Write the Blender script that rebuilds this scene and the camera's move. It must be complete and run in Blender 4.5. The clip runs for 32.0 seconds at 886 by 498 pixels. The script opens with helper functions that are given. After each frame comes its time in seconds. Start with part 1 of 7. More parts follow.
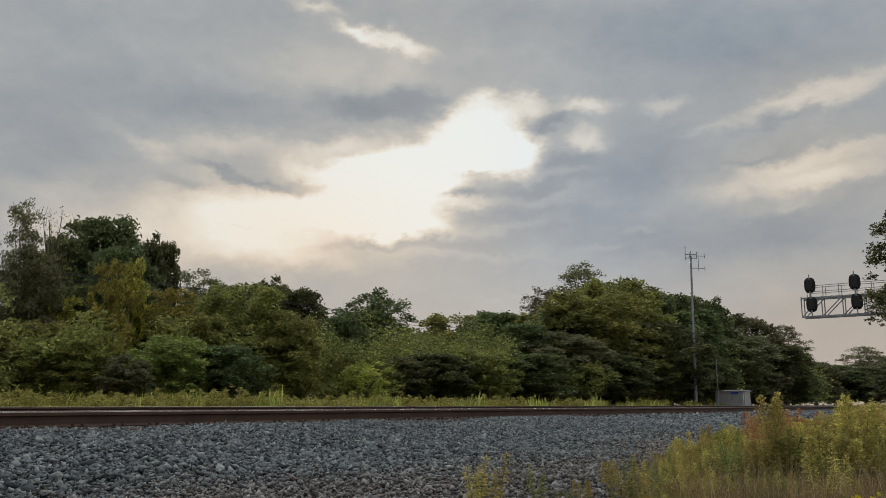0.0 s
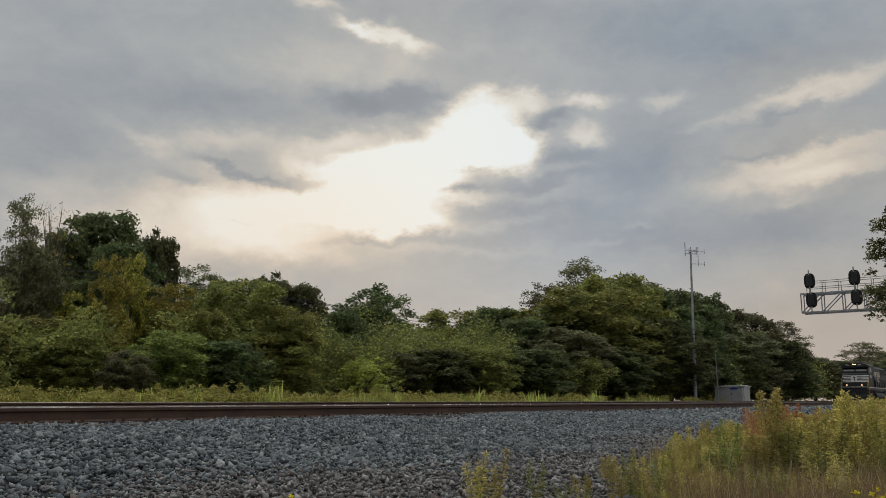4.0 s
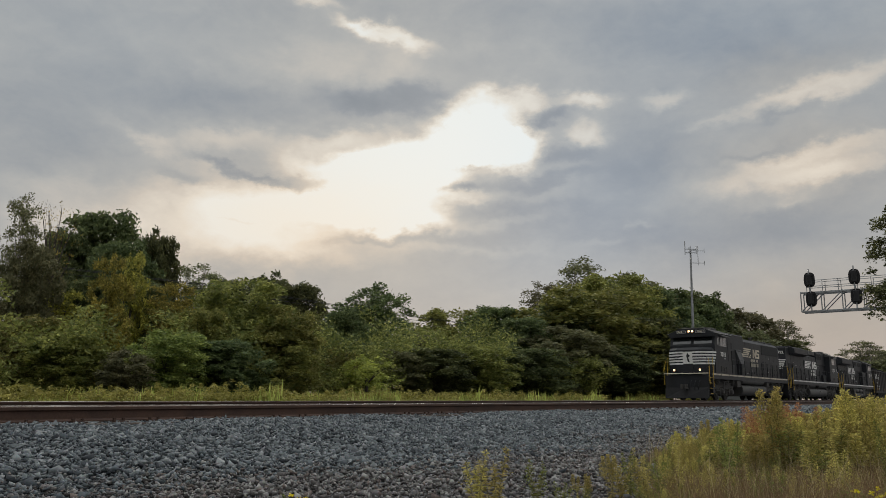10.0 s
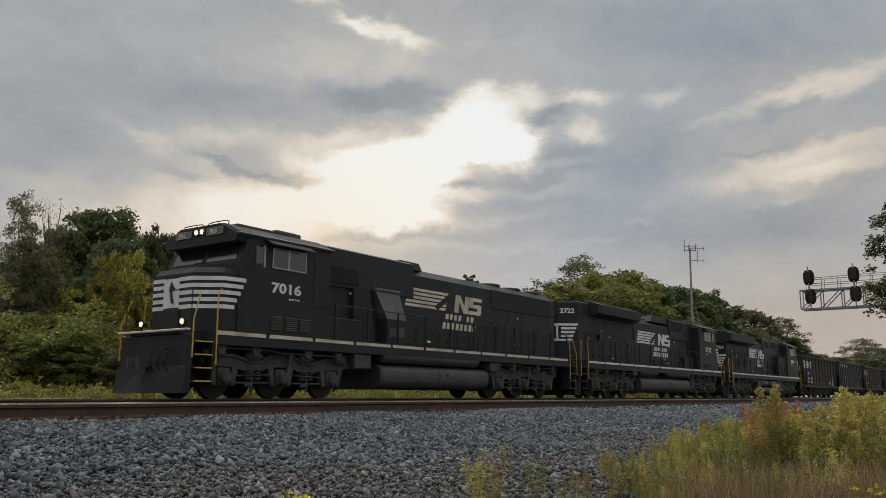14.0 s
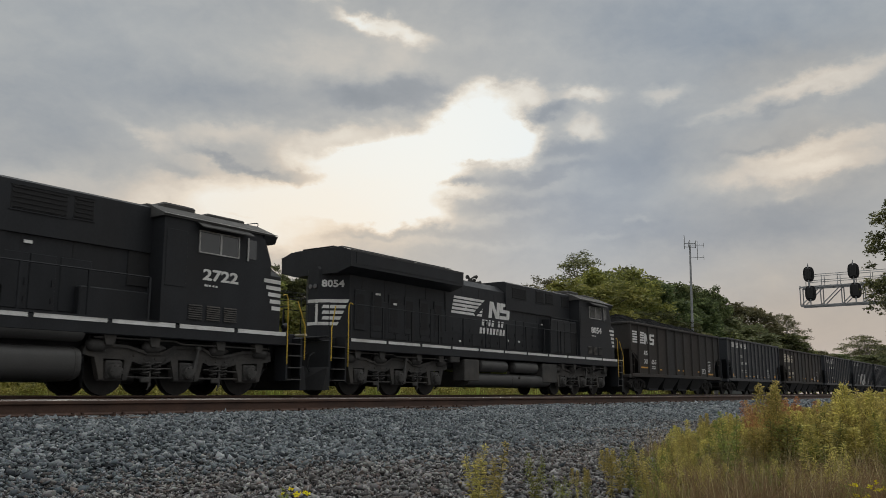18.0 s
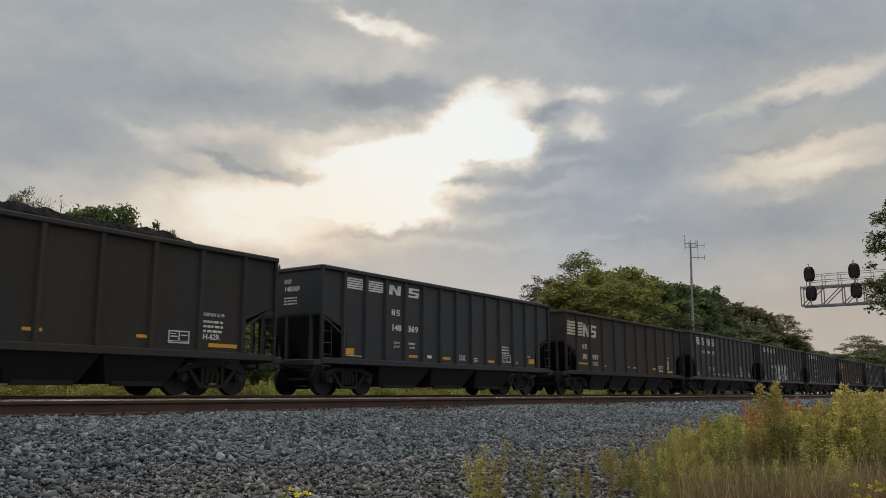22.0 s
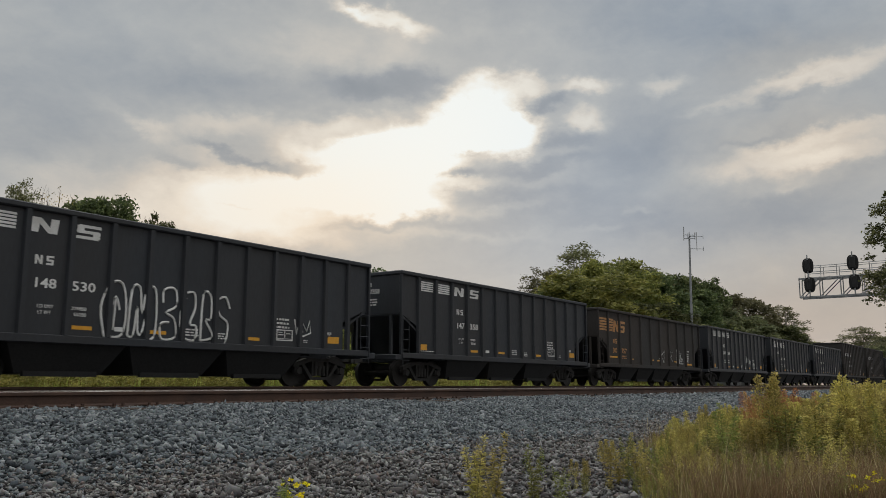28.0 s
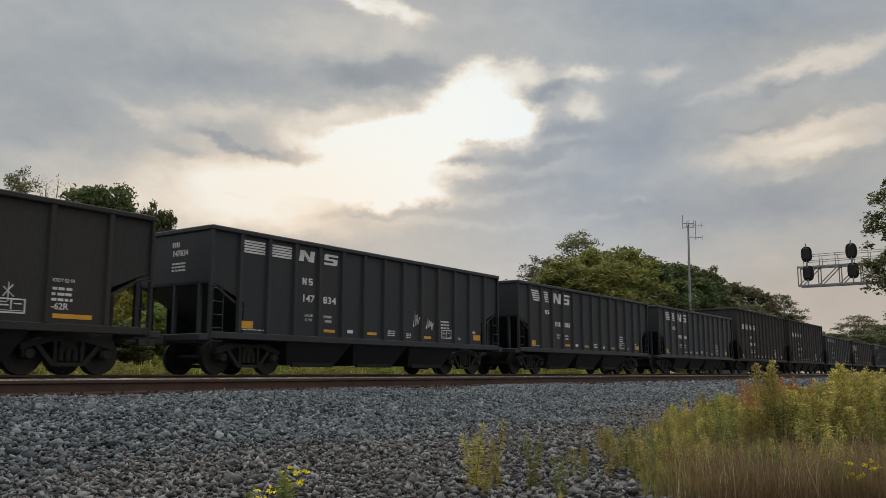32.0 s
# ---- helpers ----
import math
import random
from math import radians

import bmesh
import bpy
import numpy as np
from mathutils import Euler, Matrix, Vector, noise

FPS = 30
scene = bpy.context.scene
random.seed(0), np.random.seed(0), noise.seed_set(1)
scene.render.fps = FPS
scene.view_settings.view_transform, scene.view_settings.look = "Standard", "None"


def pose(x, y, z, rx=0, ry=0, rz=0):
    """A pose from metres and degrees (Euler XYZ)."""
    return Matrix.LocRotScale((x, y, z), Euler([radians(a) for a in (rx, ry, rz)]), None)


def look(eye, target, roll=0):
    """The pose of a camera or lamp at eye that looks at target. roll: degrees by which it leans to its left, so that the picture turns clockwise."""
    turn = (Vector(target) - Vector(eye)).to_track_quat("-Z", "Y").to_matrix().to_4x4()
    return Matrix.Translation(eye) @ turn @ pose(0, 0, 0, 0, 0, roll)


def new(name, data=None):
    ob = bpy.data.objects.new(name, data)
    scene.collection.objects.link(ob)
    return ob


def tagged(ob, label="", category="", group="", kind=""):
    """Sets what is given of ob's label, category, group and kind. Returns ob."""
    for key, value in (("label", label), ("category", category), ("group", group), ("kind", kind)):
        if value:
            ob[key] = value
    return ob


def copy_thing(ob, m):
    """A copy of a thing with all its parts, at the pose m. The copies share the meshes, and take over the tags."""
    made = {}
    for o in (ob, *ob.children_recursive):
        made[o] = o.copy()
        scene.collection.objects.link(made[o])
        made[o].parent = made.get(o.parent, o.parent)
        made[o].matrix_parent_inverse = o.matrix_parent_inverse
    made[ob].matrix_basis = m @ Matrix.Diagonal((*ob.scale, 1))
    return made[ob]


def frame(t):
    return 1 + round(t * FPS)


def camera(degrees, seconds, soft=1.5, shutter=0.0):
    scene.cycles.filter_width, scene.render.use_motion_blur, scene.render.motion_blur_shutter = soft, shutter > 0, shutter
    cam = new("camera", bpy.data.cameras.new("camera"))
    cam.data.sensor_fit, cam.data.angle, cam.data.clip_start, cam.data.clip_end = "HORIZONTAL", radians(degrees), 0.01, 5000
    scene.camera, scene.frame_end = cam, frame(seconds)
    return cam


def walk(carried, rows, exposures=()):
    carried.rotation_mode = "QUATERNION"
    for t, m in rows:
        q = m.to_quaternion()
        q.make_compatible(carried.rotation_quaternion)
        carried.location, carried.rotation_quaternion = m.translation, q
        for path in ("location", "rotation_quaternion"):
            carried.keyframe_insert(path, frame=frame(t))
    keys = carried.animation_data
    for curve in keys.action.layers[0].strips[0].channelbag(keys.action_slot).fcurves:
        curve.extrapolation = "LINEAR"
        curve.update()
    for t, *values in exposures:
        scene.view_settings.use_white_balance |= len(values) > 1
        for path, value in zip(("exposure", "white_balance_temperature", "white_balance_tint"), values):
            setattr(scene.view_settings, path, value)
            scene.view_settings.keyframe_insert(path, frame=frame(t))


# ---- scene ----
cam = camera(55.86, 32.0, soft=0.7, shutter=0.1)
EYE_Z = 0.075
TURN = 55.0          # compass of the view, from the track's square towards its run
HFOCAL = 1478.0


def tilt(h, dx=0.0):
    """A camera pose from the height of the horizon line below the picture's top and a small turn."""
    return pose(0, 0, EYE_Z, 90 + math.degrees(math.atan((h - 441.0) / HFOCAL)), 0, -(TURN - math.degrees(dx / 1500.0)))


walk(cam, [
    (0.0, tilt(717.2, 1.5)), (1.0, tilt(717.2, 1.5)), (2.0, tilt(716.6, 1.5)), (2.5, tilt(715.4, 1.5)), (2.8, tilt(711.0, 1.5)),
    (3.0, tilt(709.5, 1.5)), (3.5, tilt(709.3, 1.2)), (5.5, tilt(709.3, 1.2)), (6.5, tilt(708.6, 1.0)), (7.5, tilt(707.8, 1.0)),
    (9.0, tilt(707.6, 1.0)), (11.0, tilt(707.3, 1.0)), (12.0, tilt(706.4, 0.6)), (13.0, tilt(705.6, 0.6)), (13.5, tilt(703.4, 0.2)),
    (14.0, tilt(703.0, 0.0)), (14.5, tilt(701.6, 0.0)), (15.5, tilt(699.0, 0.0)), (16.5, tilt(697.4, 0.0)), (18.0, tilt(697.0, 0.0)),
    (20.0, tilt(697.0, 0.0)), (22.0, tilt(697.2, 1.0)), (24.0, tilt(696.2, 0.6)), (25.5, tilt(695.6, 0.0)), (26.5, tilt(692.5, -0.6)),
    (27.5, tilt(687.8, -1.4)), (28.0, tilt(681.6, -1.0)), (28.5, tilt(665.4, -3.0)), (29.0, tilt(663.6, -3.8)), (29.5, tilt(664.8, -3.0)),
    (30.0, tilt(667.0, -1.6)), (30.5, tilt(667.8, -1.6)), (31.0, tilt(666.8, -2.0)), (31.5, tilt(664.8, -2.0)), (32.0, tilt(660.6, -3.0)),
], exposures=((0.0, -0.04), (9.0, -0.02), (15.0, 0.03), (22.0, 0.05), (32.0, 0.08)))

# ---- sky and light ----
SUN_AZ, SUN_EL = radians(TURN + 0.5), radians(17.5)

world = bpy.data.worlds.new("sky")
scene.world = world
world.use_nodes = True
WN, WL = world.node_tree.nodes, world.node_tree.links
WN.clear()


def wmath(op, a, b=None, c=None, clamp=False):
    n = WN.new("ShaderNodeMath")
    n.operation, n.use_clamp = op, clamp
    for i, v in enumerate((a, b, c)):
        if v is None:
            continue
        if isinstance(v, (int, float)):
            n.inputs[i].default_value = v
        else:
            WL.new(v, n.inputs[i])
    return n.outputs[0]


def wnoise(vec, scale, detail, rough, distort=0.0):
    n = WN.new("ShaderNodeTexNoise")
    n.inputs["Scale"].default_value, n.inputs["Detail"].default_value = scale, detail
    n.inputs["Roughness"].default_value, n.inputs["Distortion"].default_value = rough, distort
    WL.new(vec, n.inputs["Vector"])
    return n


sky_dir = WN.new("ShaderNodeTexCoord").outputs["Generated"]
sep = WN.new("ShaderNodeSeparateXYZ")
WL.new(sky_dir, sep.inputs[0])
dx_, dy_, dz_ = sep.outputs
az = wmath("SUBTRACT", wmath("MULTIPLY", wmath("ARCTAN2", dx_, dy_), 180 / math.pi), TURN)
el = wmath("MULTIPLY", wmath("ARCSINE", dz_), 180 / math.pi)
# clouds are flattened towards the horizon: stretch the height
flat = WN.new("ShaderNodeCombineXYZ")
for i, (s, k) in enumerate(((dx_, 1.0), (dy_, 1.0), (dz_, 1.7))):
    WL.new(wmath("MULTIPLY", s, k), flat.inputs[i])
warp_big = wnoise(flat.outputs[0], 5.0, 3.0, 0.55)
warp_fine = wnoise(flat.outputs[0], 21.0, 7.0, 0.58)
wb, wf = WN.new("ShaderNodeSeparateXYZ"), WN.new("ShaderNodeSeparateXYZ")
WL.new(warp_big.outputs["Color"], wb.inputs[0])
WL.new(warp_fine.outputs["Color"], wf.inputs[0])


def warped(base, big, fine, kb, kf):
    return wmath("ADD", base, wmath("ADD", wmath("MULTIPLY", wmath("SUBTRACT", big, 0.5), kb), wmath("MULTIPLY", wmath("SUBTRACT", fine, 0.5), kf)))


caz = warped(az, wb.outputs[0], wf.outputs[0], 1.4, 3.2)
cel = warped(el, wb.outputs[1], wf.outputs[1], 0.8, 2.6)


def blob(a, e, ra, re, lean=0.0, sharp=1.0):
    """A soft cloud patch at azimuth a and height e (degrees), of half sizes ra and re; 1 in its middle."""
    c, s = math.cos(radians(lean)), math.sin(radians(lean))
    u, v = wmath("SUBTRACT", caz, a), wmath("SUBTRACT", cel, e)
    p = wmath("ADD", wmath("MULTIPLY", u, c / ra), wmath("MULTIPLY", v, s / ra))
    q = wmath("ADD", wmath("MULTIPLY", u, -s / re), wmath("MULTIPLY", v, c / re))
    d = wmath("ADD", wmath("MULTIPLY", p, p), wmath("MULTIPLY", q, q))
    return wmath("POWER", 2.718, wmath("MULTIPLY", wmath("POWER", d, sharp), -1.0))


def total(parts):
    out = None
    for amount, node in parts:
        term = wmath("MULTIPLY", node, amount)
        out = term if out is None else wmath("ADD", out, term)
    return out


bright_patches = total((
    (0.13, blob(-14.87, 11.78, 9.91, 2.24, 0, 1.3)),
    (0.12, blob(-7.30, 14.00, 5.48, 2.68, 0, 1.6)),
    (0.1, blob(2.25, 16.40, 6.00, 3.83, 0, 1.6)),
    (0.5, blob(2.87, 18.76, 2.91, 2.20, 0, 2.8)),
    (0.5, blob(4.38, 17.06, 2.64, 1.60, 0, 2.6)),
    (0.5, blob(-1.77, 16.02, 5.00, 2.00, 12, 2.6)),
    (0.42, blob(-3.74, 13.62, 4.55, 2.24, 0, 2.4)),
    (0.3, blob(-6.12, 14.22, 4.72, 2.30, 0, 2)),
    (0.3, blob(-2.73, 12.08, 4.34, 0.85, 2, 1.6)),
    (0.28, blob(-12.26, 12.21, 5.67, 2.19, 0, 1.5)),
    (0.18, blob(-16.05, 13.20, 4.41, 2.04, 0, 1.2)),
    (0.14, blob(-18.75, 9.70, 7.74, 1.83, 0, 1.2)),
    (0.16, blob(-10.28, 9.88, 6.07, 1.14, 0, 1.2)),
    (0.16, blob(-15.13, 17.10, 4.13, 0.81, 4, 1.3)),
    (0.24, blob(-7.38, 17.35, 3.76, 0.76, 8, 1.4)),
    (0.2, blob(-9.51, 15.90, 2.93, 0.68, -4, 1.3)),
    (0.14, blob(-20.44, 16.70, 2.13, 0.43, -22, 1)),
    (0.1, blob(-25.82, 13.27, 3.88, 0.87, 0, 1)),
    (0.12, blob(-23.69, 11.35, 4.98, 1.06, 0, 1)),
    (0.34, blob(-4.29, 24.54, 3.49, 0.58, -14, 1.4)),
    (0.18, blob(-6.15, 25.09, 1.64, 0.40, 0, 1)),
    (0.26, blob(-9.25, 26.46, 1.83, 0.35, -8, 1)),
    (0.08, blob(-9.13, 22.76, 10.32, 1.46, 0, 1.2)),
    (0.34, blob(10.12, 20.12, 1.89, 0.59, -4, 1.3)),
    (0.3, blob(6.13, 20.30, 1.53, 0.67, -15, 1.3)),
    (0.3, blob(10.15, 17.76, 1.64, 0.98, 20, 1.3)),
    (0.22, blob(15.27, 19.71, 1.36, 0.55, 0, 1.2)),
    (0.1, blob(17.87, 17.94, 2.20, 0.33, 15, 1)),
    (0.26, blob(26.40, 19.29, 3.93, 0.81, 10, 1.4)),
    (0.14, blob(21.91, 18.87, 2.45, 0.42, 12, 1)),
    (0.24, blob(25.74, 15.39, 4.90, 0.55, 6, 1.3)),
    (0.27, blob(22.25, 13.99, 4.28, 1.07, 4, 1.4)),
    (0.2, blob(27.27, 14.33, 3.49, 0.69, 8, 1.3)),
    (0.12, blob(22.82, 12.40, 2.03, 0.32, 10, 1)),
    (0.2, blob(1.83, 13.64, 1.99, 0.46, 0, 1.1)),
    (0.12, blob(0.63, 10.35, 7.44, 0.43, -3, 1)),
    (0.1, blob(13.44, 11.47, 0.94, 0.23, 0, 1)),
    (0.1, blob(10.75, 10.44, 1.90, 0.27, 0, 1)),
    (0.14, blob(3.80, 12.07, 3.55, 0.35, 8, 1)),
))
dark_patches = total((
    (0.05, blob(17.43, 16.80, 13.76, 8.70, 0, 1.6)),
    (0.05, blob(8.47, 11.28, 11.45, 2.30, 0, 1.4)),
    (0.22, blob(-3.42, 20.19, 4.94, 1.13, -2, 2)),
    (0.1, blob(-12.17, 19.43, 6.58, 1.33, 0, 1.4)),
    (0.08, blob(-20.88, 20.41, 7.12, 2.81, -6, 1.2)),
    (0.22, blob(-13.52, 14.93, 3.78, 0.34, -14, 1.4)),
    (0.24, blob(-9.46, 14.49, 2.53, 0.42, -6, 1.4)),
    (0.26, blob(-5.54, 15.00, 0.95, 0.23, 15, 1.2)),
    (0.14, blob(-17.60, 14.65, 1.82, 0.37, -8, 1)),
    (0.3, blob(0.64, 14.30, 1.79, 0.35, 0, 1.3)),
    (0.2, blob(1.84, 15.72, 1.00, 0.19, 0, 1)),
    (0.21, blob(7.30, 19.09, 1.84, 0.56, 14, 1.5)),
    (0.21, blob(8.71, 16.69, 1.89, 0.80, 0, 1.7)),
    (0.2, blob(6.61, 14.78, 3.55, 0.54, 8, 1.3)),
    (0.1, blob(13.64, 15.98, 4.17, 2.61, 0, 1.4)),
    (0.12, blob(14.82, 24.30, 15.19, 2.30, -8, 1.4)),
    (0.12, blob(23.60, 18.12, 3.07, 0.31, 6, 1)),
    (0.1, blob(20.97, 15.56, 2.10, 0.22, 8, 1)),
    (0.1, blob(19.58, 10.57, 8.72, 1.53, 0, 1.4)),
    (0.14, blob(-5.27, 10.73, 3.91, 0.31, 4, 1.3)),
    (0.12, blob(5.78, 12.69, 5.10, 1.08, 0, 1.3)),
    (0.07, blob(-27.13, 17.11, 4.49, 3.06, 0, 1.2)),
    (0.1, blob(-14.14, 12.00, 1.49, 0.15, 0, 1)),
))
BRIGHT = wmath("SUBTRACT", wmath("ADD", bright_patches, 0.39), dark_patches)


rolls = wnoise(flat.outputs[0], 9.0, 6.0, 0.58, 0.3).outputs["Fac"]
wisps = wnoise(flat.outputs[0], 34.0, 6.0, 0.62, 0.4).outputs["Fac"]
level = wmath("ADD", wmath("ADD", BRIGHT, wmath("MULTIPLY", wmath("SUBTRACT", rolls, 0.5), 0.30)), wmath("MULTIPLY", wmath("SUBTRACT", wisps, 0.5), 0.10))
ramp = WN.new("ShaderNodeValToRGB")
ramp.color_ramp.interpolation = "LINEAR"
for i, (pos, col) in enumerate(((0.0, (0.170, 0.208, 0.250)), (0.22, (0.280, 0.308, 0.338)), (0.42, (0.424, 0.430, 0.420)),
                                (0.58, (0.610, 0.565, 0.500)), (0.72, (0.780, 0.735, 0.650)), (0.86, (0.845, 0.865, 0.835)))):
    e = ramp.color_ramp.elements[i] if i < 2 else ramp.color_ramp.elements.new(pos)
    e.position, e.color = pos, (*col, 1)
WL.new(level, ramp.inputs[0])
# cool grey-blue away from the sun, warmer below it
cool = WN.new("ShaderNodeMix")
cool.data_type, cool.blend_type = "RGBA", "MULTIPLY"
cool.inputs[7].default_value = (0.90, 0.985, 1.09, 1)
WL.new(ramp.outputs[0], cool.inputs[6])
WL.new(wmath("MULTIPLY", total(((0.7, blob(20.0, 24.0, 17.0, 9.0)), (0.8, blob(11.0, 13.5, 7.0, 4.0)), (0.7, blob(8.0, 8.5, 8.0, 3.5)), (0.35, blob(-24.0, 24.0, 12.0, 8.0)))), 1.0, clamp=True), cool.inputs[0])
warm = WN.new("ShaderNodeMix")
warm.data_type, warm.blend_type = "RGBA", "MULTIPLY"
warm.inputs[7].default_value = (1.10, 0.98, 0.86, 1)
WL.new(cool.outputs[2], warm.inputs[6])
WL.new(wmath("MULTIPLY", total(((0.8, blob(-11.0, 11.5, 10.0, 4.0)), (0.6, blob(24.0, 15.0, 7.0, 3.0)), (0.5, blob(24.0, 20.5, 6.0, 2.0)), (1.0, blob(25.0, 4.5, 9.0, 3.2)))), 1.0, clamp=True), warm.inputs[0])
# warm haze low over the horizon
haze = WN.new("ShaderNodeMix")
haze.data_type = "RGBA"
haze.inputs[7].default_value = (0.50, 0.405, 0.37, 1)
WL.new(warm.outputs[2], haze.inputs[6])
WL.new(wmath("MULTIPLY", wmath("POWER", 2.718, wmath("MULTIPLY", wmath("MAXIMUM", el, 0.0), -0.20)), 0.78), haze.inputs[0])
nishita = WN.new("ShaderNodeTexSky")
nishita.sky_type, nishita.sun_disc = "NISHITA", False
nishita.sun_elevation, nishita.sun_rotation = SUN_EL, SUN_AZ
bg_cloud, bg_clear, both, out = (WN.new(k) for k in ("ShaderNodeBackground", "ShaderNodeBackground", "ShaderNodeMixShader", "ShaderNodeOutputWorld"))
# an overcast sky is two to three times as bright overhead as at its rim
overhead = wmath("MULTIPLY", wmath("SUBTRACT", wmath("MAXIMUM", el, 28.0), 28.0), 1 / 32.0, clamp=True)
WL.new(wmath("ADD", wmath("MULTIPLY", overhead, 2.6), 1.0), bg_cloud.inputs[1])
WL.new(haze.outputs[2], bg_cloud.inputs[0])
WL.new(nishita.outputs[0], bg_clear.inputs[0])
bg_clear.inputs[1].default_value = 0.05
both.inputs[0].default_value = 0.06   # a little clear sky shines through the cloud
WL.new(bg_cloud.outputs[0], both.inputs[1])
WL.new(bg_clear.outputs[0], both.inputs[2])
WL.new(both.outputs[0], out.inputs[0])

sun = new("sun", bpy.data.lights.new("sun", "SUN"))
sun.data.energy, sun.data.angle, sun.data.color = 0.7, radians(24), (1.0, 0.93, 0.82)
sun.matrix_world = look((0, 0, 0), (-math.sin(SUN_AZ) * math.cos(SUN_EL), -math.cos(SUN_AZ) * math.cos(SUN_EL), -math.sin(SUN_EL)))
scene.view_settings.exposure = 0.0

# ---- materials ----


def surface(name, col, col2=None, rough=0.6, metal=0.0, scale=8.0, fine=60.0, bump=0.2, spread=0.5, vary=0.0, stain=None, stain_amount=0.5, spec=0.5, depth=0.01, stretch=None):
    """A weathered surface: two colours mixed by noise at two scales, optional stain, per-object variation and bump."""
    m = bpy.data.materials.new(name)
    m.use_nodes = True
    N, L = m.node_tree.nodes, m.node_tree.links
    b = N["Principled BSDF"]
    tc = N.new("ShaderNodeTexCoord")
    vec = tc.outputs["Object"]
    if stretch:
        mp = N.new("ShaderNodeMapping")
        mp.inputs["Scale"].default_value = stretch
        L.new(vec, mp.inputs[0])
        vec = mp.outputs[0]
    n1, n2 = N.new("ShaderNodeTexNoise"), N.new("ShaderNodeTexNoise")
    for n, s, d in ((n1, scale, 4), (n2, fine, 6)):
        n.inputs["Scale"].default_value, n.inputs["Detail"].default_value = s, d
        L.new(vec, n.inputs["Vector"])
    mixf = N.new("ShaderNodeMath")
    mixf.operation = "MULTIPLY_ADD"
    L.new(n1.outputs["Fac"], mixf.inputs[0])
    mixf.inputs[1].default_value = 1.0
    half = N.new("ShaderNodeMath")
    half.operation = "MULTIPLY_ADD"
    half.inputs[1].default_value, half.inputs[2].default_value = 0.6, -0.3
    L.new(n2.outputs["Fac"], half.inputs[0])
    L.new(half.outputs[0], mixf.inputs[2])
    r = N.new("ShaderNodeValToRGB")
    r.color_ramp.elements[0].position, r.color_ramp.elements[1].position = 0.5 - spread / 2, 0.5 + spread / 2
    c2 = col2 or tuple(v * 0.7 for v in col)
    r.color_ramp.elements[0].color, r.color_ramp.elements[1].color = (*col, 1), (*c2, 1)
    L.new(mixf.outputs[0], r.inputs[0])
    colour = r.outputs[0]
    if stain:
        n3 = N.new("ShaderNodeTexNoise")
        n3.inputs["Scale"].default_value, n3.inputs["Detail"].default_value = scale * 0.35, 5
        L.new(vec, n3.inputs["Vector"])
        r3 = N.new("ShaderNodeValToRGB")
        r3.color_ramp.elements[0].position, r3.color_ramp.elements[1].position = 0.48, 0.68
        r3.color_ramp.elements[0].color, r3.color_ramp.elements[1].color = (0, 0, 0, 1), (stain_amount,) * 3 + (1,)
        L.new(n3.outputs["Fac"], r3.inputs[0])
        mx = N.new("ShaderNodeMix")
        mx.data_type = "RGBA"
        mx.inputs[7].default_value = (*stain, 1)
        L.new(r3.outputs[0], mx.inputs[0])
        L.new(colour, mx.inputs[6])
        colour = mx.outputs[2]
    if vary:
        oi, hsv = N.new("ShaderNodeObjectInfo"), N.new("ShaderNodeHueSaturation")
        mr = N.new("ShaderNodeMapRange")
        mr.inputs[3].default_value, mr.inputs[4].default_value = 1 - vary, 1 + vary
        L.new(oi.outputs["Random"], mr.inputs[0])
        L.new(mr.outputs[0], hsv.inputs["Value"])
        L.new(colour, hsv.inputs["Color"])
        colour = hsv.outputs[0]
    L.new(colour, b.inputs["Base Color"])
    rr = N.new("ShaderNodeMapRange")
    rr.inputs[3].default_value, rr.inputs[4].default_value = max(0.05, rough - 0.12), min(1, rough + 0.12)
    L.new(n2.outputs["Fac"], rr.inputs[0])
    L.new(rr.outputs[0], b.inputs["Roughness"])
    b.inputs["Metallic"].default_value = metal
    b.inputs["Specular IOR Level"].default_value = spec
    if bump:
        bp = N.new("ShaderNodeBump")
        bp.inputs["Strength"].default_value, bp.inputs["Distance"].default_value = bump, depth
        L.new(n2.outputs["Fac"], bp.inputs["Height"])
        L.new(bp.outputs[0], b.inputs["Normal"])
    return m


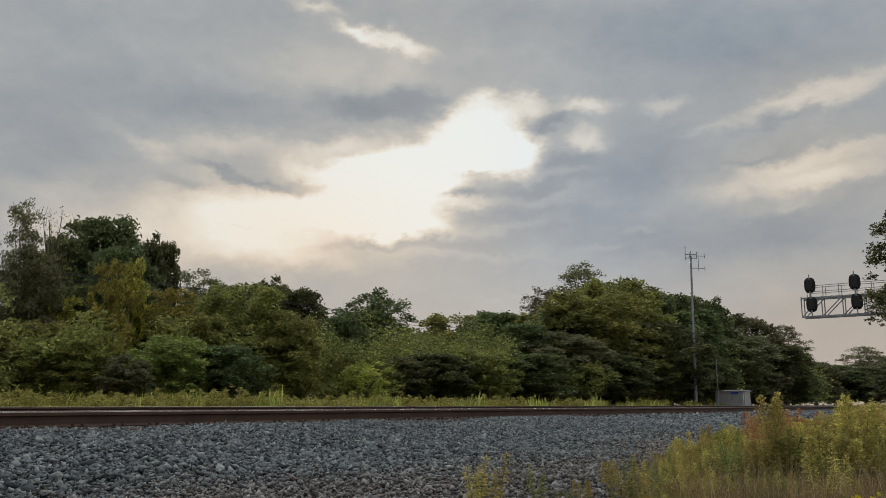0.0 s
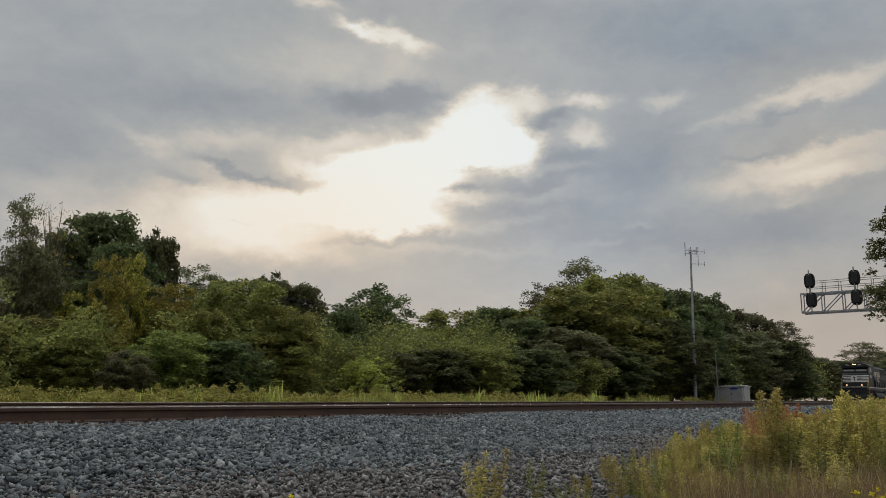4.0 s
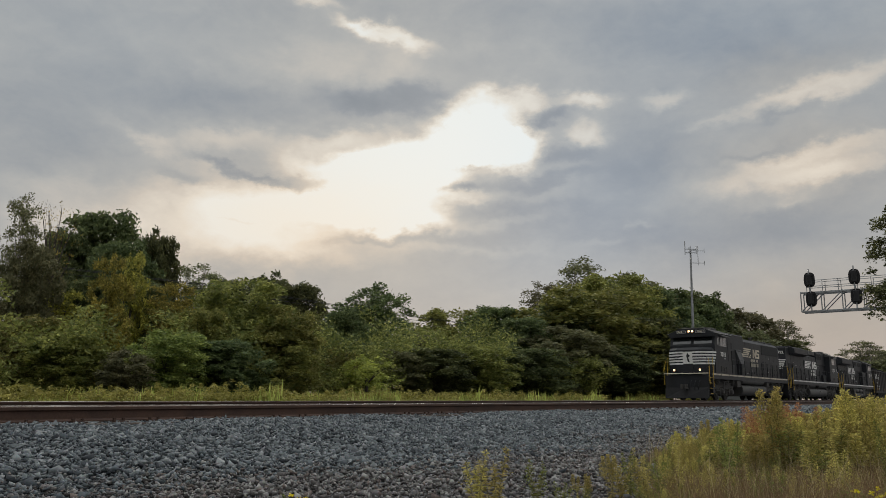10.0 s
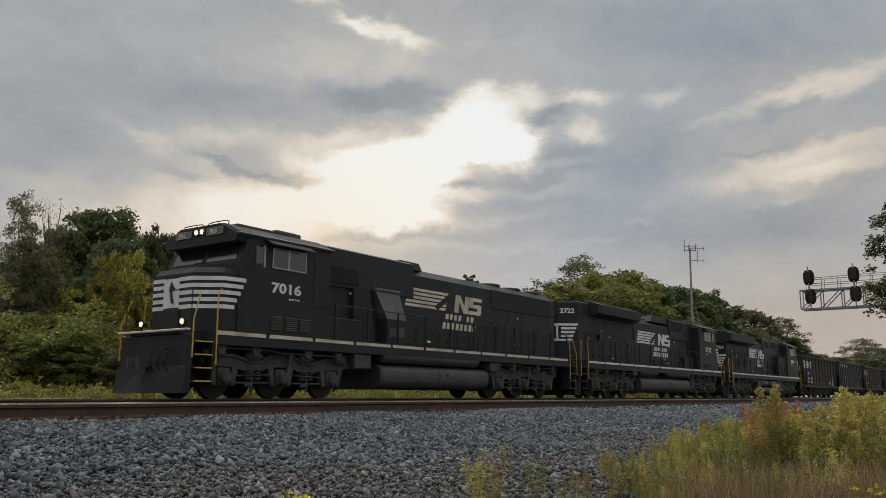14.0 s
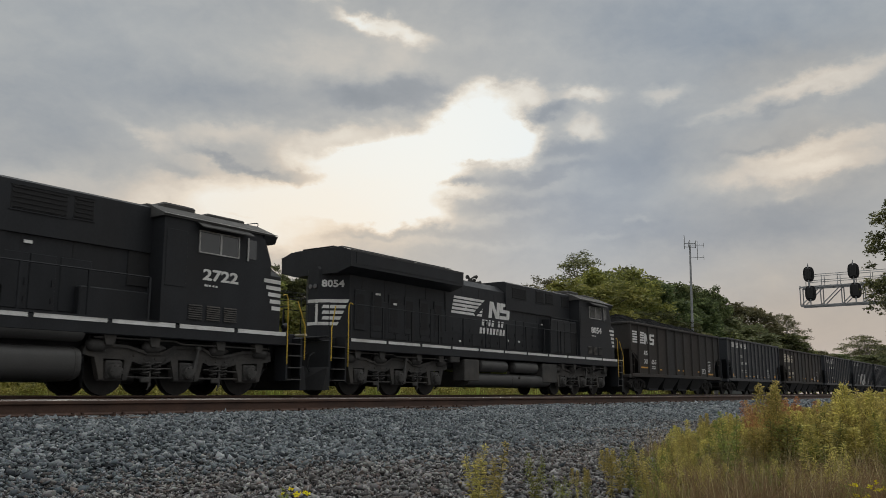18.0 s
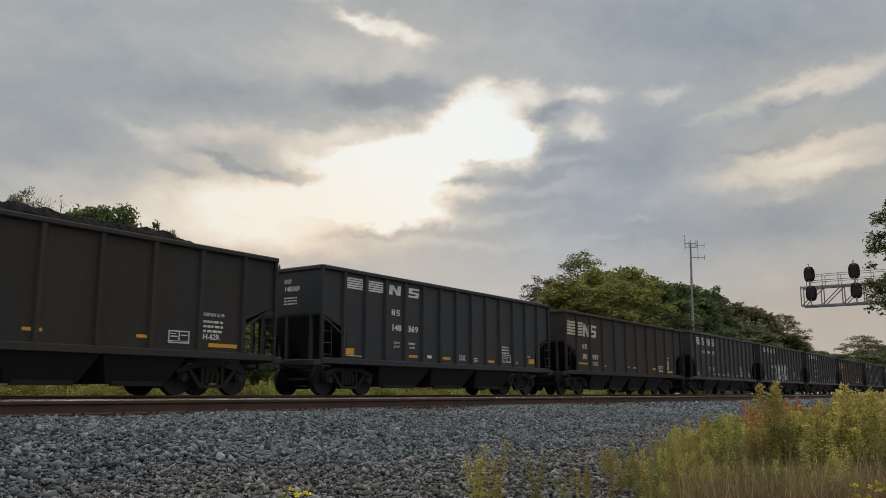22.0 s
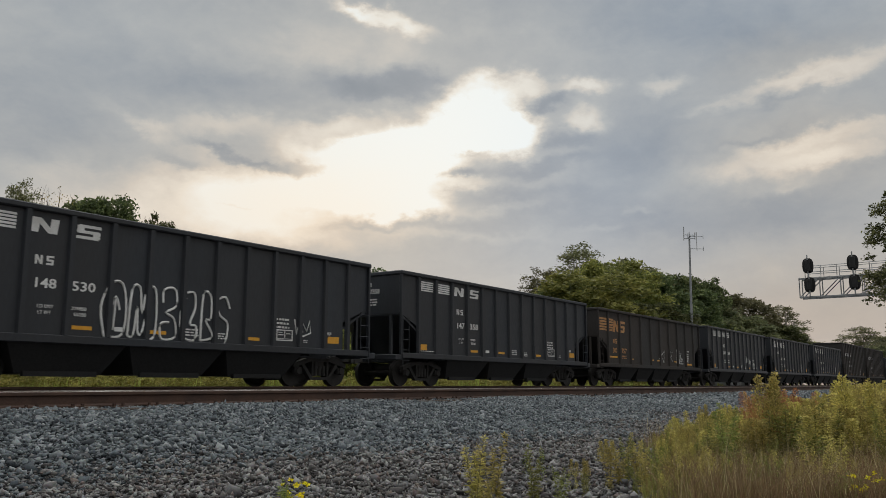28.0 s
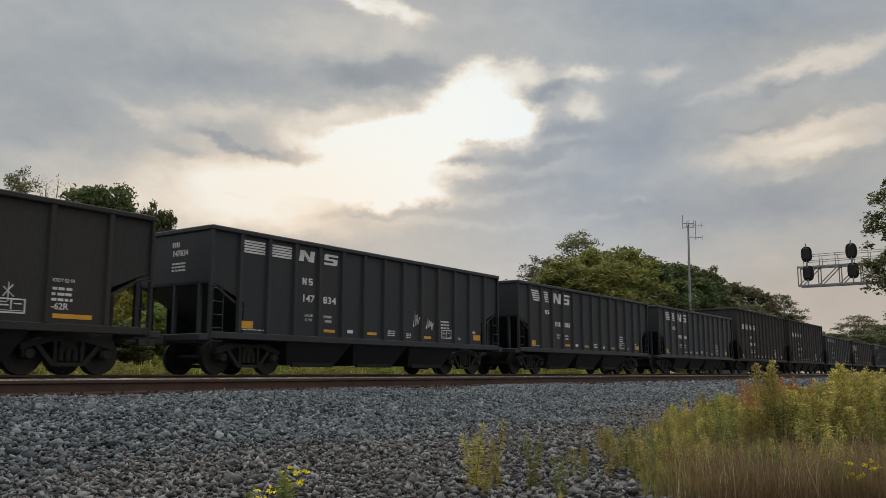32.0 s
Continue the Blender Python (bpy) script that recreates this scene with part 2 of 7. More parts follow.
def leafy(name, col, col2, rough=0.6, thin=0.45, hue=0.03):
    """Foliage: each leaf its own shade, some light passes through."""
    m = bpy.data.materials.new(name)
    m.use_nodes = True
    N, L = m.node_tree.nodes, m.node_tree.links
    b, o = N["Principled BSDF"], N["Material Output"]
    geo, oi = N.new("ShaderNodeNewGeometry"), N.new("ShaderNodeObjectInfo")
    r = N.new("ShaderNodeValToRGB")
    r.color_ramp.elements[0].color, r.color_ramp.elements[1].color = (*col, 1), (*(min(0.9, v * 1.3) for v in col2), 1)
    e = r.color_ramp.elements.new(0.55)
    e.color = (*(0.55 * a + 0.45 * b for a, b in zip(col, col2)), 1)
    tc, nz = N.new("ShaderNodeTexCoord"), N.new("ShaderNodeTexNoise")
    nz.inputs["Scale"].default_value, nz.inputs["Detail"].default_value = 0.9, 3
    L.new(tc.outputs["Object"], nz.inputs["Vector"])
    mx = N.new("ShaderNodeMath")
    mx.operation = "MULTIPLY_ADD"
    mx.inputs[1].default_value = 0.75
    L.new(geo.outputs["Random Per Island"], mx.inputs[0])
    sc = N.new("ShaderNodeMath")
    sc.operation = "MULTIPLY_ADD"
    sc.inputs[1].default_value, sc.inputs[2].default_value = 1.5, -0.64
    L.new(nz.outputs["Fac"], sc.inputs[0])
    L.new(sc.outputs[0], mx.inputs[2])
    L.new(mx.outputs[0], r.inputs[0])
    hsv, mr, mh = N.new("ShaderNodeHueSaturation"), N.new("ShaderNodeMapRange"), N.new("ShaderNodeMapRange")
    mr.inputs[3].default_value, mr.inputs[4].default_value = 0.75, 1.25
    mh.inputs[3].default_value, mh.inputs[4].default_value = 0.5 - hue, 0.5 + hue
    L.new(oi.outputs["Random"], mr.inputs[0])
    L.new(oi.outputs["Random"], mh.inputs[0])
    L.new(mr.outputs[0], hsv.inputs["Value"])
    L.new(mh.outputs[0], hsv.inputs["Hue"])
    L.new(r.outputs[0], hsv.inputs["Color"])
    L.new(hsv.outputs[0], b.inputs["Base Color"])
    b.inputs["Roughness"].default_value = rough
    b.inputs["Specular IOR Level"].default_value = 0.25
    tr, ms = N.new("ShaderNodeBsdfTranslucent"), N.new("ShaderNodeMixShader")
    L.new(hsv.outputs[0], tr.inputs[0])
    ms.inputs[0].default_value = thin
    L.new(b.outputs[0], ms.inputs[1])
    L.new(tr.outputs[0], ms.inputs[2])
    L.new(ms.outputs[0], o.inputs[0])
    return m


def glow(name, col, strength):
    m = bpy.data.materials.new(name)
    m.use_nodes = True
    b = m.node_tree.nodes["Principled BSDF"]
    b.inputs["Base Color"].default_value = (*col, 1)
    b.inputs["Emission Color"].default_value, b.inputs["Emission Strength"].default_value = (*col, 1), strength
    return m


M_BALLAST = surface("ballast_bed", (0.13, 0.135, 0.145), (0.05, 0.05, 0.055), 0.95, scale=3, fine=28, bump=1.0, depth=0.04)
M_EARTH = surface("earth", (0.13, 0.10, 0.07), (0.06, 0.055, 0.03), 0.95, scale=0.4, fine=14, bump=0.8, depth=0.03)
M_RAIL = surface("rusty_rail_steel", (0.085, 0.045, 0.030), (0.045, 0.026, 0.020), 0.75, 0.15, scale=3, fine=50, bump=0.3, depth=0.004)
M_HEAD = surface("worn_rail_head", (0.62, 0.60, 0.57), (0.45, 0.43, 0.40), 0.17, 1.0, scale=2, fine=60, bump=0.05, depth=0.002)
M_TIE = surface("creosoted_timber", (0.075, 0.055, 0.042), (0.035, 0.028, 0.024), 0.9, scale=6, fine=50, bump=0.6, vary=0.2)
M_BARK = surface("bark", (0.10, 0.085, 0.07), (0.045, 0.038, 0.03), 0.95, scale=5, fine=40, bump=0.8, depth=0.02)
M_PALEBARK = surface("pale_bark", (0.30, 0.28, 0.25), (0.16, 0.14, 0.12), 0.9, scale=5, fine=40, bump=0.6, depth=0.02)
M_GALV = surface("galvanised_steel", (0.34, 0.35, 0.36), (0.22, 0.23, 0.24), 0.5, 0.55, scale=5, fine=70, bump=0.1)
M_SIGNAL = surface("flat_black_paint", (0.018, 0.018, 0.019), (0.010, 0.010, 0.011), 0.8, scale=6, fine=60, bump=0.1)
M_CABINET = surface("cabinet_aluminium", (0.40, 0.41, 0.41), (0.30, 0.31, 0.31), 0.45, 0.5, scale=2, fine=40, bump=0.1)
M_BLUE = surface("blue_notice", (0.05, 0.09, 0.45), None, 0.5, bump=0)
M_WHITE = surface("weathered_white_paint", (0.62, 0.62, 0.60), (0.44, 0.43, 0.41), 0.6, scale=3, fine=40, bump=0.05)
L_OAK = leafy("dark_oak_leaves", (0.058, 0.078, 0.035), (0.178, 0.196, 0.076))
L_GREEN = leafy("green_leaves", (0.110, 0.135, 0.040), (0.330, 0.325, 0.090))
L_LIGHT = leafy("light_green_leaves", (0.200, 0.235, 0.050), (0.460, 0.470, 0.110))
L_GOLD = leafy("yellowing_leaves", (0.110, 0.115, 0.034), (0.450, 0.370, 0.080), hue=0.02)
L_GREY = leafy("dull_grey_green_leaves", (0.095, 0.105, 0.054), (0.230, 0.226, 0.108))
L_GRASS = leafy("verge_grass", (0.290, 0.315, 0.070), (0.540, 0.550, 0.150), thin=0.45)
L_STRAW = leafy("pale_straw", (0.30, 0.24, 0.12), (0.58, 0.50, 0.28), thin=0.4)
L_WEED = leafy("goldenrod_leaves", (0.250, 0.225, 0.065), (0.680, 0.570, 0.190), thin=0.5, hue=0.012)
L_WEEDG = leafy("green_weed_leaves", (0.130, 0.150, 0.036), (0.300, 0.300, 0.085), thin=0.5)
L_RUST = leafy("rusty_dry_stalks", (0.300, 0.135, 0.060), (0.600, 0.360, 0.160), thin=0.4)
L_DRY = leafy("dry_grass_blades", (0.120, 0.082, 0.040), (0.320, 0.225, 0.110), thin=0.4)
M_YELLOW = leafy("yellow_petals", (0.80, 0.66, 0.02), (0.88, 0.78, 0.04), thin=0.4, hue=0.0)

# ---- mesh helpers ----


class Shape:
    """Collects rigid pieces of one mesh."""

    def __init__(self):
        self.v, self.f, self.s = [], [], []

    def add(self, verts, faces, smooth=False):
        k = len(self.v)
        self.v += [tuple(p) for p in verts]
        self.f += [tuple(k + i for i in f) for f in faces]
        self.s += [smooth] * len(faces)
        return self

    def box(self, x0, x1, y0, y1, z0, z1, c=0.0):
        x0, x1, y0, y1, z0, z1 = min(x0, x1), max(x0, x1), min(y0, y1), max(y0, y1), min(z0, z1), max(z0, z1)
        if not c:
            return self.add([(x, y, z) for z in (z0, z1) for x, y in ((x0, y0), (x1, y0), (x1, y1), (x0, y1))],
                            [(3, 2, 1, 0), (4, 5, 6, 7), (0, 1, 5, 4), (1, 2, 6, 5), (2, 3, 7, 6), (3, 0, 4, 7)])
        c = min(c, (x1 - x0) * 0.4, (y1 - y0) * 0.4, (z1 - z0) * 0.4)
        ring = lambda a, z: [(x0 + a, y0 + c, z), (x0 + c, y0 + a, z), (x1 - c, y0 + a, z), (x1 - a, y0 + c, z),
                             (x1 - a, y1 - c, z), (x1 - c, y1 - a, z), (x0 + c, y1 - a, z), (x0 + a, y1 - c, z)]
        vs = ring(c, z0) + ring(0, z0 + c) + ring(0, z1 - c) + ring(c, z1)
        fs = [tuple(range(7, -1, -1)), tuple(range(24, 32))]
        for r in range(3):
            fs += [(r * 8 + i, r * 8 + (i + 1) % 8, r * 8 + 8 + (i + 1) % 8, r * 8 + 8 + i) for i in range(8)]
        return self.add(vs, fs)

    def prism(self, poly, y0, y1, axis="y", inset=None):
        """A polygon (x, z for axis y; y, z for axis x; x, y for axis z) drawn out from y0 to y1."""
        place = {"y": lambda a, b, t: (a, t, b), "x": lambda a, b, t: (t, a, b), "z": lambda a, b, t: (a, b, t)}[axis]
        n = len(poly)
        vs = [place(a, b, y0) for a, b in poly] + [place(a, b, y1) for a, b in poly]
        fs = [tuple(range(n)), tuple(range(2 * n - 1, n - 1, -1))] + [(i, n + i, n + (i + 1) % n, (i + 1) % n) for i in range(n)]
        return self.add(vs, fs)

    def loft(self, rings, cap=True, smooth=False):
        n = len(rings[0])
        fs = []
        for r in range(len(rings) - 1):
            fs += [(r * n + i, r * n + (i + 1) % n, (r + 1) * n + (i + 1) % n, (r + 1) * n + i) for i in range(n)]
        if cap:
            fs += [tuple(range(n - 1, -1, -1)), tuple(range((len(rings) - 1) * n, len(rings) * n))]
        return self.add([p for r in rings for p in r], fs, smooth)

    def tube(self, pts, r, n=8, r1=None, smooth=True):
        """A round bar along points, of radius r (to r1 at its end)."""
        pts = [Vector(p) for p in pts]
        r1 = r if r1 is None else r1
        rings = []
        for i, p in enumerate(pts):
            d = (pts[min(i + 1, len(pts) - 1)] - pts[max(i - 1, 0)]).normalized()
            a = d.cross(Vector((0, 0, 1)) if abs(d.z) < 0.9 else Vector((1, 0, 0))).normalized()
            b = d.cross(a)
            rad = r + (r1 - r) * i / (len(pts) - 1)
            rings.append([p + (a * math.cos(2 * math.pi * k / n) + b * math.sin(2 * math.pi * k / n)) * rad for k in range(n)])
        return self.loft(rings, True, smooth)

    def lathe(self, x, y, z, profile, n=24, axis="y"):
        """Rings of (offset along the axis, radius) round a centre."""
        place = {"y": lambda o, r, a: (x + r * math.cos(a), y + o, z + r * math.sin(a)),
                 "x": lambda o, r, a: (x + o, y + r * math.cos(a), z + r * math.sin(a)),
                 "z": lambda o, r, a: (x + r * math.cos(a), y + r * math.sin(a), z + o)}[axis]
        return self.loft([[place(o, r, 2 * math.pi * k / n) for k in range(n)] for o, r in profile], True, True)

    def mesh(self, name, material, bevel=0.0):
        me = bpy.data.meshes.new(name)
        me.from_pydata(self.v, [], self.f)
        if any(self.s):
            me.polygons.foreach_set("use_smooth", self.s)
            me.set_sharp_from_angle(angle=radians(40))
        me.materials.append(material)
        return me


def part(name, shape, material, parent=None, label="", at=None):
    """One mesh object, under a thing or a part."""
    ob = new(name, shape if isinstance(shape, bpy.types.Mesh) else shape.mesh(name, material))
    if parent is not None:
        ob.parent = parent
    if at is not None:
        ob.matrix_basis = at
    if label:
        ob["label"] = label
    return ob


def thing(name, label, category, group="", kind="", m=None):
    ob = new(name)
    ob.empty_display_size = 0.3
    if m is not None:
        ob.matrix_basis = m
    return tagged(ob, label, category, group, kind)


def array_mesh(name, verts, quads, material, smooth=False):
    me = bpy.data.meshes.new(name)
    k = quads.shape[1]
    me.vertices.add(len(verts))
    me.vertices.foreach_set("co", verts.astype(np.float32).ravel())
    me.loops.add(quads.size)
    me.loops.foreach_set("vertex_index", quads.astype(np.int32).ravel())
    me.polygons.add(len(quads))
    me.polygons.foreach_set("loop_start", np.arange(0, quads.size, k, dtype=np.int32))
    if smooth:
        me.polygons.foreach_set("use_smooth", np.ones(len(quads), dtype=bool))
    me.update(calc_edges=True)
    me.materials.append(material)
    return me


def spin(rng, n):
    """n random rotation matrices."""
    q = rng.normal(size=(n, 4))
    q /= np.linalg.norm(q, axis=1)[:, None]
    w, x, y, z = q.T
    return np.stack([1 - 2 * (y * y + z * z), 2 * (x * y - z * w), 2 * (x * z + y * w), 2 * (x * y + z * w), 1 - 2 * (x * x + z * z), 2 * (y * z - x * w),
                     2 * (x * z - y * w), 2 * (y * z + x * w), 1 - 2 * (x * x + y * y)], 1).reshape(n, 3, 3)


def font_mesh(text, height, material, bold=0.0, shear=0.0, spacing=1.0, depth=0.004):
    """Letters in the x-z plane that face -y, with their left foot at the origin."""
    cu = bpy.data.curves.new("letters", "FONT")
    cu.body, cu.size, cu.offset, cu.shear, cu.space_character, cu.extrude = text, height / 0.69, bold, shear, spacing, depth
    cu.resolution_u = 2
    ob = new("letters", cu)
    me = bpy.data.meshes.new_from_object(ob.evaluated_get(bpy.context.evaluated_depsgraph_get()))
    bpy.data.objects.remove(ob)
    bpy.data.curves.remove(cu)
    me.transform(Matrix.Rotation(math.pi / 2, 4, "X"))
    me.materials.clear()
    me.materials.append(material)
    return me


# ---- ground and tracks ----
NEAR_Y, FAR_Y = 9.92, 18.55     # centre lines of the two tracks
FAR_RAIL_Z = 0.036
SHELF_Z = -0.205                # top of the ballast at the near rail


def ground_z(x, y):
    """Height of the ground: ballast bed of both tracks, shoulder, verge."""
    if y > 24.0:
        return -0.30 + 0.02 * min(y - 24.0, 20.0)
    if y > 12.0:
        return -0.24
    if y > 8.9:
        return SHELF_Z
    if y > 4.6:
        u = (8.9 - y) / 4.3
        return SHELF_Z - 0.30 * (u * u * (3 - 2 * u) * 0.5 + u * 0.5)
    return SHELF_Z - 0.30 - 0.06 * min(1.0, (4.6 - y) / 4.0)


def ground_zs(x, y):
    """The same for arrays, with the lumps of the ballast."""
    u = np.clip((8.9 - y) / 4.3, 0, 1)
    z = SHELF_Z - 0.30 * (u * u * (3 - 2 * u) * 0.5 + u * 0.5) - 0.06 * np.clip((4.6 - y) / 4.0, 0, 1)
    z = np.where(y > 12.0, -0.24, z)
    z = np.where(y > 24.0, -0.30 + 0.02 * np.minimum(y - 24.0, 20.0), z)
    return z + np.where((y > 0) & (y < 9), lumps(x, y), 0.0)


def lumps(x, y):
    return 0.010 * (np.sin(1.9 * x + 0.7 * y) + np.sin(2.7 * y - 1.1 * x + 1.3) + np.sin(0.8 * x - 1.7 * y + 4.0))


def ground():
    ys = [-3000, -400, -60, -20, -6, -2] + [0.25 * i for i in range(0, 57)] + [15, 16.5, 17, 18, 20, 21, 22, 23, 24, 26, 28, 32, 40, 60, 150, 600, 3000]
    xs = [-3000, -600, -100, -30, -10] + [0.5 * i for i in range(-8, 70)] + [36 + 2 * i for i in range(0, 40)] + [130, 180, 300, 700, 3000]
    verts, quads = [], []
    for y in ys:
        for x in xs:
            lump = float(lumps(x, y)) if 0 < y < 9 else 0.0
            verts.append((x, y, ground_z(x, y) + lump - 0.02))
    w = len(xs)
    for j in range(len(ys) - 1):
        quads += [(j * w + i, j * w + i + 1, (j + 1) * w + i + 1, (j + 1) * w + i) for i in range(w - 1)]
    me = bpy.data.meshes.new("ground")
    me.from_pydata(verts, [], quads)
    me.materials.append(M_BALLAST)
    me.materials.append(M_EARTH)
    for p_ in me.polygons:
        c = p_.center
        p_.material_index = 0 if 0.6 < c.y < 23.0 else 1
        p_.use_smooth = True
    return tagged(new("ground", me), "grey ballast bed and earth verge beside the railway", "ground", kind="structure")


ground()


def rail_profile(y, top):
    """Cross-section of a rail, foot to head, in y and z."""
    h = [(-0.072, -0.172), (-0.072, -0.162), (-0.012, -0.140), (-0.009, -0.055), (-0.036, -0.040), (-0.036, -0.010), (-0.028, -0.002),
         (0.028, -0.002), (0.036, -0.010), (0.036, -0.040), (0.009, -0.055), (0.012, -0.140), (0.072, -0.162), (0.072, -0.172)]
    return [(y + a, top + b) for a, b in h]


def railway_track(centre, top, label, x0, x1, near_x0, near_x1):
    t = thing("railway_track", label, "railway track", kind="structure")
    for side in (-0.755, 0.755):
        rail = part("rail", Shape().prism(rail_profile(centre + side, top), x0, x1, "x"), M_RAIL, t, "rust-brown steel rail")
        part("running_surface", Shape().box(x0, x1, centre + side - 0.030, centre + side + 0.030, top - 0.004, top, 0.003), M_HEAD, rail, "bright worn rail head")
    tie = Shape().box(-0.11, 0.11, -1.3, 1.3, -0.18, 0.0, 0.012).mesh("tie", M_TIE)
    plate = Shape().box(-0.09, 0.09, -0.17, 0.17, 0.0, 0.016, 0.004)
    for sx in (-0.06, 0.06):
        for sy in (-0.095, 0.095):
            plate.box(sx - 0.012, sx + 0.012, sy - 0.016, sy + 0.016, 0.016, 0.05)
    plate = plate.mesh("tie_plate", M_RAIL)
    x = near_x0
    rng = random.Random(4)
    while x < near_x1:
        ob = part("tie", tie, M_TIE, t, at=pose(x + rng.uniform(-0.03, 0.03), centre + rng.uniform(-0.04, 0.04), top - 0.190, 0, 0, rng.uniform(-0.8, 0.8)))
        for side in (-0.755, 0.755):
            part("tie_plate", plate, M_RAIL, ob, at=pose(0, side, 0))
        x += 0.52
    return t


railway_track(NEAR_Y, 0.0, "near railway track with rusty rails on grey ballast", -80, 600, 3.0, 42.0)
railway_track(FAR_Y, FAR_RAIL_Z, "far railway track with worn rails on grey ballast", -80, 600, 6.0, 46.0)


def stones(name, label, rng, n, place, size, material, faces=20):
    """Loose angular stones, scattered by place(n) and sunk a little into the bed."""
    if faces == 20:
        base = np.array([(x, y, z) for z in (-1, 1) for y in (-1, 1) for x in (-1, 1)], float) * 0.78
        tri = np.array([(0, 2, 3, 1), (4, 5, 7, 6), (0, 1, 5, 4), (2, 6, 7, 3), (0, 4, 6, 2), (1, 3, 7, 5)])
    else:
        base = np.array([(1, 0, 0), (-1, 0, 0), (0, 1, 0), (0, -1, 0), (0, 0, 1), (0, 0, -1)], float)
        tri = np.array([(0, 2, 4), (2, 1, 4), (1, 3, 4), (3, 0, 4), (2, 0, 5), (1, 2, 5), (3, 1, 5), (0, 3, 5)])
    pts = place(n)
    n = len(pts)
    k = len(base)
    jit = 1 + rng.uniform(-0.75, 0.35, size=(n, k, 3)) if faces == 20 else 1 + rng.uniform(-0.5, 0.3, size=(n, k, 1))
    dims = size * rng.lognormal(0, 0.28, size=(n, 1, 1)) * rng.uniform(0.40, 1.55, size=(n, 1, 3))
    v = (base[None] * jit + (0 if faces == 20 else rng.uniform(-0.28, 0.28, size=(n, k, 3)))) * dims * 0.5
    v = np.einsum("nij,nkj->nki", spin(rng, n), v)
    v[:, :, 2] *= 0.8
    v += pts[:, None, :]
    f = (tri[None] + (np.arange(n) * k)[:, None, None]).reshape(-1, tri.shape[1])
    me = array_mesh(name, v.reshape(-1, 3), f, material)
    return tagged(new(name, me), label, "gravel", kind="stuff")


def stone_paint(name, cols):
    m = bpy.data.materials.new(name)
    m.use_nodes = True
    N, L = m.node_tree.nodes, m.node_tree.links
    b = N["Principled BSDF"]
    geo, r = N.new("ShaderNodeNewGeometry"), N.new("ShaderNodeValToRGB")
    r.color_ramp.interpolation = "CONSTANT"
    for i, c in enumerate(cols):
        e = r.color_ramp.elements[i] if i < 2 else r.color_ramp.elements.new(i / len(cols))
        e.position, e.color = i / len(cols), (*c, 1)
    L.new(geo.outputs["Random Per Island"], r.inputs[0])
    tc, nz = N.new("ShaderNodeTexCoord"), N.new("ShaderNodeTexNoise")
    nz.inputs["Scale"].default_value, nz.inputs["Detail"].default_value = 70, 5
    L.new(tc.outputs["Object"], nz.inputs["Vector"])
    mx = N.new("ShaderNodeMix")
    mx.data_type, mx.blend_type = "RGBA", "MULTIPLY"
    mx.inputs[0].default_value = 0.45
    L.new(r.outputs[0], mx.inputs[6])
    L.new(nz.outputs["Color"], mx.inputs[7])
    L.new(mx.outputs[2], b.inputs["Base Color"])
    b.inputs["Roughness"].default_value = 0.85
    bp = N.new("ShaderNodeBump")
    bp.inputs["Strength"].default_value, bp.inputs["Distance"].default_value = 0.5, 0.006
    L.new(nz.outputs["Fac"], bp.inputs["Height"])
    L.new(bp.outputs[0], b.inputs["Normal"])
    return m


M_STONE = stone_paint("blue_grey_ballast_stone", ((0.105, 0.126, 0.142), (0.165, 0.188, 0.200), (0.050, 0.062, 0.072), (0.26, 0.28, 0.29), (0.12, 0.138, 0.148), (0.035, 0.042, 0.050), (0.15, 0.168, 0.178)))
M_STONE_OLD = stone_paint("soiled_ballast_stone", ((0.135, 0.130, 0.130), (0.18, 0.172, 0.168), (0.072, 0.066, 0.064), (0.24, 0.235, 0.228), (0.155, 0.125, 0.112), (0.056, 0.050, 0.048), (0.29, 0.285, 0.275)))


def scatter(rng, y0, y1, reach, edge=0.0, old=None):
    """Places on the ballast between y0 and y1 from the left rim of the view to reach; old picks the soiled strip (or what lies outside it)."""
    def place(n):
        y = rng.uniform(y0, y1, n)
        x0 = 0.45 * y - 0.3
        x = x0 + (reach(y) - x0) * rng.uniform(0, 1, n)
        wave = 4.75 + 0.35 * np.sin(x * 0.55) + 0.3 * np.sin(x * 1.7 + 1) + 0.03 * x
        if old is not None:
            soft = rng.normal(0, 0.45, n)
            keep = (y + soft < wave) if old else (y + soft >= wave)
            x, y = x[keep], y[keep]
        z = ground_zs(x, y)
        return np.stack([x, y, z + rng.uniform(-0.024, 0.022, len(x))], 1)
    return place


srng = np.random.default_rng(5)
near_reach = lambda y: 19.0 + 0 * y
stones("ballast_stones", "angular blue-grey ballast stones heaped beside the rail", srng, 135000, scatter(srng, 3.0, 9.05, near_reach, old=False), 0.047, M_STONE, faces=8)
stones("soiled_ballast_stones", "brownish soiled ballast stones at the foot of the shoulder", srng, 88000, scatter(srng, 1.0, 6.4, near_reach, old=True), 0.036, M_STONE_OLD, faces=8)


def far_place(n):
    y = srng.uniform(3.2, 9.05, n)
    x = 18.0 + 40.0 * srng.uniform(0, 1, n) ** 1.6
    z = ground_zs(x, y)
    return np.stack([x, y, z], 1)


stones("distant_ballast_stones", "blue-grey ballast stones along the track", srng, 26000, far_place, 0.085, M_STONE, faces=8)


def between_place(n):
    y = srng.uniform(9.0, 17.7, n)
    x = 0.45 * y + 34 * srng.uniform(0, 1, n) ** 1.4
    z = ground_zs(x, y) - 0.02
    return np.stack([x, y, z], 1)


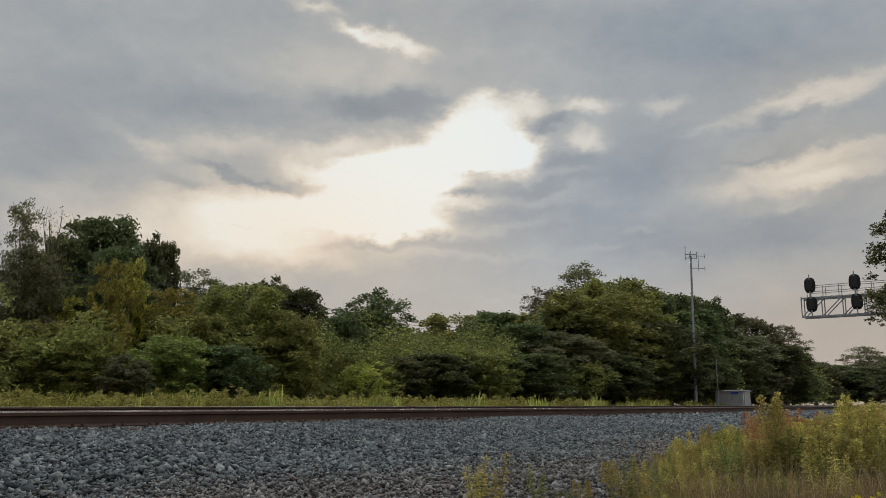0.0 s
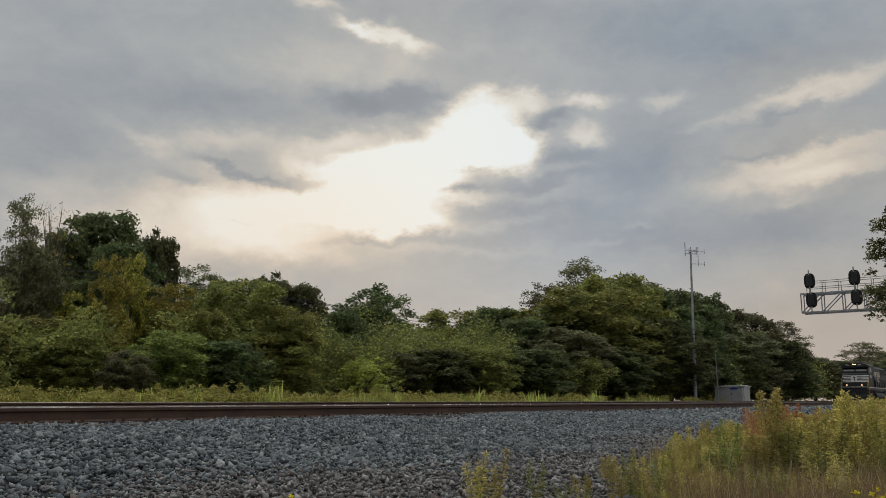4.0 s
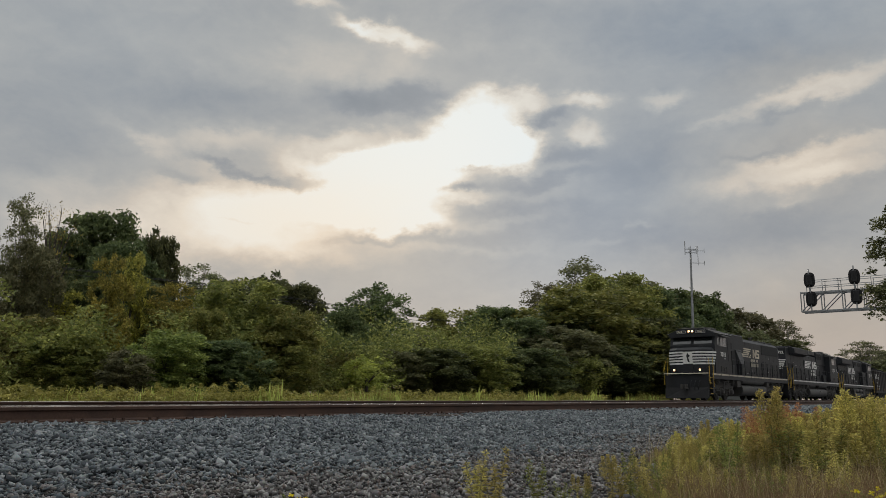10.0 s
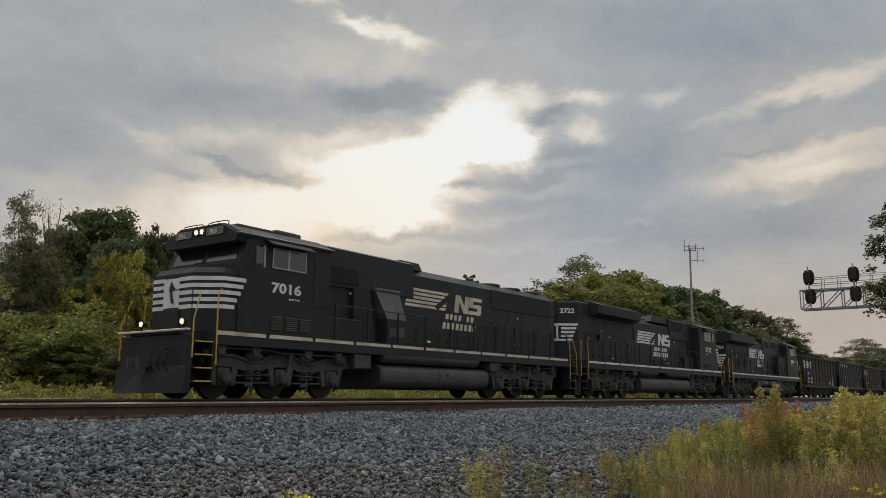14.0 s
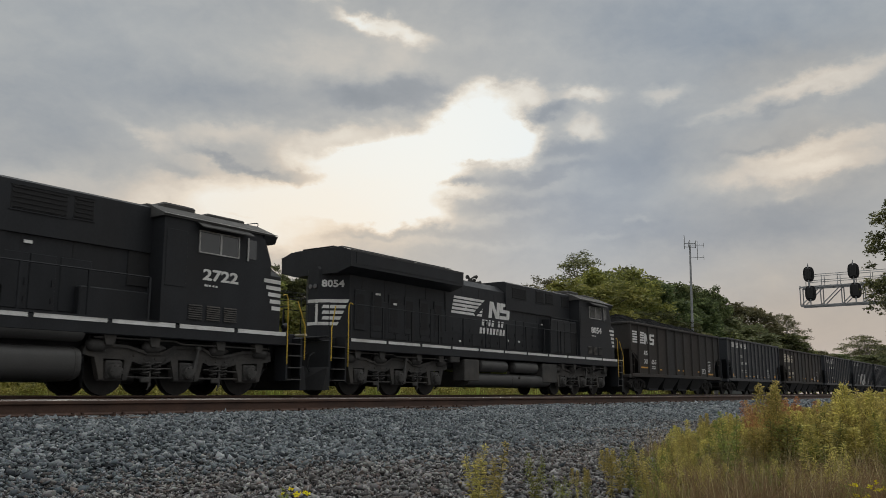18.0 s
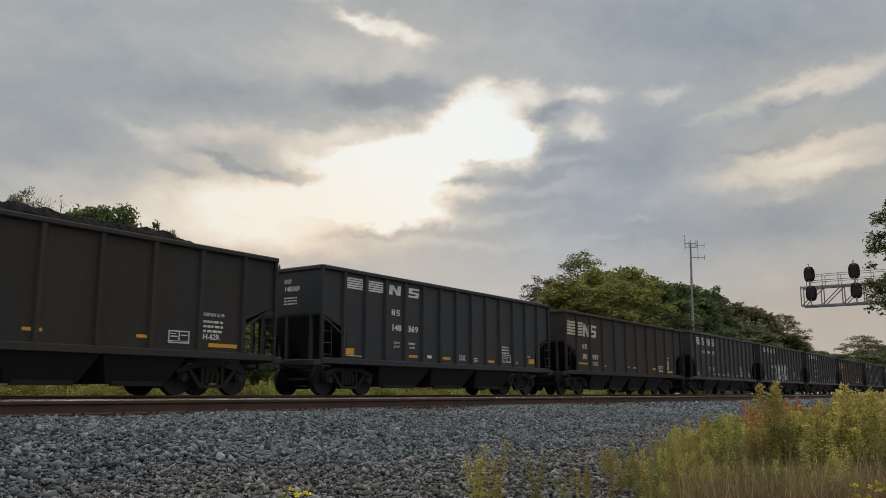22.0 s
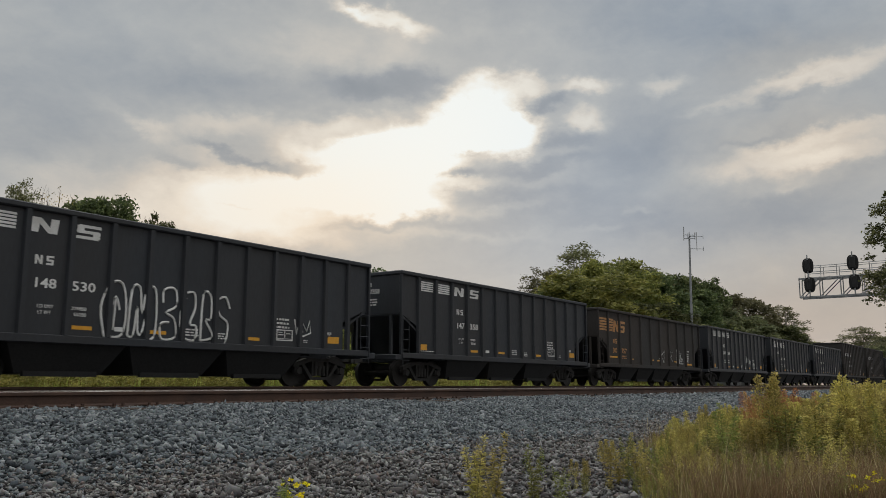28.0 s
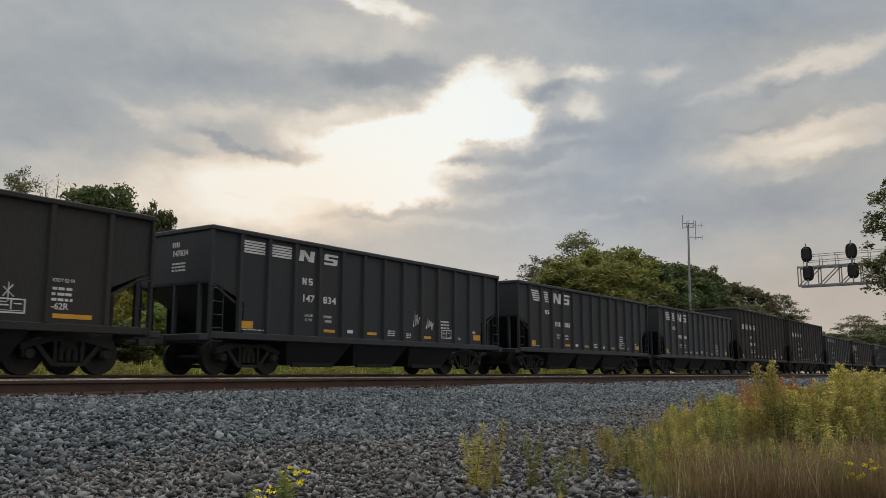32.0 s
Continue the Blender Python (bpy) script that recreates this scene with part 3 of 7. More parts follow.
stones("track_bed_stones", "blue-grey ballast stones between the two tracks", srng, 14000, between_place, 0.075, M_STONE, faces=8)

# ---- trees ----


def leaf_cloud(rng, centres, radii, per, size, flat=0.55, level=0.22):
    """Leaves as single small blades in uneven clumps; level: how far they lie flat, facing the sky."""
    vs = []
    for (c, r, k) in zip(centres, radii, per):
        d = rng.normal(size=(k, 3))
        d /= np.linalg.norm(d, axis=1)[:, None]
        d[:, 2] = np.where(d[:, 2] < -0.35, -d[:, 2], d[:, 2])
        rad = r * (0.30 + 0.85 * rng.uniform(size=(k, 1)) ** 0.6) * (1 + 0.25 * (rng.uniform(size=(k, 1)) < 0.12))
        vs.append(c + d * rad * np.array([1, 1, flat]))
    p = np.concatenate(vs)
    n = len(p)
    s = size * rng.uniform(0.6, 1.35, size=(n, 1))
    a = rng.uniform(0, 2 * math.pi, n)
    up = rng.normal(size=(n, 3)) * (1 - level)
    up[:, 2] = np.abs(up[:, 2]) + level
    up /= np.linalg.norm(up, axis=1)[:, None]
    along = np.stack([np.cos(a), np.sin(a), np.zeros(n)], 1)
    along -= up * np.sum(along * up, axis=1)[:, None]
    along /= np.linalg.norm(along, axis=1)[:, None]
    across = np.cross(up, along)
    v = np.stack([p - along * s * 0.5 + across * s * 0.32, p + along * s * 0.6, p - along * s * 0.5 - across * s * 0.32], 1)
    return v.reshape(-1, 3), np.arange(n * 3).reshape(n, 3)


def crown_clumps(rng, height, radius, low, count, lobes=5):
    """Clump centres of an uneven crown: boughs spread over its hull, each a few flat clumps of leaves, with gaps between the boughs."""
    boughs = 8 + 3 * lobes
    phase = rng.uniform(0, 2 * math.pi, 2)
    cs, rs = [], []
    top_r = radius * 0.10
    for b in range(boughs):
        u = ((b + 0.5) / boughs) ** 0.8
        a = b * 2.4 + rng.normal(0, 0.25) + phase[0]
        girth = min(1.0, 0.60 + 1.5 * u) * math.sqrt(max(0.05, 1 - max(0.0, (u - 0.45) / 0.57) ** 2.4))
        q = radius * 0.86 * girth * (1 + 0.16 * math.sin(2 * a + phase[1])) * rng.uniform(0.72, 1.0)
        c = np.array((q * math.cos(a), q * math.sin(a), low + (height - low - top_r) * (0.05 + 0.92 * u)))
        spread = radius * rng.uniform(0.22, 0.40)
        for i in range(max(3, count // boughs)):
            d = rng.normal(size=3)
            d *= rng.uniform(0.3, 1.0) ** 0.5 / np.linalg.norm(d)
            p = c + d * spread * np.array((1, 1, 0.85))
            p[2] = min(max(p[2], low * 0.6 + 0.1), height - top_r * 0.5)
            cs.append(p)
            rs.append(radius * rng.uniform(0.12, 0.22))
    for i in range(count // 4):   # darker leaves within
        u, a = rng.uniform(0.05, 0.8), rng.uniform(0, 2 * math.pi)
        q = radius * 0.55 * math.sqrt(rng.uniform()) * (1 - 0.5 * u)
        cs.append(np.array((q * math.cos(a), q * math.sin(a), low + (height - low) * u)))
        rs.append(radius * rng.uniform(0.16, 0.28))
    return cs, rs


def tree(kind, label, height, radius, low, leaves, size, leaf_mat, seed, bark=None, clumps=70, open_crown=0.0, lobes=6):
    """A tree at the origin: tapered trunk, limbs to the clumps, crown of single leaves."""
    rng = np.random.default_rng(seed)
    t = thing(kind, label, "tree" if "tree" in kind else "bush")
    bark = bark or M_BARK
    cs, rs = crown_clumps(rng, height, radius, low, int(clumps * 1.6), lobes)
    trunk = Shape()
    lean = rng.normal(0, 0.04, 2) * height
    top = height * 0.72
    pts = [(lean[0] * u + 0.12 * math.sin(3 * u + seed), lean[1] * u, -0.5 + (top + 0.5) * u) for u in (0, 0.25, 0.5, 0.75, 1.0)]
    r0 = 0.020 * height + 0.04
    trunk.tube(pts, r0, 8, r0 * 0.3)
    part("trunk", trunk, bark, t)
    for i in range(0, len(cs), 5 if open_crown else 17):
        c = cs[i]
        u = min(0.95, max(0.15, (c[2] * 0.62) / top))
        k = min(3, int(u * 4))
        a = Vector(pts[k]).lerp(Vector(pts[k + 1]), u * 4 - k)
        b = Vector(c)
        mid = a.lerp(b, 0.5) + Vector((0, 0, 0.08 * (b - a).length))
        part("limb", Shape().tube([a, mid, b], r0 * 0.32, 5, r0 * 0.07), bark, t)
        if open_crown:
            for q in range(3):
                e = b + Vector(rng.normal(0, 0.10, 3)) * radius + Vector((0, 0, 0.06 * height))
                e.z = min(e.z, height)
                part("twig", Shape().tube([b.lerp(mid, 0.3 * q), b.lerp(e, 0.5) + Vector((0, 0, 0.02)), e], r0 * 0.06, 4, r0 * 0.025), bark, t)
    w = np.array(rs) ** 2
    per = np.maximum(4, (leaves * w / w.sum())).astype(int)
    v, f = leaf_cloud(rng, cs, rs, per, size, 0.95)
    part("crown", array_mesh("crown", v, f, leaf_mat), leaf_mat, t)
    return t


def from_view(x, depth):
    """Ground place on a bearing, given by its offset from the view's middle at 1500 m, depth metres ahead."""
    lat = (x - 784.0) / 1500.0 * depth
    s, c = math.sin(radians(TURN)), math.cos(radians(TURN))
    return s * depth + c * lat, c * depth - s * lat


KINDS = {
    "oak": tree("oak_tree", "dark green oak with a dense rounded crown", 10, 3.4, 0.8, 30000, 0.25, L_OAK, 11, clumps=130, lobes=8),
    "green": tree("broadleaf_tree", "mid-green broadleaf tree, leafy down to the ground", 8, 3.0, 0.3, 24000, 0.21, L_GREEN, 12, clumps=110, lobes=8),
    "gold": tree("vine_covered_tree", "yellowing vine-covered tree in early autumn", 8, 2.2, 0.4, 15000, 0.17, L_GOLD, 13, clumps=90, lobes=7),
    "grey": tree("broadleaf_tree", "dull grey-green broadleaf tree", 9, 3.0, 0.4, 22000, 0.23, L_GREY, 14, clumps=100, lobes=8),
    "airy": tree("thin_crowned_tree", "thin-crowned tree with sky showing between its leaves", 11, 2.6, 4.0, 8000, 0.17, L_GREY, 15, M_PALEBARK, clumps=60, open_crown=1.0),
    "bare": tree("half_bare_tree", "half-bare tree with thin twigs and few leaves", 10, 2.0, 5.0, 500, 0.13, L_GOLD, 16, clumps=70, open_crown=1.0),
    "open": tree("open_crowned_tree", "broad dark tree with gaps between its limbs", 10, 3.6, 1.4, 17000, 0.22, L_OAK, 17, clumps=75, open_crown=1.0, lobes=8),
    "light": tree("light_green_bush", "light green young bush in front of the wood", 3, 1.3, 0.3, 3600, 0.13, L_LIGHT, 18, clumps=40),
    "bush": tree("leafy_bush", "leafy green bush at the edge of the wood", 3, 1.9, 0.2, 9000, 0.12, L_GREEN, 19, clumps=50),
    "rim": tree("trackside_tree", "dark leafy tree beside the signal bridge", 12, 2.6, 3.0, 18000, 0.16, L_OAK, 20, clumps=80, lobes=8),
}
SIZES = {"oak": (10, 3.4), "green": (8, 3.0), "gold": (8, 2.2), "grey": (9, 3.0), "airy": (11, 2.6), "bare": (10, 2.0), "open": (10, 3.6), "light": (3, 1.3), "bush": (3, 1.9), "rim": (12, 2.6)}
used = set()


def grow(kind, x, y, height, radius, turn):
    """A tree of that height and crown radius; the first of its kind is the one that was built."""
    h, r = SIZES[kind]
    m = Matrix.Translation((x, y, ground_z(x, y) - 0.02)) @ Matrix.Rotation(radians(turn), 4, "Z") @ Matrix.Diagonal((radius / r, radius / r, height / h, 1))
    if kind in used:
        t = copy_thing(KINDS[kind], Matrix.Identity(4))
    else:
        used.add(kind)
        t = KINDS[kind]
    t.matrix_basis = m
    t["group"] = "trees along the railway"
    return t


grow("airy", 17.81, 33.84, 8.45, 1.09, 20)
grow("bare", 19.69, 34.65, 8.73, 1.06, 0)
grow("oak", 29.26, 45.39, 11.41, 2.73, 0)
grow("oak", 30.36, 42.07, 9.85, 1.44, 210)
grow("oak", 26.76, 45.46, 9.80, 1.79, 75)
grow("oak", 28.00, 41.95, 9.01, 2.19, 330)
grow("grey", 17.59, 32.41, 6.39, 1.28, 40)
grow("gold", 19.44, 29.78, 5.87, 0.88, 80)
grow("gold", 21.75, 31.70, 6.49, 0.86, 200)
grow("gold", 22.77, 30.24, 5.17, 1.30, 130)
grow("gold", 18.83, 32.39, 4.67, 1.13, 250)
grow("green", 16.69, 30.21, 3.29, 1.76, 10)
grow("oak", 20.49, 33.51, 5.39, 1.34, 150)
grow("oak", 23.54, 32.63, 5.45, 1.27, 40)
grow("grey", 17.45, 25.64, 2.02, 1.01, 90)
grow("green", 25.91, 29.25, 5.67, 2.48, 60)
grow("green", 22.79, 28.47, 4.04, 1.45, 20)
grow("airy", 37.49, 47.58, 9.22, 2.17, 70)
grow("oak", 37.44, 44.17, 8.08, 1.94, 120)
grow("oak", 39.04, 41.88, 8.34, 2.17, 250)
grow("oak", 39.71, 39.18, 7.73, 1.98, 30)
grow("green", 27.07, 27.59, 4.38, 1.82, 150)
grow("oak", 22.19, 25.85, 2.69, 1.43, 15)
grow("open", 43.17, 35.97, 7.71, 3.06, 0)
grow("oak", 34.53, 30.88, 5.17, 1.47, 300)
grow("light", 30.81, 26.05, 2.33, 1.38, 0)
grow("green", 59.17, 40.5, 7.56, 3.75, 220)
grow("grey", 51.73, 38.8, 5.1, 2.9, 30)
grow("oak", 58.14, 35.4, 7.63, 3.14, 90)
grow("oak", 53.57, 30, 6.24, 2.28, 10)
grow("airy", 70.77, 38, 11.07, 2.5, 190)
grow("airy", 80.34, 38, 14.57, 4.06, 300)
grow("green", 62.35, 29, 9.22, 5.81, 100)
grow("grey", 82.6, 34, 12.89, 4.88, 40)
grow("oak", 87.76, 32, 12.14, 4.04, 140)
grow("oak", 97.92, 31, 12.51, 3.29, 270)
grow("grey", 109.39, 30, 11.45, 4.94, 15)
grow("airy", 125.6, 29, 11.34, 4.02, 110)
grow("oak", 69.3, 27, 7.4, 4.32, 330)
grow("grey", 54.43, 27.5, 5.4, 3.61, 20)
grow("grey", 98.79, 29, 8.85, 5.1, 75)
grow("green", 71.4, 31, 11.36, 4.56, 210)
grow("oak", 79.56, 31, 11.48, 4.65, 20)
grow("oak", 61.35, 31, 8.29, 3.56, 80)
grow("oak", 88.16, 30, 10.54, 4.01, 180)
grow("oak", 44.26, 38.8, 6.21, 2.62, 45)
grow("oak", 111.09, 27, 7.88, 4.77, 160)
grow("green", 16.77, 28.12, 2.61, 1.56, 47)
grow("green", 20.05, 26.49, 2.89, 1.65, 141)
grow("bush", 23.92, 28.4, 2.71, 1.61, 188)
grow("green", 25.88, 27.58, 3.18, 1.93, 235)
grow("bush", 31.85, 28.67, 2.73, 1.59, 329)
grow("grey", 35.39, 27.85, 2.89, 2.01, 16)
grow("oak", 37.85, 27.04, 3.15, 2.26, 63)
grow("green", 41.19, 26.22, 3.47, 2.37, 110)
grow("oak", 47.34, 26.72, 3.62, 2.63, 157)
grow("bush", 52.79, 26.24, 3.49, 2.61, 204)
grow("oak", 58.3, 25.76, 4.15, 3.27, 251)
grow("green", 68.99, 26.88, 3.98, 2.69, 298)
grow("oak", 76.04, 26.4, 4.27, 2.6, 345)
grow("oak", 82.74, 25.92, 4.55, 2.78, 32)
grow("grey", 103.35, 27.04, 4.42, 3.37, 79)
grow("oak", 118.11, 26.56, 4.91, 3.34, 126)
grow("grey", 149.07, 30, 7.35, 4.68, 0)
grow("oak", 176.68, 32, 7.98, 5.48, 35)
grow("airy", 225.95, 34, 14.02, 6.42, 90)
grow("grey", 219.1, 30, 9.23, 5.87, 115)
grow("oak", 173.61, 29, 6.78, 5.34, 60)
grow("grey", 278.84, 33, 14.45, 11.08, 150)
grow("rim", 57.55, 5.4, 12.6, 2.9, 25)


# ---- a dense wall of leaves behind and under the trees ----


def wood_edge():
    """Undergrowth along the wood's edge, too thick to count."""
    rng = np.random.default_rng(31)
    near, far = ([], [], []), ([], [], [])
    for i in range(900):
        x = 9.0 + 130.0 * rng.uniform() ** 1.25
        y = 27.0 + 9.0 * rng.uniform() ** 1.5
        tall = (2.2 + 2.2 * rng.uniform()) * (1.0 + min(1.0, x / 90.0) * 0.9) * (0.75 + 0.5 * abs(noise.noise(Vector((x * 0.12, 3.0, 0)))))
        cs, rs, per = near if x < 50 else far
        cs.append(np.array((x, y, ground_z(x, y) + tall * rng.uniform(0.05, 0.9))))
        rs.append(0.55 + 0.014 * x)
        per.append(240 if x < 50 else 95)
    v, f = leaf_cloud(rng, *near, 0.14, 0.9)
    v2, f2 = leaf_cloud(rng, *far, 0.28, 0.8)
    v, f = np.concatenate([v, v2]), np.concatenate([f, f2 + len(v)])
    me = array_mesh("undergrowth", v, f, L_GREEN)
    return tagged(new("undergrowth", me), "dark green undergrowth along the edge of the wood", "undergrowth", kind="stuff")


wood_edge()


def wood_backdrop():
    rng = np.random.default_rng(32)
    cs, rs, per = [], [], []
    for i in range(520):
        x = 18.0 + 190.0 * rng.uniform() ** 1.1
        y = 46.0 + 12.0 * rng.uniform()
        tall = 4.6 + 0.050 * x + 1.2 * noise.noise(Vector((x * 0.09, 7.0, 0)))
        cs.append(np.array((x, y, tall * rng.uniform(0.05, 0.85))))
        rs.append(1.3 + 0.006 * x)
        per.append(110)
    v, f = leaf_cloud(rng, cs, rs, per, 0.42, 0.8)
    return tagged(new("far_wood", array_mesh("far_wood", v, f, L_GREY)), "dull green far wood behind the trees", "wood", kind="stuff")


wood_backdrop()

# ---- mast, cabinet, signal bridge ----


def radio_mast(x, y):
    z = ground_z(x, y)
    t = thing("radio_mast", "tall tapered grey steel radio mast with antennas on top", "mast", m=pose(x, y, z, 0, 1.1, -TURN))
    h = 12.95
    part("pole", Shape().tube([(0, 0, -0.2), (0, 0, h * 0.5), (0, 0, h)], 0.15, 12, 0.075), M_GALV, t)
    part("base_plate", Shape().box(-0.35, 0.35, -0.35, 0.35, 0.0, 0.06, 0.01), M_GALV, t)
    part("top_spike", Shape().tube([(0, 0, h), (0, 0, h + 0.45)], 0.03, 6), M_GALV, t)
    for dz in (0.0, -0.32):
        part("crossarm", Shape().tube([(-0.50, -0.1, h + 0.15 + dz), (0.46, -0.1, h + 0.15 + dz)], 0.035, 6), M_GALV, t)
    for dx, a, b in ((-0.50, -0.35, 0.85), (0.46, -0.25, 0.42), (-0.15, -0.2, 0.3)):
        part("antenna", Shape().tube([(dx, -0.1, h + a), (dx, -0.1, h + b)], 0.035, 6), M_GALV, t, "thin upright antenna")
    side = part("antenna_bracket", Shape().tube([(0.60, -0.1, h - 1.25), (0.60, -0.1, h + 0.40)], 0.028, 6), M_GALV, t)
    for dz in (0.02, -1.05):
        part("antenna_arm", Shape().tube([(0.0, -0.1, h + dz), (1.18, -0.1, h + dz)], 0.028, 6), M_GALV, side)
        part("antenna_rod", Shape().tube([(1.15, -0.1, h + dz - 0.2), (1.15, -0.1, h + dz + 0.2)], 0.022, 6), M_GALV, side)
    return t


radio_mast(70.3, 23.5)


def thin_pole(x, y):
    t = thing("thin_pole", "thin grey steel pole beside the equipment cabinet", "pole", m=pose(x, y, ground_z(x, y)))
    part("shaft", Shape().tube([(0, 0, -0.2), (0, 0, 4.7)], 0.045, 8, 0.03), M_GALV, t)
    part("cap", Shape().lathe(0, 0, 4.7, [(0, 0.05), (0.05, 0.05), (0.08, 0.01)], 8, "z"), M_GALV, t)


thin_pole(74.5, 22.9)


def overhead_wires(y, z):
    t = thing("overhead_wires", "thin dark overhead wires running through the wood", "wires", kind="structure")
    for dy, dz in ((0.0, 0.0), (0.5, 0.02), (0.0, -0.28)):
        pts = [(-15.0 + 5.0 * i, y + dy, z + dz + 0.25 * (((i % 9) - 4.5) / 4.5) ** 2 - 0.25) for i in range(46)]
        part("wire", Shape().tube(pts, 0.014, 5), M_SIGNAL, t)


overhead_wires(36.0, 6.2)


def equipment_cabinet(x, y):
    z = ground_z(x, y)
    t = thing("equipment_cabinet", "grey aluminium trackside equipment cabinet with a pale roof", "cabinet", m=pose(x, y, z))
    part("body", Shape().box(-0.9, 0.9, -1.30, 1.30, 0.12, 1.52, 0.02), M_CABINET, t)
    part("plinth", Shape().box(-0.95, 0.95, -1.35, 1.35, -0.1, 0.12, 0.01), M_UNDERLAY, t)
    part("roof", Shape().prism([(-1.02, 1.52), (1.02, 1.52), (1.02, 1.60), (0, 1.66), (-1.02, 1.60)], -1.40, 1.40), M_CABINET, t, "pale overhanging roof")
    for y0 in (-1.22, 0.03):
        d = part("door", Shape().box(-0.925, -0.90, y0, y0 + 1.19, 0.22, 1.46, 0.01), M_CABINET, t)
        part("handle", Shape().box(-0.95, -0.925, y0 + 1.0, y0 + 1.05, 0.8, 1.0), M_SIGNAL, d)
    part("notice", Shape().box(-0.935, -0.925, -0.75, -0.10, 1.30, 1.46), M_BLUE, t, "blue notice plate")
    part("conduit", Shape().tube([(-0.95, -1.18, 0.1), (-0.95, -1.18, 1.50)], 0.035, 6), M_WHITE, t)
    part("lamp", Shape().lathe(-0.7, -1.0, 1.58, [(0, 0.05), (0.14, 0.05), (0.18, 0.02)], 10, "z"), M_WHITE, t)


M_UNDERLAY = surface("grey_concrete", (0.32, 0.31, 0.29), (0.22, 0.21, 0.20), 0.9, bump=0.3)
equipment_cabinet(77.8, 22.6)


def signal_bridge(x):
    t = thing("signal_bridge", "galvanised steel cantilever signal bridge over the tracks", "signal bridge", kind="")
    t.matrix_basis = pose(x, 0, 0)
    y0, y1, zb, zt = 2.6, 14.85, 7.02, 8.52
    for dx in (-0.55, 0.55):
        for z in (zb, zt):
            part("chord", Shape().box(dx - 0.06, dx + 0.06, y0, y1, z - 0.07, z + 0.07, 0.01), M_GALV, t)
        n = 8
        for i in range(n + 1):
            y = y0 + (y1 - y0) * i / n
            part("truss_post", Shape().tube([(dx, y, zb), (dx, y, zt)], 0.045, 6), M_GALV, t)
            if i < n:
                yb = y0 + (y1 - y0) * (i + 1) / n
                part("diagonal", Shape().tube([(dx, y, zt), (dx, yb, zb)], 0.045, 6), M_GALV, t)
    for i in range(17):
        y = y0 + (y1 - y0) * i / 16
        part("tread_bar", Shape().box(-0.5, 0.5, y - 0.05, y + 0.05, zt + 0.07, zt + 0.11), M_GALV, t)
    for dx in (-0.6, 0.6):
        for z in (zt + 0.5, zt + 0.98):
            part("guard_rail", Shape().tube([(dx, y0, z), (dx, y1 - 0.5, z)], 0.028, 6), M_GALV, t)
        for i in range(11):
            y = y0 + (y1 - 0.5 - y0) * i / 10
            part("guard_post", Shape().tube([(dx, y, zt), (dx, y, zt + 0.98)], 0.028, 6), M_GALV, t)
    for dx in (-0.55, 0.55):
        for dy in (0.0, 1.1):
            part("column", Shape().box(dx - 0.09, dx + 0.09, y0 + dy - 0.09, y0 + dy + 0.09, ground_z(x, y0) - 0.1, zt, 0.01), M_GALV, t)
    for i in range(6):
        z = -0.3 + 1.4 * i
        part("column_brace", Shape().tube([(-0.6, y0, z), (-0.6, y0 + 1.1, z + 1.3)], 0.035, 6), M_GALV, t)


def signal_head(x, y, z, label):
    """A black oval target with hooded lamps, seen from behind, on its bracket pole."""
    t = thing("railway_signal", label, "railway signal", "signal heads", m=pose(x, y, z))
    n = 20
    ring = []
    for i in range(n):
        a = 2 * math.pi * i / n
        c, s = math.cos(a), math.sin(a)
        ring.append((0.42 * (abs(c) ** 0.7) * (1 if c > 0 else -1), 0.62 * (abs(s) ** 0.75) * (1 if s > 0 else -1)))
    part("target", Shape().prism(ring, -0.03, 0.03, "x"), M_SIGNAL, t, "flat black oval target")
    part("housing", Shape().box(-0.30, -0.03, -0.20, 0.20, -0.46, 0.46, 0.05), M_SIGNAL, t)
    for dz in (-0.32, 0.0, 0.32):
        part("hood", Shape().tube([(0.03, 0, dz), (0.32, 0, dz - 0.03)], 0.13, 12), M_SIGNAL, t)
    part("bracket", Shape().tube([(-0.16, 0, -0.95), (-0.16, 0, 0.85)], 0.05, 8), M_GALV, t)
    return t


BX = 72.0
signal_bridge(BX)
for sy in (14.07, 10.79):
    signal_head(BX - 0.75, sy, 9.52, "black oval signal head standing above the bridge walkway")
    signal_head(BX - 0.75, sy - 0.05, 7.98, "black oval signal head hung on the bridge truss")

# ---- verge grass and weeds ----


def blades(rng, pts, height, width, lean=0.35, bend=True):
    """Single grass blades: a narrow base, a bent tip."""
    n = len(pts)
    a = rng.uniform(0, 2 * math.pi, n)
    h = height * rng.uniform(0.55, 1.25, n)
    side = np.stack([np.cos(a), np.sin(a), np.zeros(n)], 1) * (width * rng.uniform(0.6, 1.3, n))[:, None]
    b = rng.uniform(0, 2 * math.pi, n)
    off = np.stack([np.cos(b), np.sin(b), np.zeros(n)], 1) * (h * lean * rng.uniform(0, 1, n))[:, None]
    up = np.stack([np.zeros(n), np.zeros(n), h], 1)
    mid = pts + up * 0.6 + off * 0.35
    v = np.stack([pts - side, pts + side, mid + side * 0.7, mid - side * 0.7, mid - side * 0.7, mid + side * 0.7, pts + up + off + side * 0.1, pts + up + off - side * 0.1], 1)
    return v.reshape(-1, 3), np.arange(n * 8).reshape(n * 2, 4)


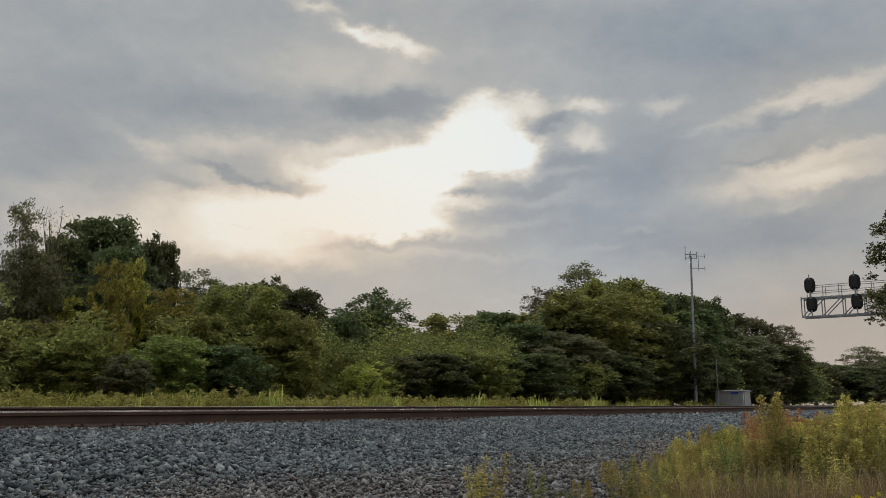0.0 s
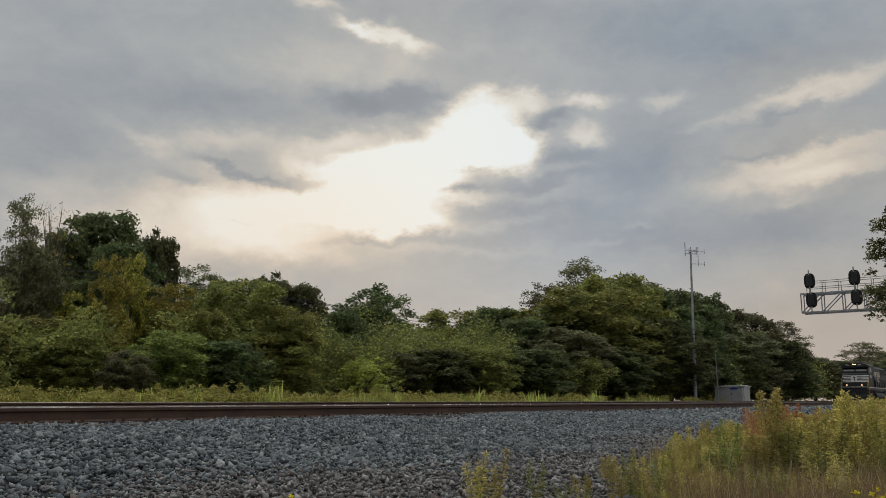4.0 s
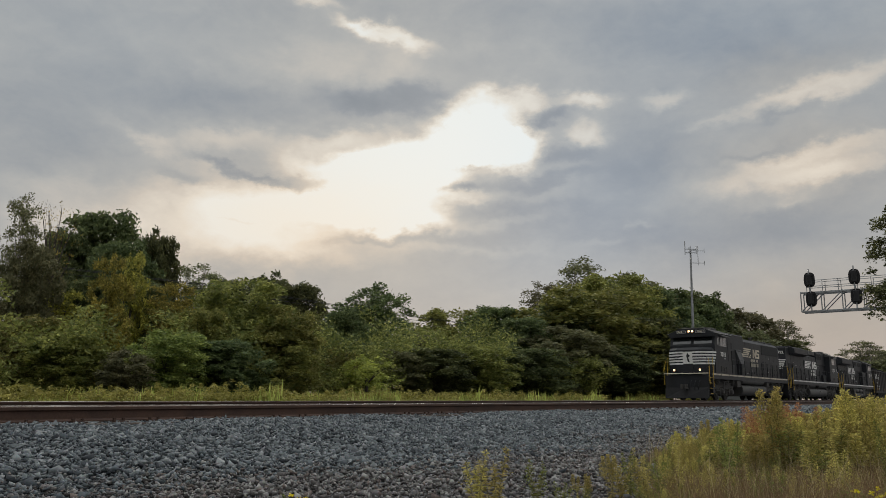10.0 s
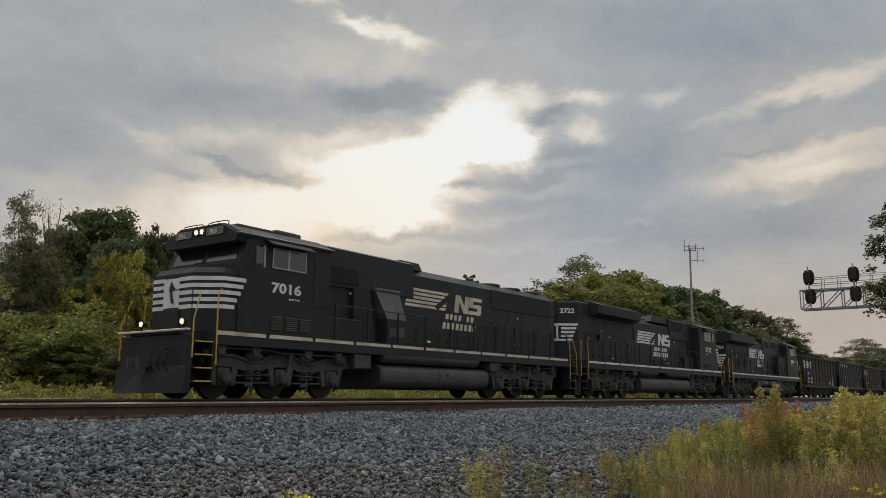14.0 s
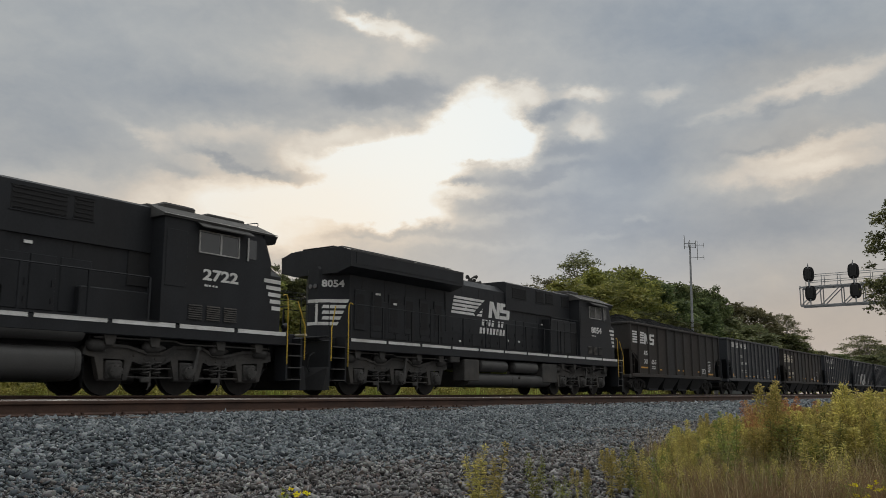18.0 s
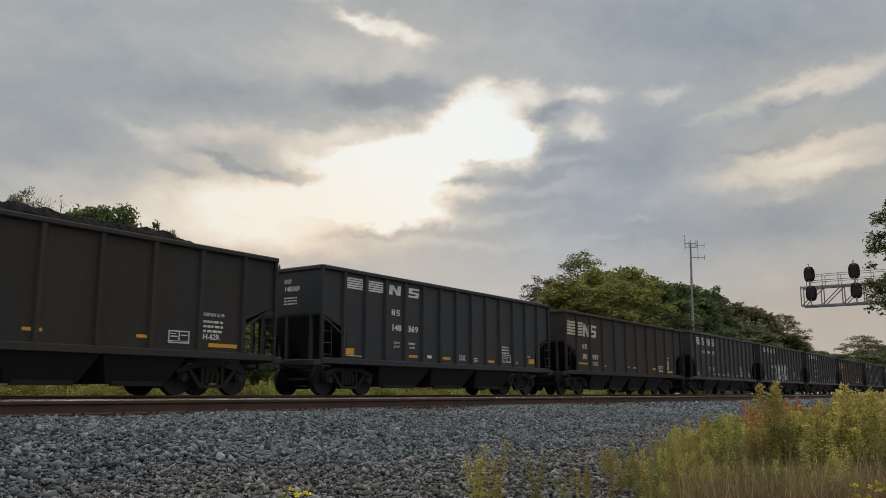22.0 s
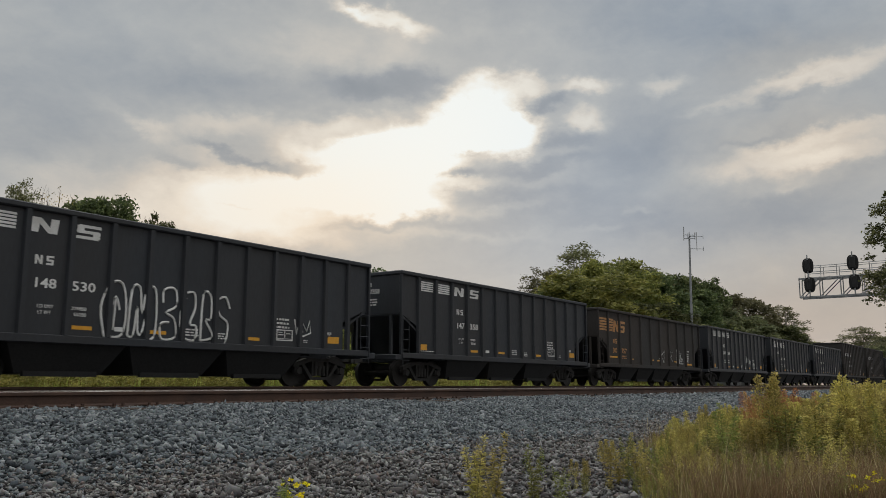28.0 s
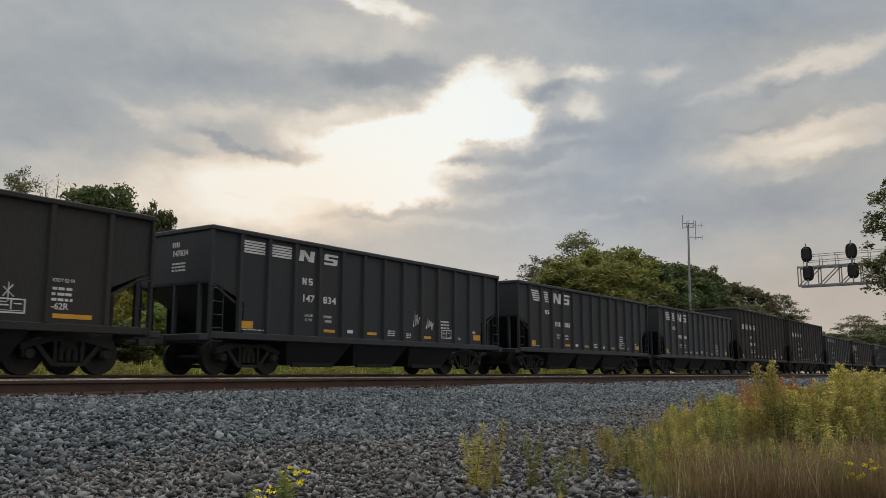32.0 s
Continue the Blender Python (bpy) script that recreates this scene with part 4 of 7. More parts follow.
def verge():
    rng = np.random.default_rng(41)
    n = 15000
    x = 8.0 + 95.0 * rng.uniform(size=n) ** 1.5
    y = 21.3 + 4.6 * rng.uniform(size=n)
    keep = np.array([noise.noise(Vector((a * 0.25, b * 0.5, 1.0))) for a, b in zip(x, y)]) > -0.12 + 0.55 * np.clip((x - 38) / 40, 0, 1)
    x, y = x[keep], y[keep]
    z = ground_zs(x, y)
    hh = 0.38 + 0.70 * np.array([noise.noise(Vector((a * 0.55, b * 0.9, 5.0))) for a, b in zip(x, y)])
    v, f = blades(rng, np.stack([x, y, z], 1), np.clip(hh, 0.14, 1.0), 0.012 + 0.0005 * x)
    tagged(new("verge_grass", array_mesh("verge_grass", v, f, L_GRASS)), "tall yellow-green grass between track and wood", "grass", kind="stuff")

    cs, rs, per = [], [], []
    for i in range(3400):
        x, y = 8.0 + 80.0 * rng.uniform() ** 1.5, 21.6 + 4.6 * rng.uniform()
        if noise.noise(Vector((x * 0.25, y * 0.5, 1.0))) < -0.15 + 0.55 * min(1.0, max(0.0, (x - 38) / 40)):
            continue
        tall = 0.30 + 0.55 * rng.uniform() * (0.6 + noise.noise(Vector((x * 0.7, y, 9.0))))
        for q in range(3):
            cs.append(np.array((x + rng.normal(0, 0.08), y + rng.normal(0, 0.08), ground_z(x, y) + tall * (0.35 + 0.3 * q))))
            rs.append(0.16 - 0.035 * q)
            per.append(20)
    v, f = leaf_cloud(rng, cs, rs, per, 0.080, 1.4, 0.30)
    tagged(new("verge_weeds", array_mesh("verge_weeds", v, f, L_GRASS)), "low yellow-green weeds in lumpy tufts beside the track", "weed", kind="stuff")


verge()


def weed(kind, label, height, seed, leaf_mat, stem_mat, stems=3, leaves=70, plume=0, plume_mat=None, spread=0.10, leaf=0.07, stem=0.0042):
    """A tuft of upright stems with narrow leaves, and feathery tops where it has any."""
    rng = np.random.default_rng(seed)
    t = thing(kind, label, "weed")
    st, lv, pl = Shape(), [], []
    for k in range(stems):
        a, q = rng.uniform(0, 2 * math.pi), rng.uniform(0, spread)
        h = height * rng.uniform(0.72, 1.0)
        b = Vector((q * math.cos(a), q * math.sin(a), -0.04))
        tip = b + Vector((rng.normal(0, 0.11) * h, rng.normal(0, 0.11) * h, h + 0.04))
        mid = b.lerp(tip, 0.55) + Vector((rng.normal(0, 0.015), rng.normal(0, 0.015), 0))
        st.tube([b, mid, tip], stem, 5, 0.0015)
        for i in range(leaves):
            u = rng.uniform(0.08, 1.0)
            p = np.array(b.lerp(mid, u / 0.55) if u < 0.55 else mid.lerp(tip, (u - 0.55) / 0.45))
            d = rng.normal(size=3)
            d[2] = abs(d[2]) * 0.7 + 0.05
            d /= np.linalg.norm(d)
            w = np.cross(d, rng.normal(size=3))
            w /= np.linalg.norm(w)
            L = leaf * rng.uniform(0.6, 1.3) * (1.15 - 0.6 * u)
            lv.append([p, p + d * L * 0.5 + w * L * 0.10, p + d * L + np.array((0, 0, -0.15 * L)), p + d * L * 0.5 - w * L * 0.10])
        for i in range(plume):
            u = rng.uniform(0.0, 1.0)
            p = np.array(tip) - np.array((0, 0, 0.42 * height * u))
            d = rng.normal(size=3)
            d[2] = abs(d[2]) * 0.7 + 0.3
            d /= np.linalg.norm(d)
            w = np.cross(d, rng.normal(size=3))
            w /= np.linalg.norm(w)
            L = 0.095 * rng.uniform(0.4, 1.2) * (0.25 + 0.9 * u)
            q = p + d * L * rng.uniform(0.2, 1.0)
            pl.append([q, q + d * 0.013 + w * 0.0065, q + d * 0.025, q + d * 0.013 - w * 0.0065])
    tagged(part("stalk", st, stem_mat, t), kind="stuff")
    arr = np.array(lv).reshape(-1, 3)
    tagged(part("foliage", array_mesh("foliage", arr, np.arange(len(arr)).reshape(-1, 4), leaf_mat), leaf_mat, t), kind="stuff")
    if pl:
        arr = np.array(pl).reshape(-1, 3)
        tagged(part("plume", array_mesh("plume", arr, np.arange(len(arr)).reshape(-1, 4), plume_mat), plume_mat, t), kind="stuff")
    return t


M_STEM = surface("weed_stem", (0.12, 0.13, 0.04), (0.09, 0.07, 0.03), 0.8, bump=0)
M_STEMR = surface("brown_stem", (0.085, 0.05, 0.03), (0.05, 0.03, 0.02), 0.8, bump=0)
WEEDS = {
    "gold": weed("goldenrod", "tall yellow-green goldenrod with feathery tops", 1.0, 51, L_WEED, M_STEM, 5, 120, 420, L_WEED, 0.16, 0.055),
    "gold2": weed("goldenrod", "tall yellow-green goldenrod with feathery tops", 1.0, 52, L_WEED, M_STEM, 4, 140, 420, L_WEED, 0.16, 0.055),
    "green": weed("leafy_weed", "leafy green upright weed", 1.0, 53, L_WEEDG, M_STEM, 4, 130, 60, L_WEEDG, 0.10, 0.085),
    "rust": weed("rusty_dock", "tall rust-brown dock with dry seed heads", 1.0, 54, L_RUST, M_STEMR, 6, 40, 330, L_RUST, 0.12, 0.05, 0.0085),
    "thin": weed("thin_weed", "thin pale weed growing in the ballast", 1.0, 55, L_WEED, M_STEM, 3, 170, 60, L_WEED, 0.07, 0.10),
    "flower": weed("yellow_flowering_weed", "low green weed with bright yellow flowers", 1.0, 56, L_WEEDG, M_STEM, 5, 60, 0, None, 0.30, 0.20),
}
fl = Shape()
frng = np.random.default_rng(57)
for i in range(14):
    c = np.array((frng.uniform(-0.5, 0.3), frng.uniform(-0.4, 0.4), frng.uniform(0.45, 0.95)))
    for k in range(9):
        d = frng.normal(size=3)
        d /= np.linalg.norm(d)
        w = np.cross(d, frng.normal(size=3))
        w /= np.linalg.norm(w)
        fl.add([c, c + d * 0.04 + w * 0.025, c + d * 0.07, c + d * 0.04 - w * 0.025], [(0, 1, 2, 3)])
tagged(part("blossom", fl, M_YELLOW, WEEDS["flower"], "bright yellow flowers"), kind="stuff")
sown = set()


def sow(kind, x, y, height, turn, wide=0.8):
    m = Matrix.Translation((x, y, ground_z(x, y) - 0.01)) @ Matrix.Rotation(radians(turn), 4, "Z") @ Matrix.Diagonal((height * wide, height * wide, height, 1))
    t = WEEDS[kind] if kind not in sown else copy_thing(WEEDS[kind], Matrix.Identity(4))
    sown.add(kind)
    t.matrix_basis = m
    t["group"] = "weeds beside the ballast"
    return t


def rise(a):
    """How tall the weeds stand, by their bearing from the view's middle (degrees)."""
    marks = ((13.0, 0.16), (14.2, 0.26), (15.0, 0.44), (18.5, 0.46), (20.0, 0.54), (21.3, 0.66), (24.0, 0.62), (26.2, 0.74), (32.0, 0.68))
    for (p, u), (q, v) in zip(marks, marks[1:]):
        if p <= a <= q:
            return u + (v - u) * (a - p) / (q - p)
    return 0.16 if a < 13 else 0.68


def weed_patch():
    rng = random.Random(61)
    for i in range(210):
        a = 14.3 + 16.5 * rng.random() ** 0.9
        depth = 5.4 + 2.8 * rng.random() + (1.8 * rng.random() if a > 17 else 0)
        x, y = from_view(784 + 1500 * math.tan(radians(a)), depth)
        h = rise(a) * (0.72 + 0.33 * rng.random()) * (0.84 + 0.03 * (depth - 5.4))
        kind = "rust" if 19.7 < a < 22.2 and rng.random() < 0.8 else rng.choice(("gold", "gold", "gold", "gold2", "gold2", "gold2", "thin", "thin", "green"))
        sow(kind, x, y, h, rng.uniform(0, 360), rng.uniform(0.8, 1.35))
    for i in range(90):
        a = 16.8 + 13.5 * rng.random()
        depth = 5.8 + 3.4 * rng.random()
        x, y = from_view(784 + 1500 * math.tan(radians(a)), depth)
        sow(rng.choice(("gold", "gold2", "thin", "green")), x, y, rise(a) * rng.uniform(0.6, 0.85), rng.uniform(0, 360), rng.uniform(1.6, 2.3))

    for i in range(60):   # low growth towards the ballast
        a = 12.6 + 17.0 * rng.random()
        depth = 4.5 + 1.4 * rng.random()
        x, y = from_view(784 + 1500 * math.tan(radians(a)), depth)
        sow(rng.choice(("thin", "gold", "thin", "green")), x, y, (0.16 if a < 15 else 0.24) * rng.uniform(0.7, 1.3), rng.uniform(0, 360), rng.uniform(0.9, 1.6))


weed_patch()
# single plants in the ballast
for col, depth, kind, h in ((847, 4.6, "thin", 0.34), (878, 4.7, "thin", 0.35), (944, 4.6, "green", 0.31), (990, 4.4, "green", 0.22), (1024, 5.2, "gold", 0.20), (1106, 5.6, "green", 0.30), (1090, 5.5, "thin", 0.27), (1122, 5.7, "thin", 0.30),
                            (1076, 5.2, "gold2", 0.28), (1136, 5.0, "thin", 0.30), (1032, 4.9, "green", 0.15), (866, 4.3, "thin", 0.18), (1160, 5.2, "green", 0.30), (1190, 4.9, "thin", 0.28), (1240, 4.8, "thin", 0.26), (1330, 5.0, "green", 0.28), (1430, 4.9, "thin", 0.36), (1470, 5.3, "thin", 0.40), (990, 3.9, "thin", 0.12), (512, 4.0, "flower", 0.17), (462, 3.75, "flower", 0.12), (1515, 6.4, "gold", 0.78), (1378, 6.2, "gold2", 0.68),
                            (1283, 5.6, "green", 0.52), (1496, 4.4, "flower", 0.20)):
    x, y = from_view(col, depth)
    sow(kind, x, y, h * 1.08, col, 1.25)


def dry_grass():
    rng = np.random.default_rng(71)
    n = 42000
    a = np.radians(13.2 + 18.8 * rng.uniform(size=n))
    d = 4.1 + 5.4 * rng.uniform(size=n) ** 1.1
    keep = (np.degrees(a) - 13.2) > 5.2 * rng.uniform(size=n) ** 0.7 + 1.1 * np.sin(2.1 * d) - 0.4
    a, d = a[keep], d[keep]
    lat = np.tan(a) * d
    s, c = math.sin(radians(TURN)), math.cos(radians(TURN))
    x, y = s * d + c * lat, c * d - s * lat
    z = ground_zs(x, y)
    v, f = blades(rng, np.stack([x, y, z], 1), (0.12 + 0.16 * rng.uniform(size=len(x))) * np.clip(1.25 - 0.05 * d, 0.8, 1.1) * 0.9, 0.0013, 1.25)
    tagged(new("dry_grass", array_mesh("dry_grass", v, f, L_DRY)), "matted dry brown grass under the weeds", "grass", kind="stuff")

    pick = rng.uniform(size=len(x)) < 0.07
    x, y, z = x[pick], y[pick], z[pick]
    v, f = blades(rng, np.stack([x, y, z], 1), 0.18 + 0.20 * rng.uniform(size=len(x)), 0.0014, 0.6)
    tagged(new("straw", array_mesh("straw", v, f, L_STRAW)), "pale dry straw stalks standing in the grass", "grass", kind="stuff")


dry_grass()


def green_grass():
    rng = np.random.default_rng(72)
    n = 6500
    a = np.radians(13.0 + 19.0 * rng.uniform(size=n))
    d = 4.2 + 4.0 * rng.uniform(size=n) ** 1.3
    lat = np.tan(a) * d
    s, c = math.sin(radians(TURN)), math.cos(radians(TURN))
    x, y = s * d + c * lat, c * d - s * lat
    keep = np.sin(4.1 * x + 1.0) + np.sin(3.3 * y + 0.6 * x) > 0.1 + rng.normal(0, 0.7, len(x))
    x, y = x[keep], y[keep]
    v, f = blades(rng, np.stack([x, y, ground_zs(x, y)], 1), 0.08 + 0.12 * rng.uniform(size=len(x)), 0.0018, 0.8)
    tagged(new("green_grass", array_mesh("green_grass", v, f, L_WEEDG)), "tufts of green grass among the dry stalks", "grass", kind="stuff")


green_grass()

# ---- train ----
SPEED = 10.0


def travelled(t):
    """Metres that the train has gone since 18 s."""
    u = (t - 18.0) / 10.0
    braking = 0.115 * max(0.0, 14.0 - t) ** 1.5      # it came on a little faster at first
    return SPEED * 10 * (u + 0.0066 * u * u - 0.0024 * u ** 3) - braking


TRAIN = []     # (thing, place of its origin along the train)
ROLLING = []   # (wheelset, its place in its truck, wheel radius)

M_LOCO = surface("black_locomotive_paint", (0.0255, 0.0275, 0.0315), (0.0172, 0.0184, 0.0212), 0.52, spec=0.22, scale=1.5, fine=30, bump=0.06, stain=(0.022, 0.020, 0.019), stain_amount=0.35, stretch=(1, 1, 0.5))
M_ROOF = surface("dusty_roof_paint", (0.040, 0.039, 0.038), (0.020, 0.020, 0.020), 0.6, scale=1.5, fine=30, bump=0.1)
# Cab roof and visors: paler than the hood, sky sheen mixed into the colour.
M_CABROOF = surface("weathered_cab_roof_paint", (0.085, 0.084, 0.082), (0.05, 0.049, 0.048), 0.75, spec=0.15, scale=1.5, fine=30, bump=0.1, stain=(0.05, 0.047, 0.045), stain_amount=0.4)
M_UNDER = surface("grimy_running_gear", (0.072, 0.068, 0.064), (0.030, 0.029, 0.028), 0.8, 0.1, scale=3, fine=35, bump=0.4, stain=(0.095, 0.082, 0.070), stain_amount=0.45)
M_CARGEAR = surface("sooty_freight_truck_steel", (0.026, 0.024, 0.022), (0.013, 0.012, 0.0115), 0.8, 0.1, scale=3, fine=35, bump=0.4, stain=(0.034, 0.025, 0.020), stain_amount=0.4)
M_TANK = surface("grimy_fuel_tank", (0.062, 0.060, 0.058), (0.036, 0.035, 0.034), 0.6, scale=1.2, fine=30, bump=0.15, stain=(0.05, 0.045, 0.04), stain_amount=0.5)
M_GREYPANEL = surface("faded_grey_panel_paint", (0.105, 0.107, 0.112), (0.070, 0.071, 0.075), 0.6, scale=2, fine=30, bump=0.1, stain=(0.05, 0.048, 0.045), stain_amount=0.4)
M_WHEEL = surface("dark_wheel_steel", (0.030, 0.027, 0.025), (0.015, 0.014, 0.013), 0.65, 0.4, scale=5, fine=50, bump=0.2)
M_STRIPE = surface("dirty_white_striping", (0.78, 0.78, 0.77), (0.58, 0.57, 0.55), 0.55, scale=2.5, fine=40, bump=0.03, stain=(0.30, 0.28, 0.26), stain_amount=0.35)
M_CREAM = surface("faded_cream_lettering", (0.66, 0.60, 0.49), (0.48, 0.42, 0.32), 0.6, scale=2.5, fine=40, bump=0.03, stain=(0.18, 0.14, 0.10), stain_amount=0.5)
M_TAN = surface("rust_stained_orange_lettering", (0.50, 0.27, 0.10), (0.36, 0.17, 0.06), 0.65, scale=2.5, fine=40, bump=0.03, stain=(0.20, 0.10, 0.05), stain_amount=0.5)
M_SAFETY = surface("safety_yellow_paint", (0.62, 0.42, 0.03), (0.48, 0.31, 0.03), 0.5, scale=5, fine=40, bump=0.03)
M_REFLECT = surface("amber_reflector", (0.72, 0.36, 0.02), (0.58, 0.27, 0.02), 0.4, scale=5, fine=40, bump=0.02)
M_GLASS = surface("dark_cab_glass", (0.020, 0.024, 0.026), (0.014, 0.016, 0.018), 0.08, scale=1, fine=3, bump=0, spec=0.8)
M_GLASS.node_tree.nodes["Principled BSDF"].inputs["IOR"].default_value = 1.6
M_FRAME = surface("bare_aluminium_frame", (0.45, 0.45, 0.44), (0.34, 0.34, 0.33), 0.4, 0.6, bump=0.05)
M_GRILLE = surface("black_radiator_grille", (0.013, 0.013, 0.0145), (0.008, 0.008, 0.009), 0.8, bump=0.1)
M_CARBLACK = surface("blue_black_car_paint", (0.0325, 0.0372, 0.0450), (0.0220, 0.0250, 0.0310), 0.50, spec=0.35, scale=0.9, fine=18, bump=0.12, vary=0.10, stain=(0.034, 0.031, 0.029), stain_amount=0.4, stretch=(1.0, 1.0, 0.25))
M_CARBROWN = surface("rust_dulled_car_paint", (0.0415, 0.0398, 0.0392), (0.0285, 0.0272, 0.0268), 0.7, spec=0.3, scale=0.9, fine=18, bump=0.15, vary=0.10, stain=(0.048, 0.034, 0.026), stain_amount=0.5, stretch=(1.0, 1.0, 0.25))
# Hopper bays: darker than the car paint, with underside shade in the colour.
M_BAYSHADE = surface("sooty_hopper_steel", (0.014, 0.014, 0.0145), (0.009, 0.009, 0.0095), 0.8, scale=2, fine=20, bump=0.2)
M_COAL = surface("coal", (0.0075, 0.0075, 0.0080), (0.0040, 0.0040, 0.0042), 0.92, spec=0.08, scale=5, fine=30, bump=0.8, depth=0.03)
M_HEADLIGHT = glow("lit_headlight", (1.0, 0.62, 0.30), 3.4)
M_DITCH = glow("dim_ditch_light", (1.0, 0.58, 0.32), 1.7)

# --- running gear ---


def wheelset_mesh(r, key, cache={}):
    if key not in cache:
        s = Shape()
        for side in (-1, 1):
            y = 0.755 * side
            prof = [(-0.07, r * 0.30), (-0.065, r * 0.86), (-0.07, r * 0.99), (0.045, r), (0.05, r * 1.055), (0.07, r * 1.055), (0.075, r * 0.86), (0.04, r * 0.80), (0.045, r * 0.32), (0.08, r * 0.25)]
            s.lathe(0, y, 0, [(o * side * -1 if side > 0 else o, q) for o, q in prof], 28)
            for k in range(6):   # casting marks that show the turning
                a = k * math.pi / 3
                c, w = 0.62 * r, 0.05 * r
                s.box(c * math.cos(a) - w, c * math.cos(a) + w, y + side * 0.045, y + side * 0.068, c * math.sin(a) - w, c * math.sin(a) + w)
        s.tube([(0, -1.05, 0), (0, 1.05, 0)], 0.08, 10)
        cache[key] = s.mesh("wheelset", M_WHEEL)
    return cache[key]


def freight_truck(parent, x):
    """Two-axle truck of cast sideframes, springs and bolster."""
    t = part("truck", FREIGHT["bolster"], M_UNDER, parent, "grimy two-axle freight truck", pose(x, 0, 0))
    for side in (-1, 1):
        part("sideframe", FREIGHT["sideframe"], M_UNDER, t, at=pose(0, side * 1.0, 0, 0, 0, 0 if side < 0 else 180))
    for ax in (-0.915, 0.915):
        w = part("wheelset", wheelset_mesh(0.457, "car"), M_WHEEL, t, at=pose(ax, 0, 0.457))
        ROLLING.append((w, (ax, 0, 0.457), 0.457))


def freight_parts():
    b = Shape().box(-0.20, 0.20, -1.05, 1.05, 0.52, 0.80, 0.03)
    b.lathe(0, 0, 0.80, [(0, 0.22), (0.12, 0.20)], 14, "z")
    f = Shape()
    # the truss: top chord, bottom chord, columns, bearing pedestals
    f.prism([(-1.12, 0.54), (-1.12, 0.66), (-0.62, 0.82), (0.62, 0.82), (1.12, 0.66), (1.12, 0.54), (0.72, 0.64), (0.36, 0.74), (-0.36, 0.74), (-0.72, 0.64)], -0.09, 0.07)
    f.prism([(-0.78, 0.62), (-0.66, 0.65), (-0.34, 0.27), (0.34, 0.27), (0.66, 0.65), (0.78, 0.62), (0.40, 0.19), (-0.40, 0.19)], -0.08, 0.06)
    for sx in (-1, 1):
        f.box(sx * 0.28, sx * 0.36, -0.08, 0.06, 0.28, 0.76)
        f.box(sx * 0.77, sx * 1.06, -0.10, 0.08, 0.36, 0.56, 0.03)
        f.lathe(sx * 0.915, -0.13, 0.457, [(0, 0.05), (0.0, 0.105), (0.06, 0.115), (0.14, 0.115)], 16)
    for k in range(3):
        x = -0.17 + 0.17 * k
        f.tube([(x, -0.02, 0.31), (x, -0.02, 0.60)], 0.07, 8)
    return {"bolster": b.mesh("truck", M_CARGEAR), "sideframe": f.mesh("sideframe", M_CARGEAR)}


FREIGHT = freight_parts()


def coupler_mesh(cache={}):
    if not cache:
        s = Shape().box(-0.70, 0.05, -0.09, 0.09, 0.78, 0.98, 0.02)
        s.prism([(0.02, -0.20), (0.30, -0.22), (0.34, -0.08), (0.16, -0.02), (0.18, 0.10), (0.30, 0.14), (0.26, 0.24), (0.02, 0.20)], 0.74, 1.02, "z")
        cache["m"] = s.mesh("coupler", M_UNDER)
    return cache["m"]


# --- marks ---


def slab(x0, x1, z0, z1, lean=0.0, y=0.0, depth=0.004):
    """A thin painted patch on the near side, leaning by lean metres."""
    return Shape().prism([(x0, z0), (x1, z0), (x1 + lean, z1), (x0 + lean, z1)], y - depth, y)


def mark(name, s, material, parent, label=""):
    return part(name, s, material, parent, label)


def letters(text, x, z, height, y, material, parent, label="", bold=0.0, shear=0.0, width=None, name="number"):
    if not text:
        return None
    key = (text, round(height, 3), material.name, bold, shear)
    me = LETTERS.get(key)
    if me is None:
        me = LETTERS[key] = font_mesh(text, height, material, bold, shear)
    ob = part(name, me, material, parent, label, pose(x, y, z))
    if width:
        w = max(v.co.x for v in me.vertices)
        ob.scale = (width / w, 1, 1)
    return ob


LETTERS = {}


def bars(x0, x1, z1, rows, step, y, material, parent, name="small_print", seed=1):
    """Small writing that nobody could read, as plain bars."""
    rng = random.Random(seed)
    s = Shape()
    for r in range(rows):
        x = x0
        while x < x1 - 0.02:
            w = rng.uniform(0.06, 0.16)
            e = min(x + w, x1)
            s.prism([(x, z1 - r * step), (e, z1 - r * step), (e, z1 - r * step - step * 0.5), (x, z1 - r * step - step * 0.5)], y - 0.004, y)
            x = e + rng.uniform(0.02, 0.05)
    return tagged(part(name, s, material, parent), kind="stuff")


def emblem_bars(x0, x1, z0, z1, y, lean, rows, material, parent, label=""):
    """A block of level stripes with slanting ends, each stripe a part."""
    h = (z1 - z0) / (rows * 1.5 - 0.5)
    for r in range(rows):
        a = z1 - r * h * 1.5
        k0, k1 = lean * (a - h - z0) / (z1 - z0), lean * (a - z0) / (z1 - z0)
        s = Shape().prism([(x0 + k0, a - h), (x1 + k0, a - h), (x1 + k1, a), (x0 + k1, a)], y - 0.004, y)
        part("stripe", s, material, parent, label)


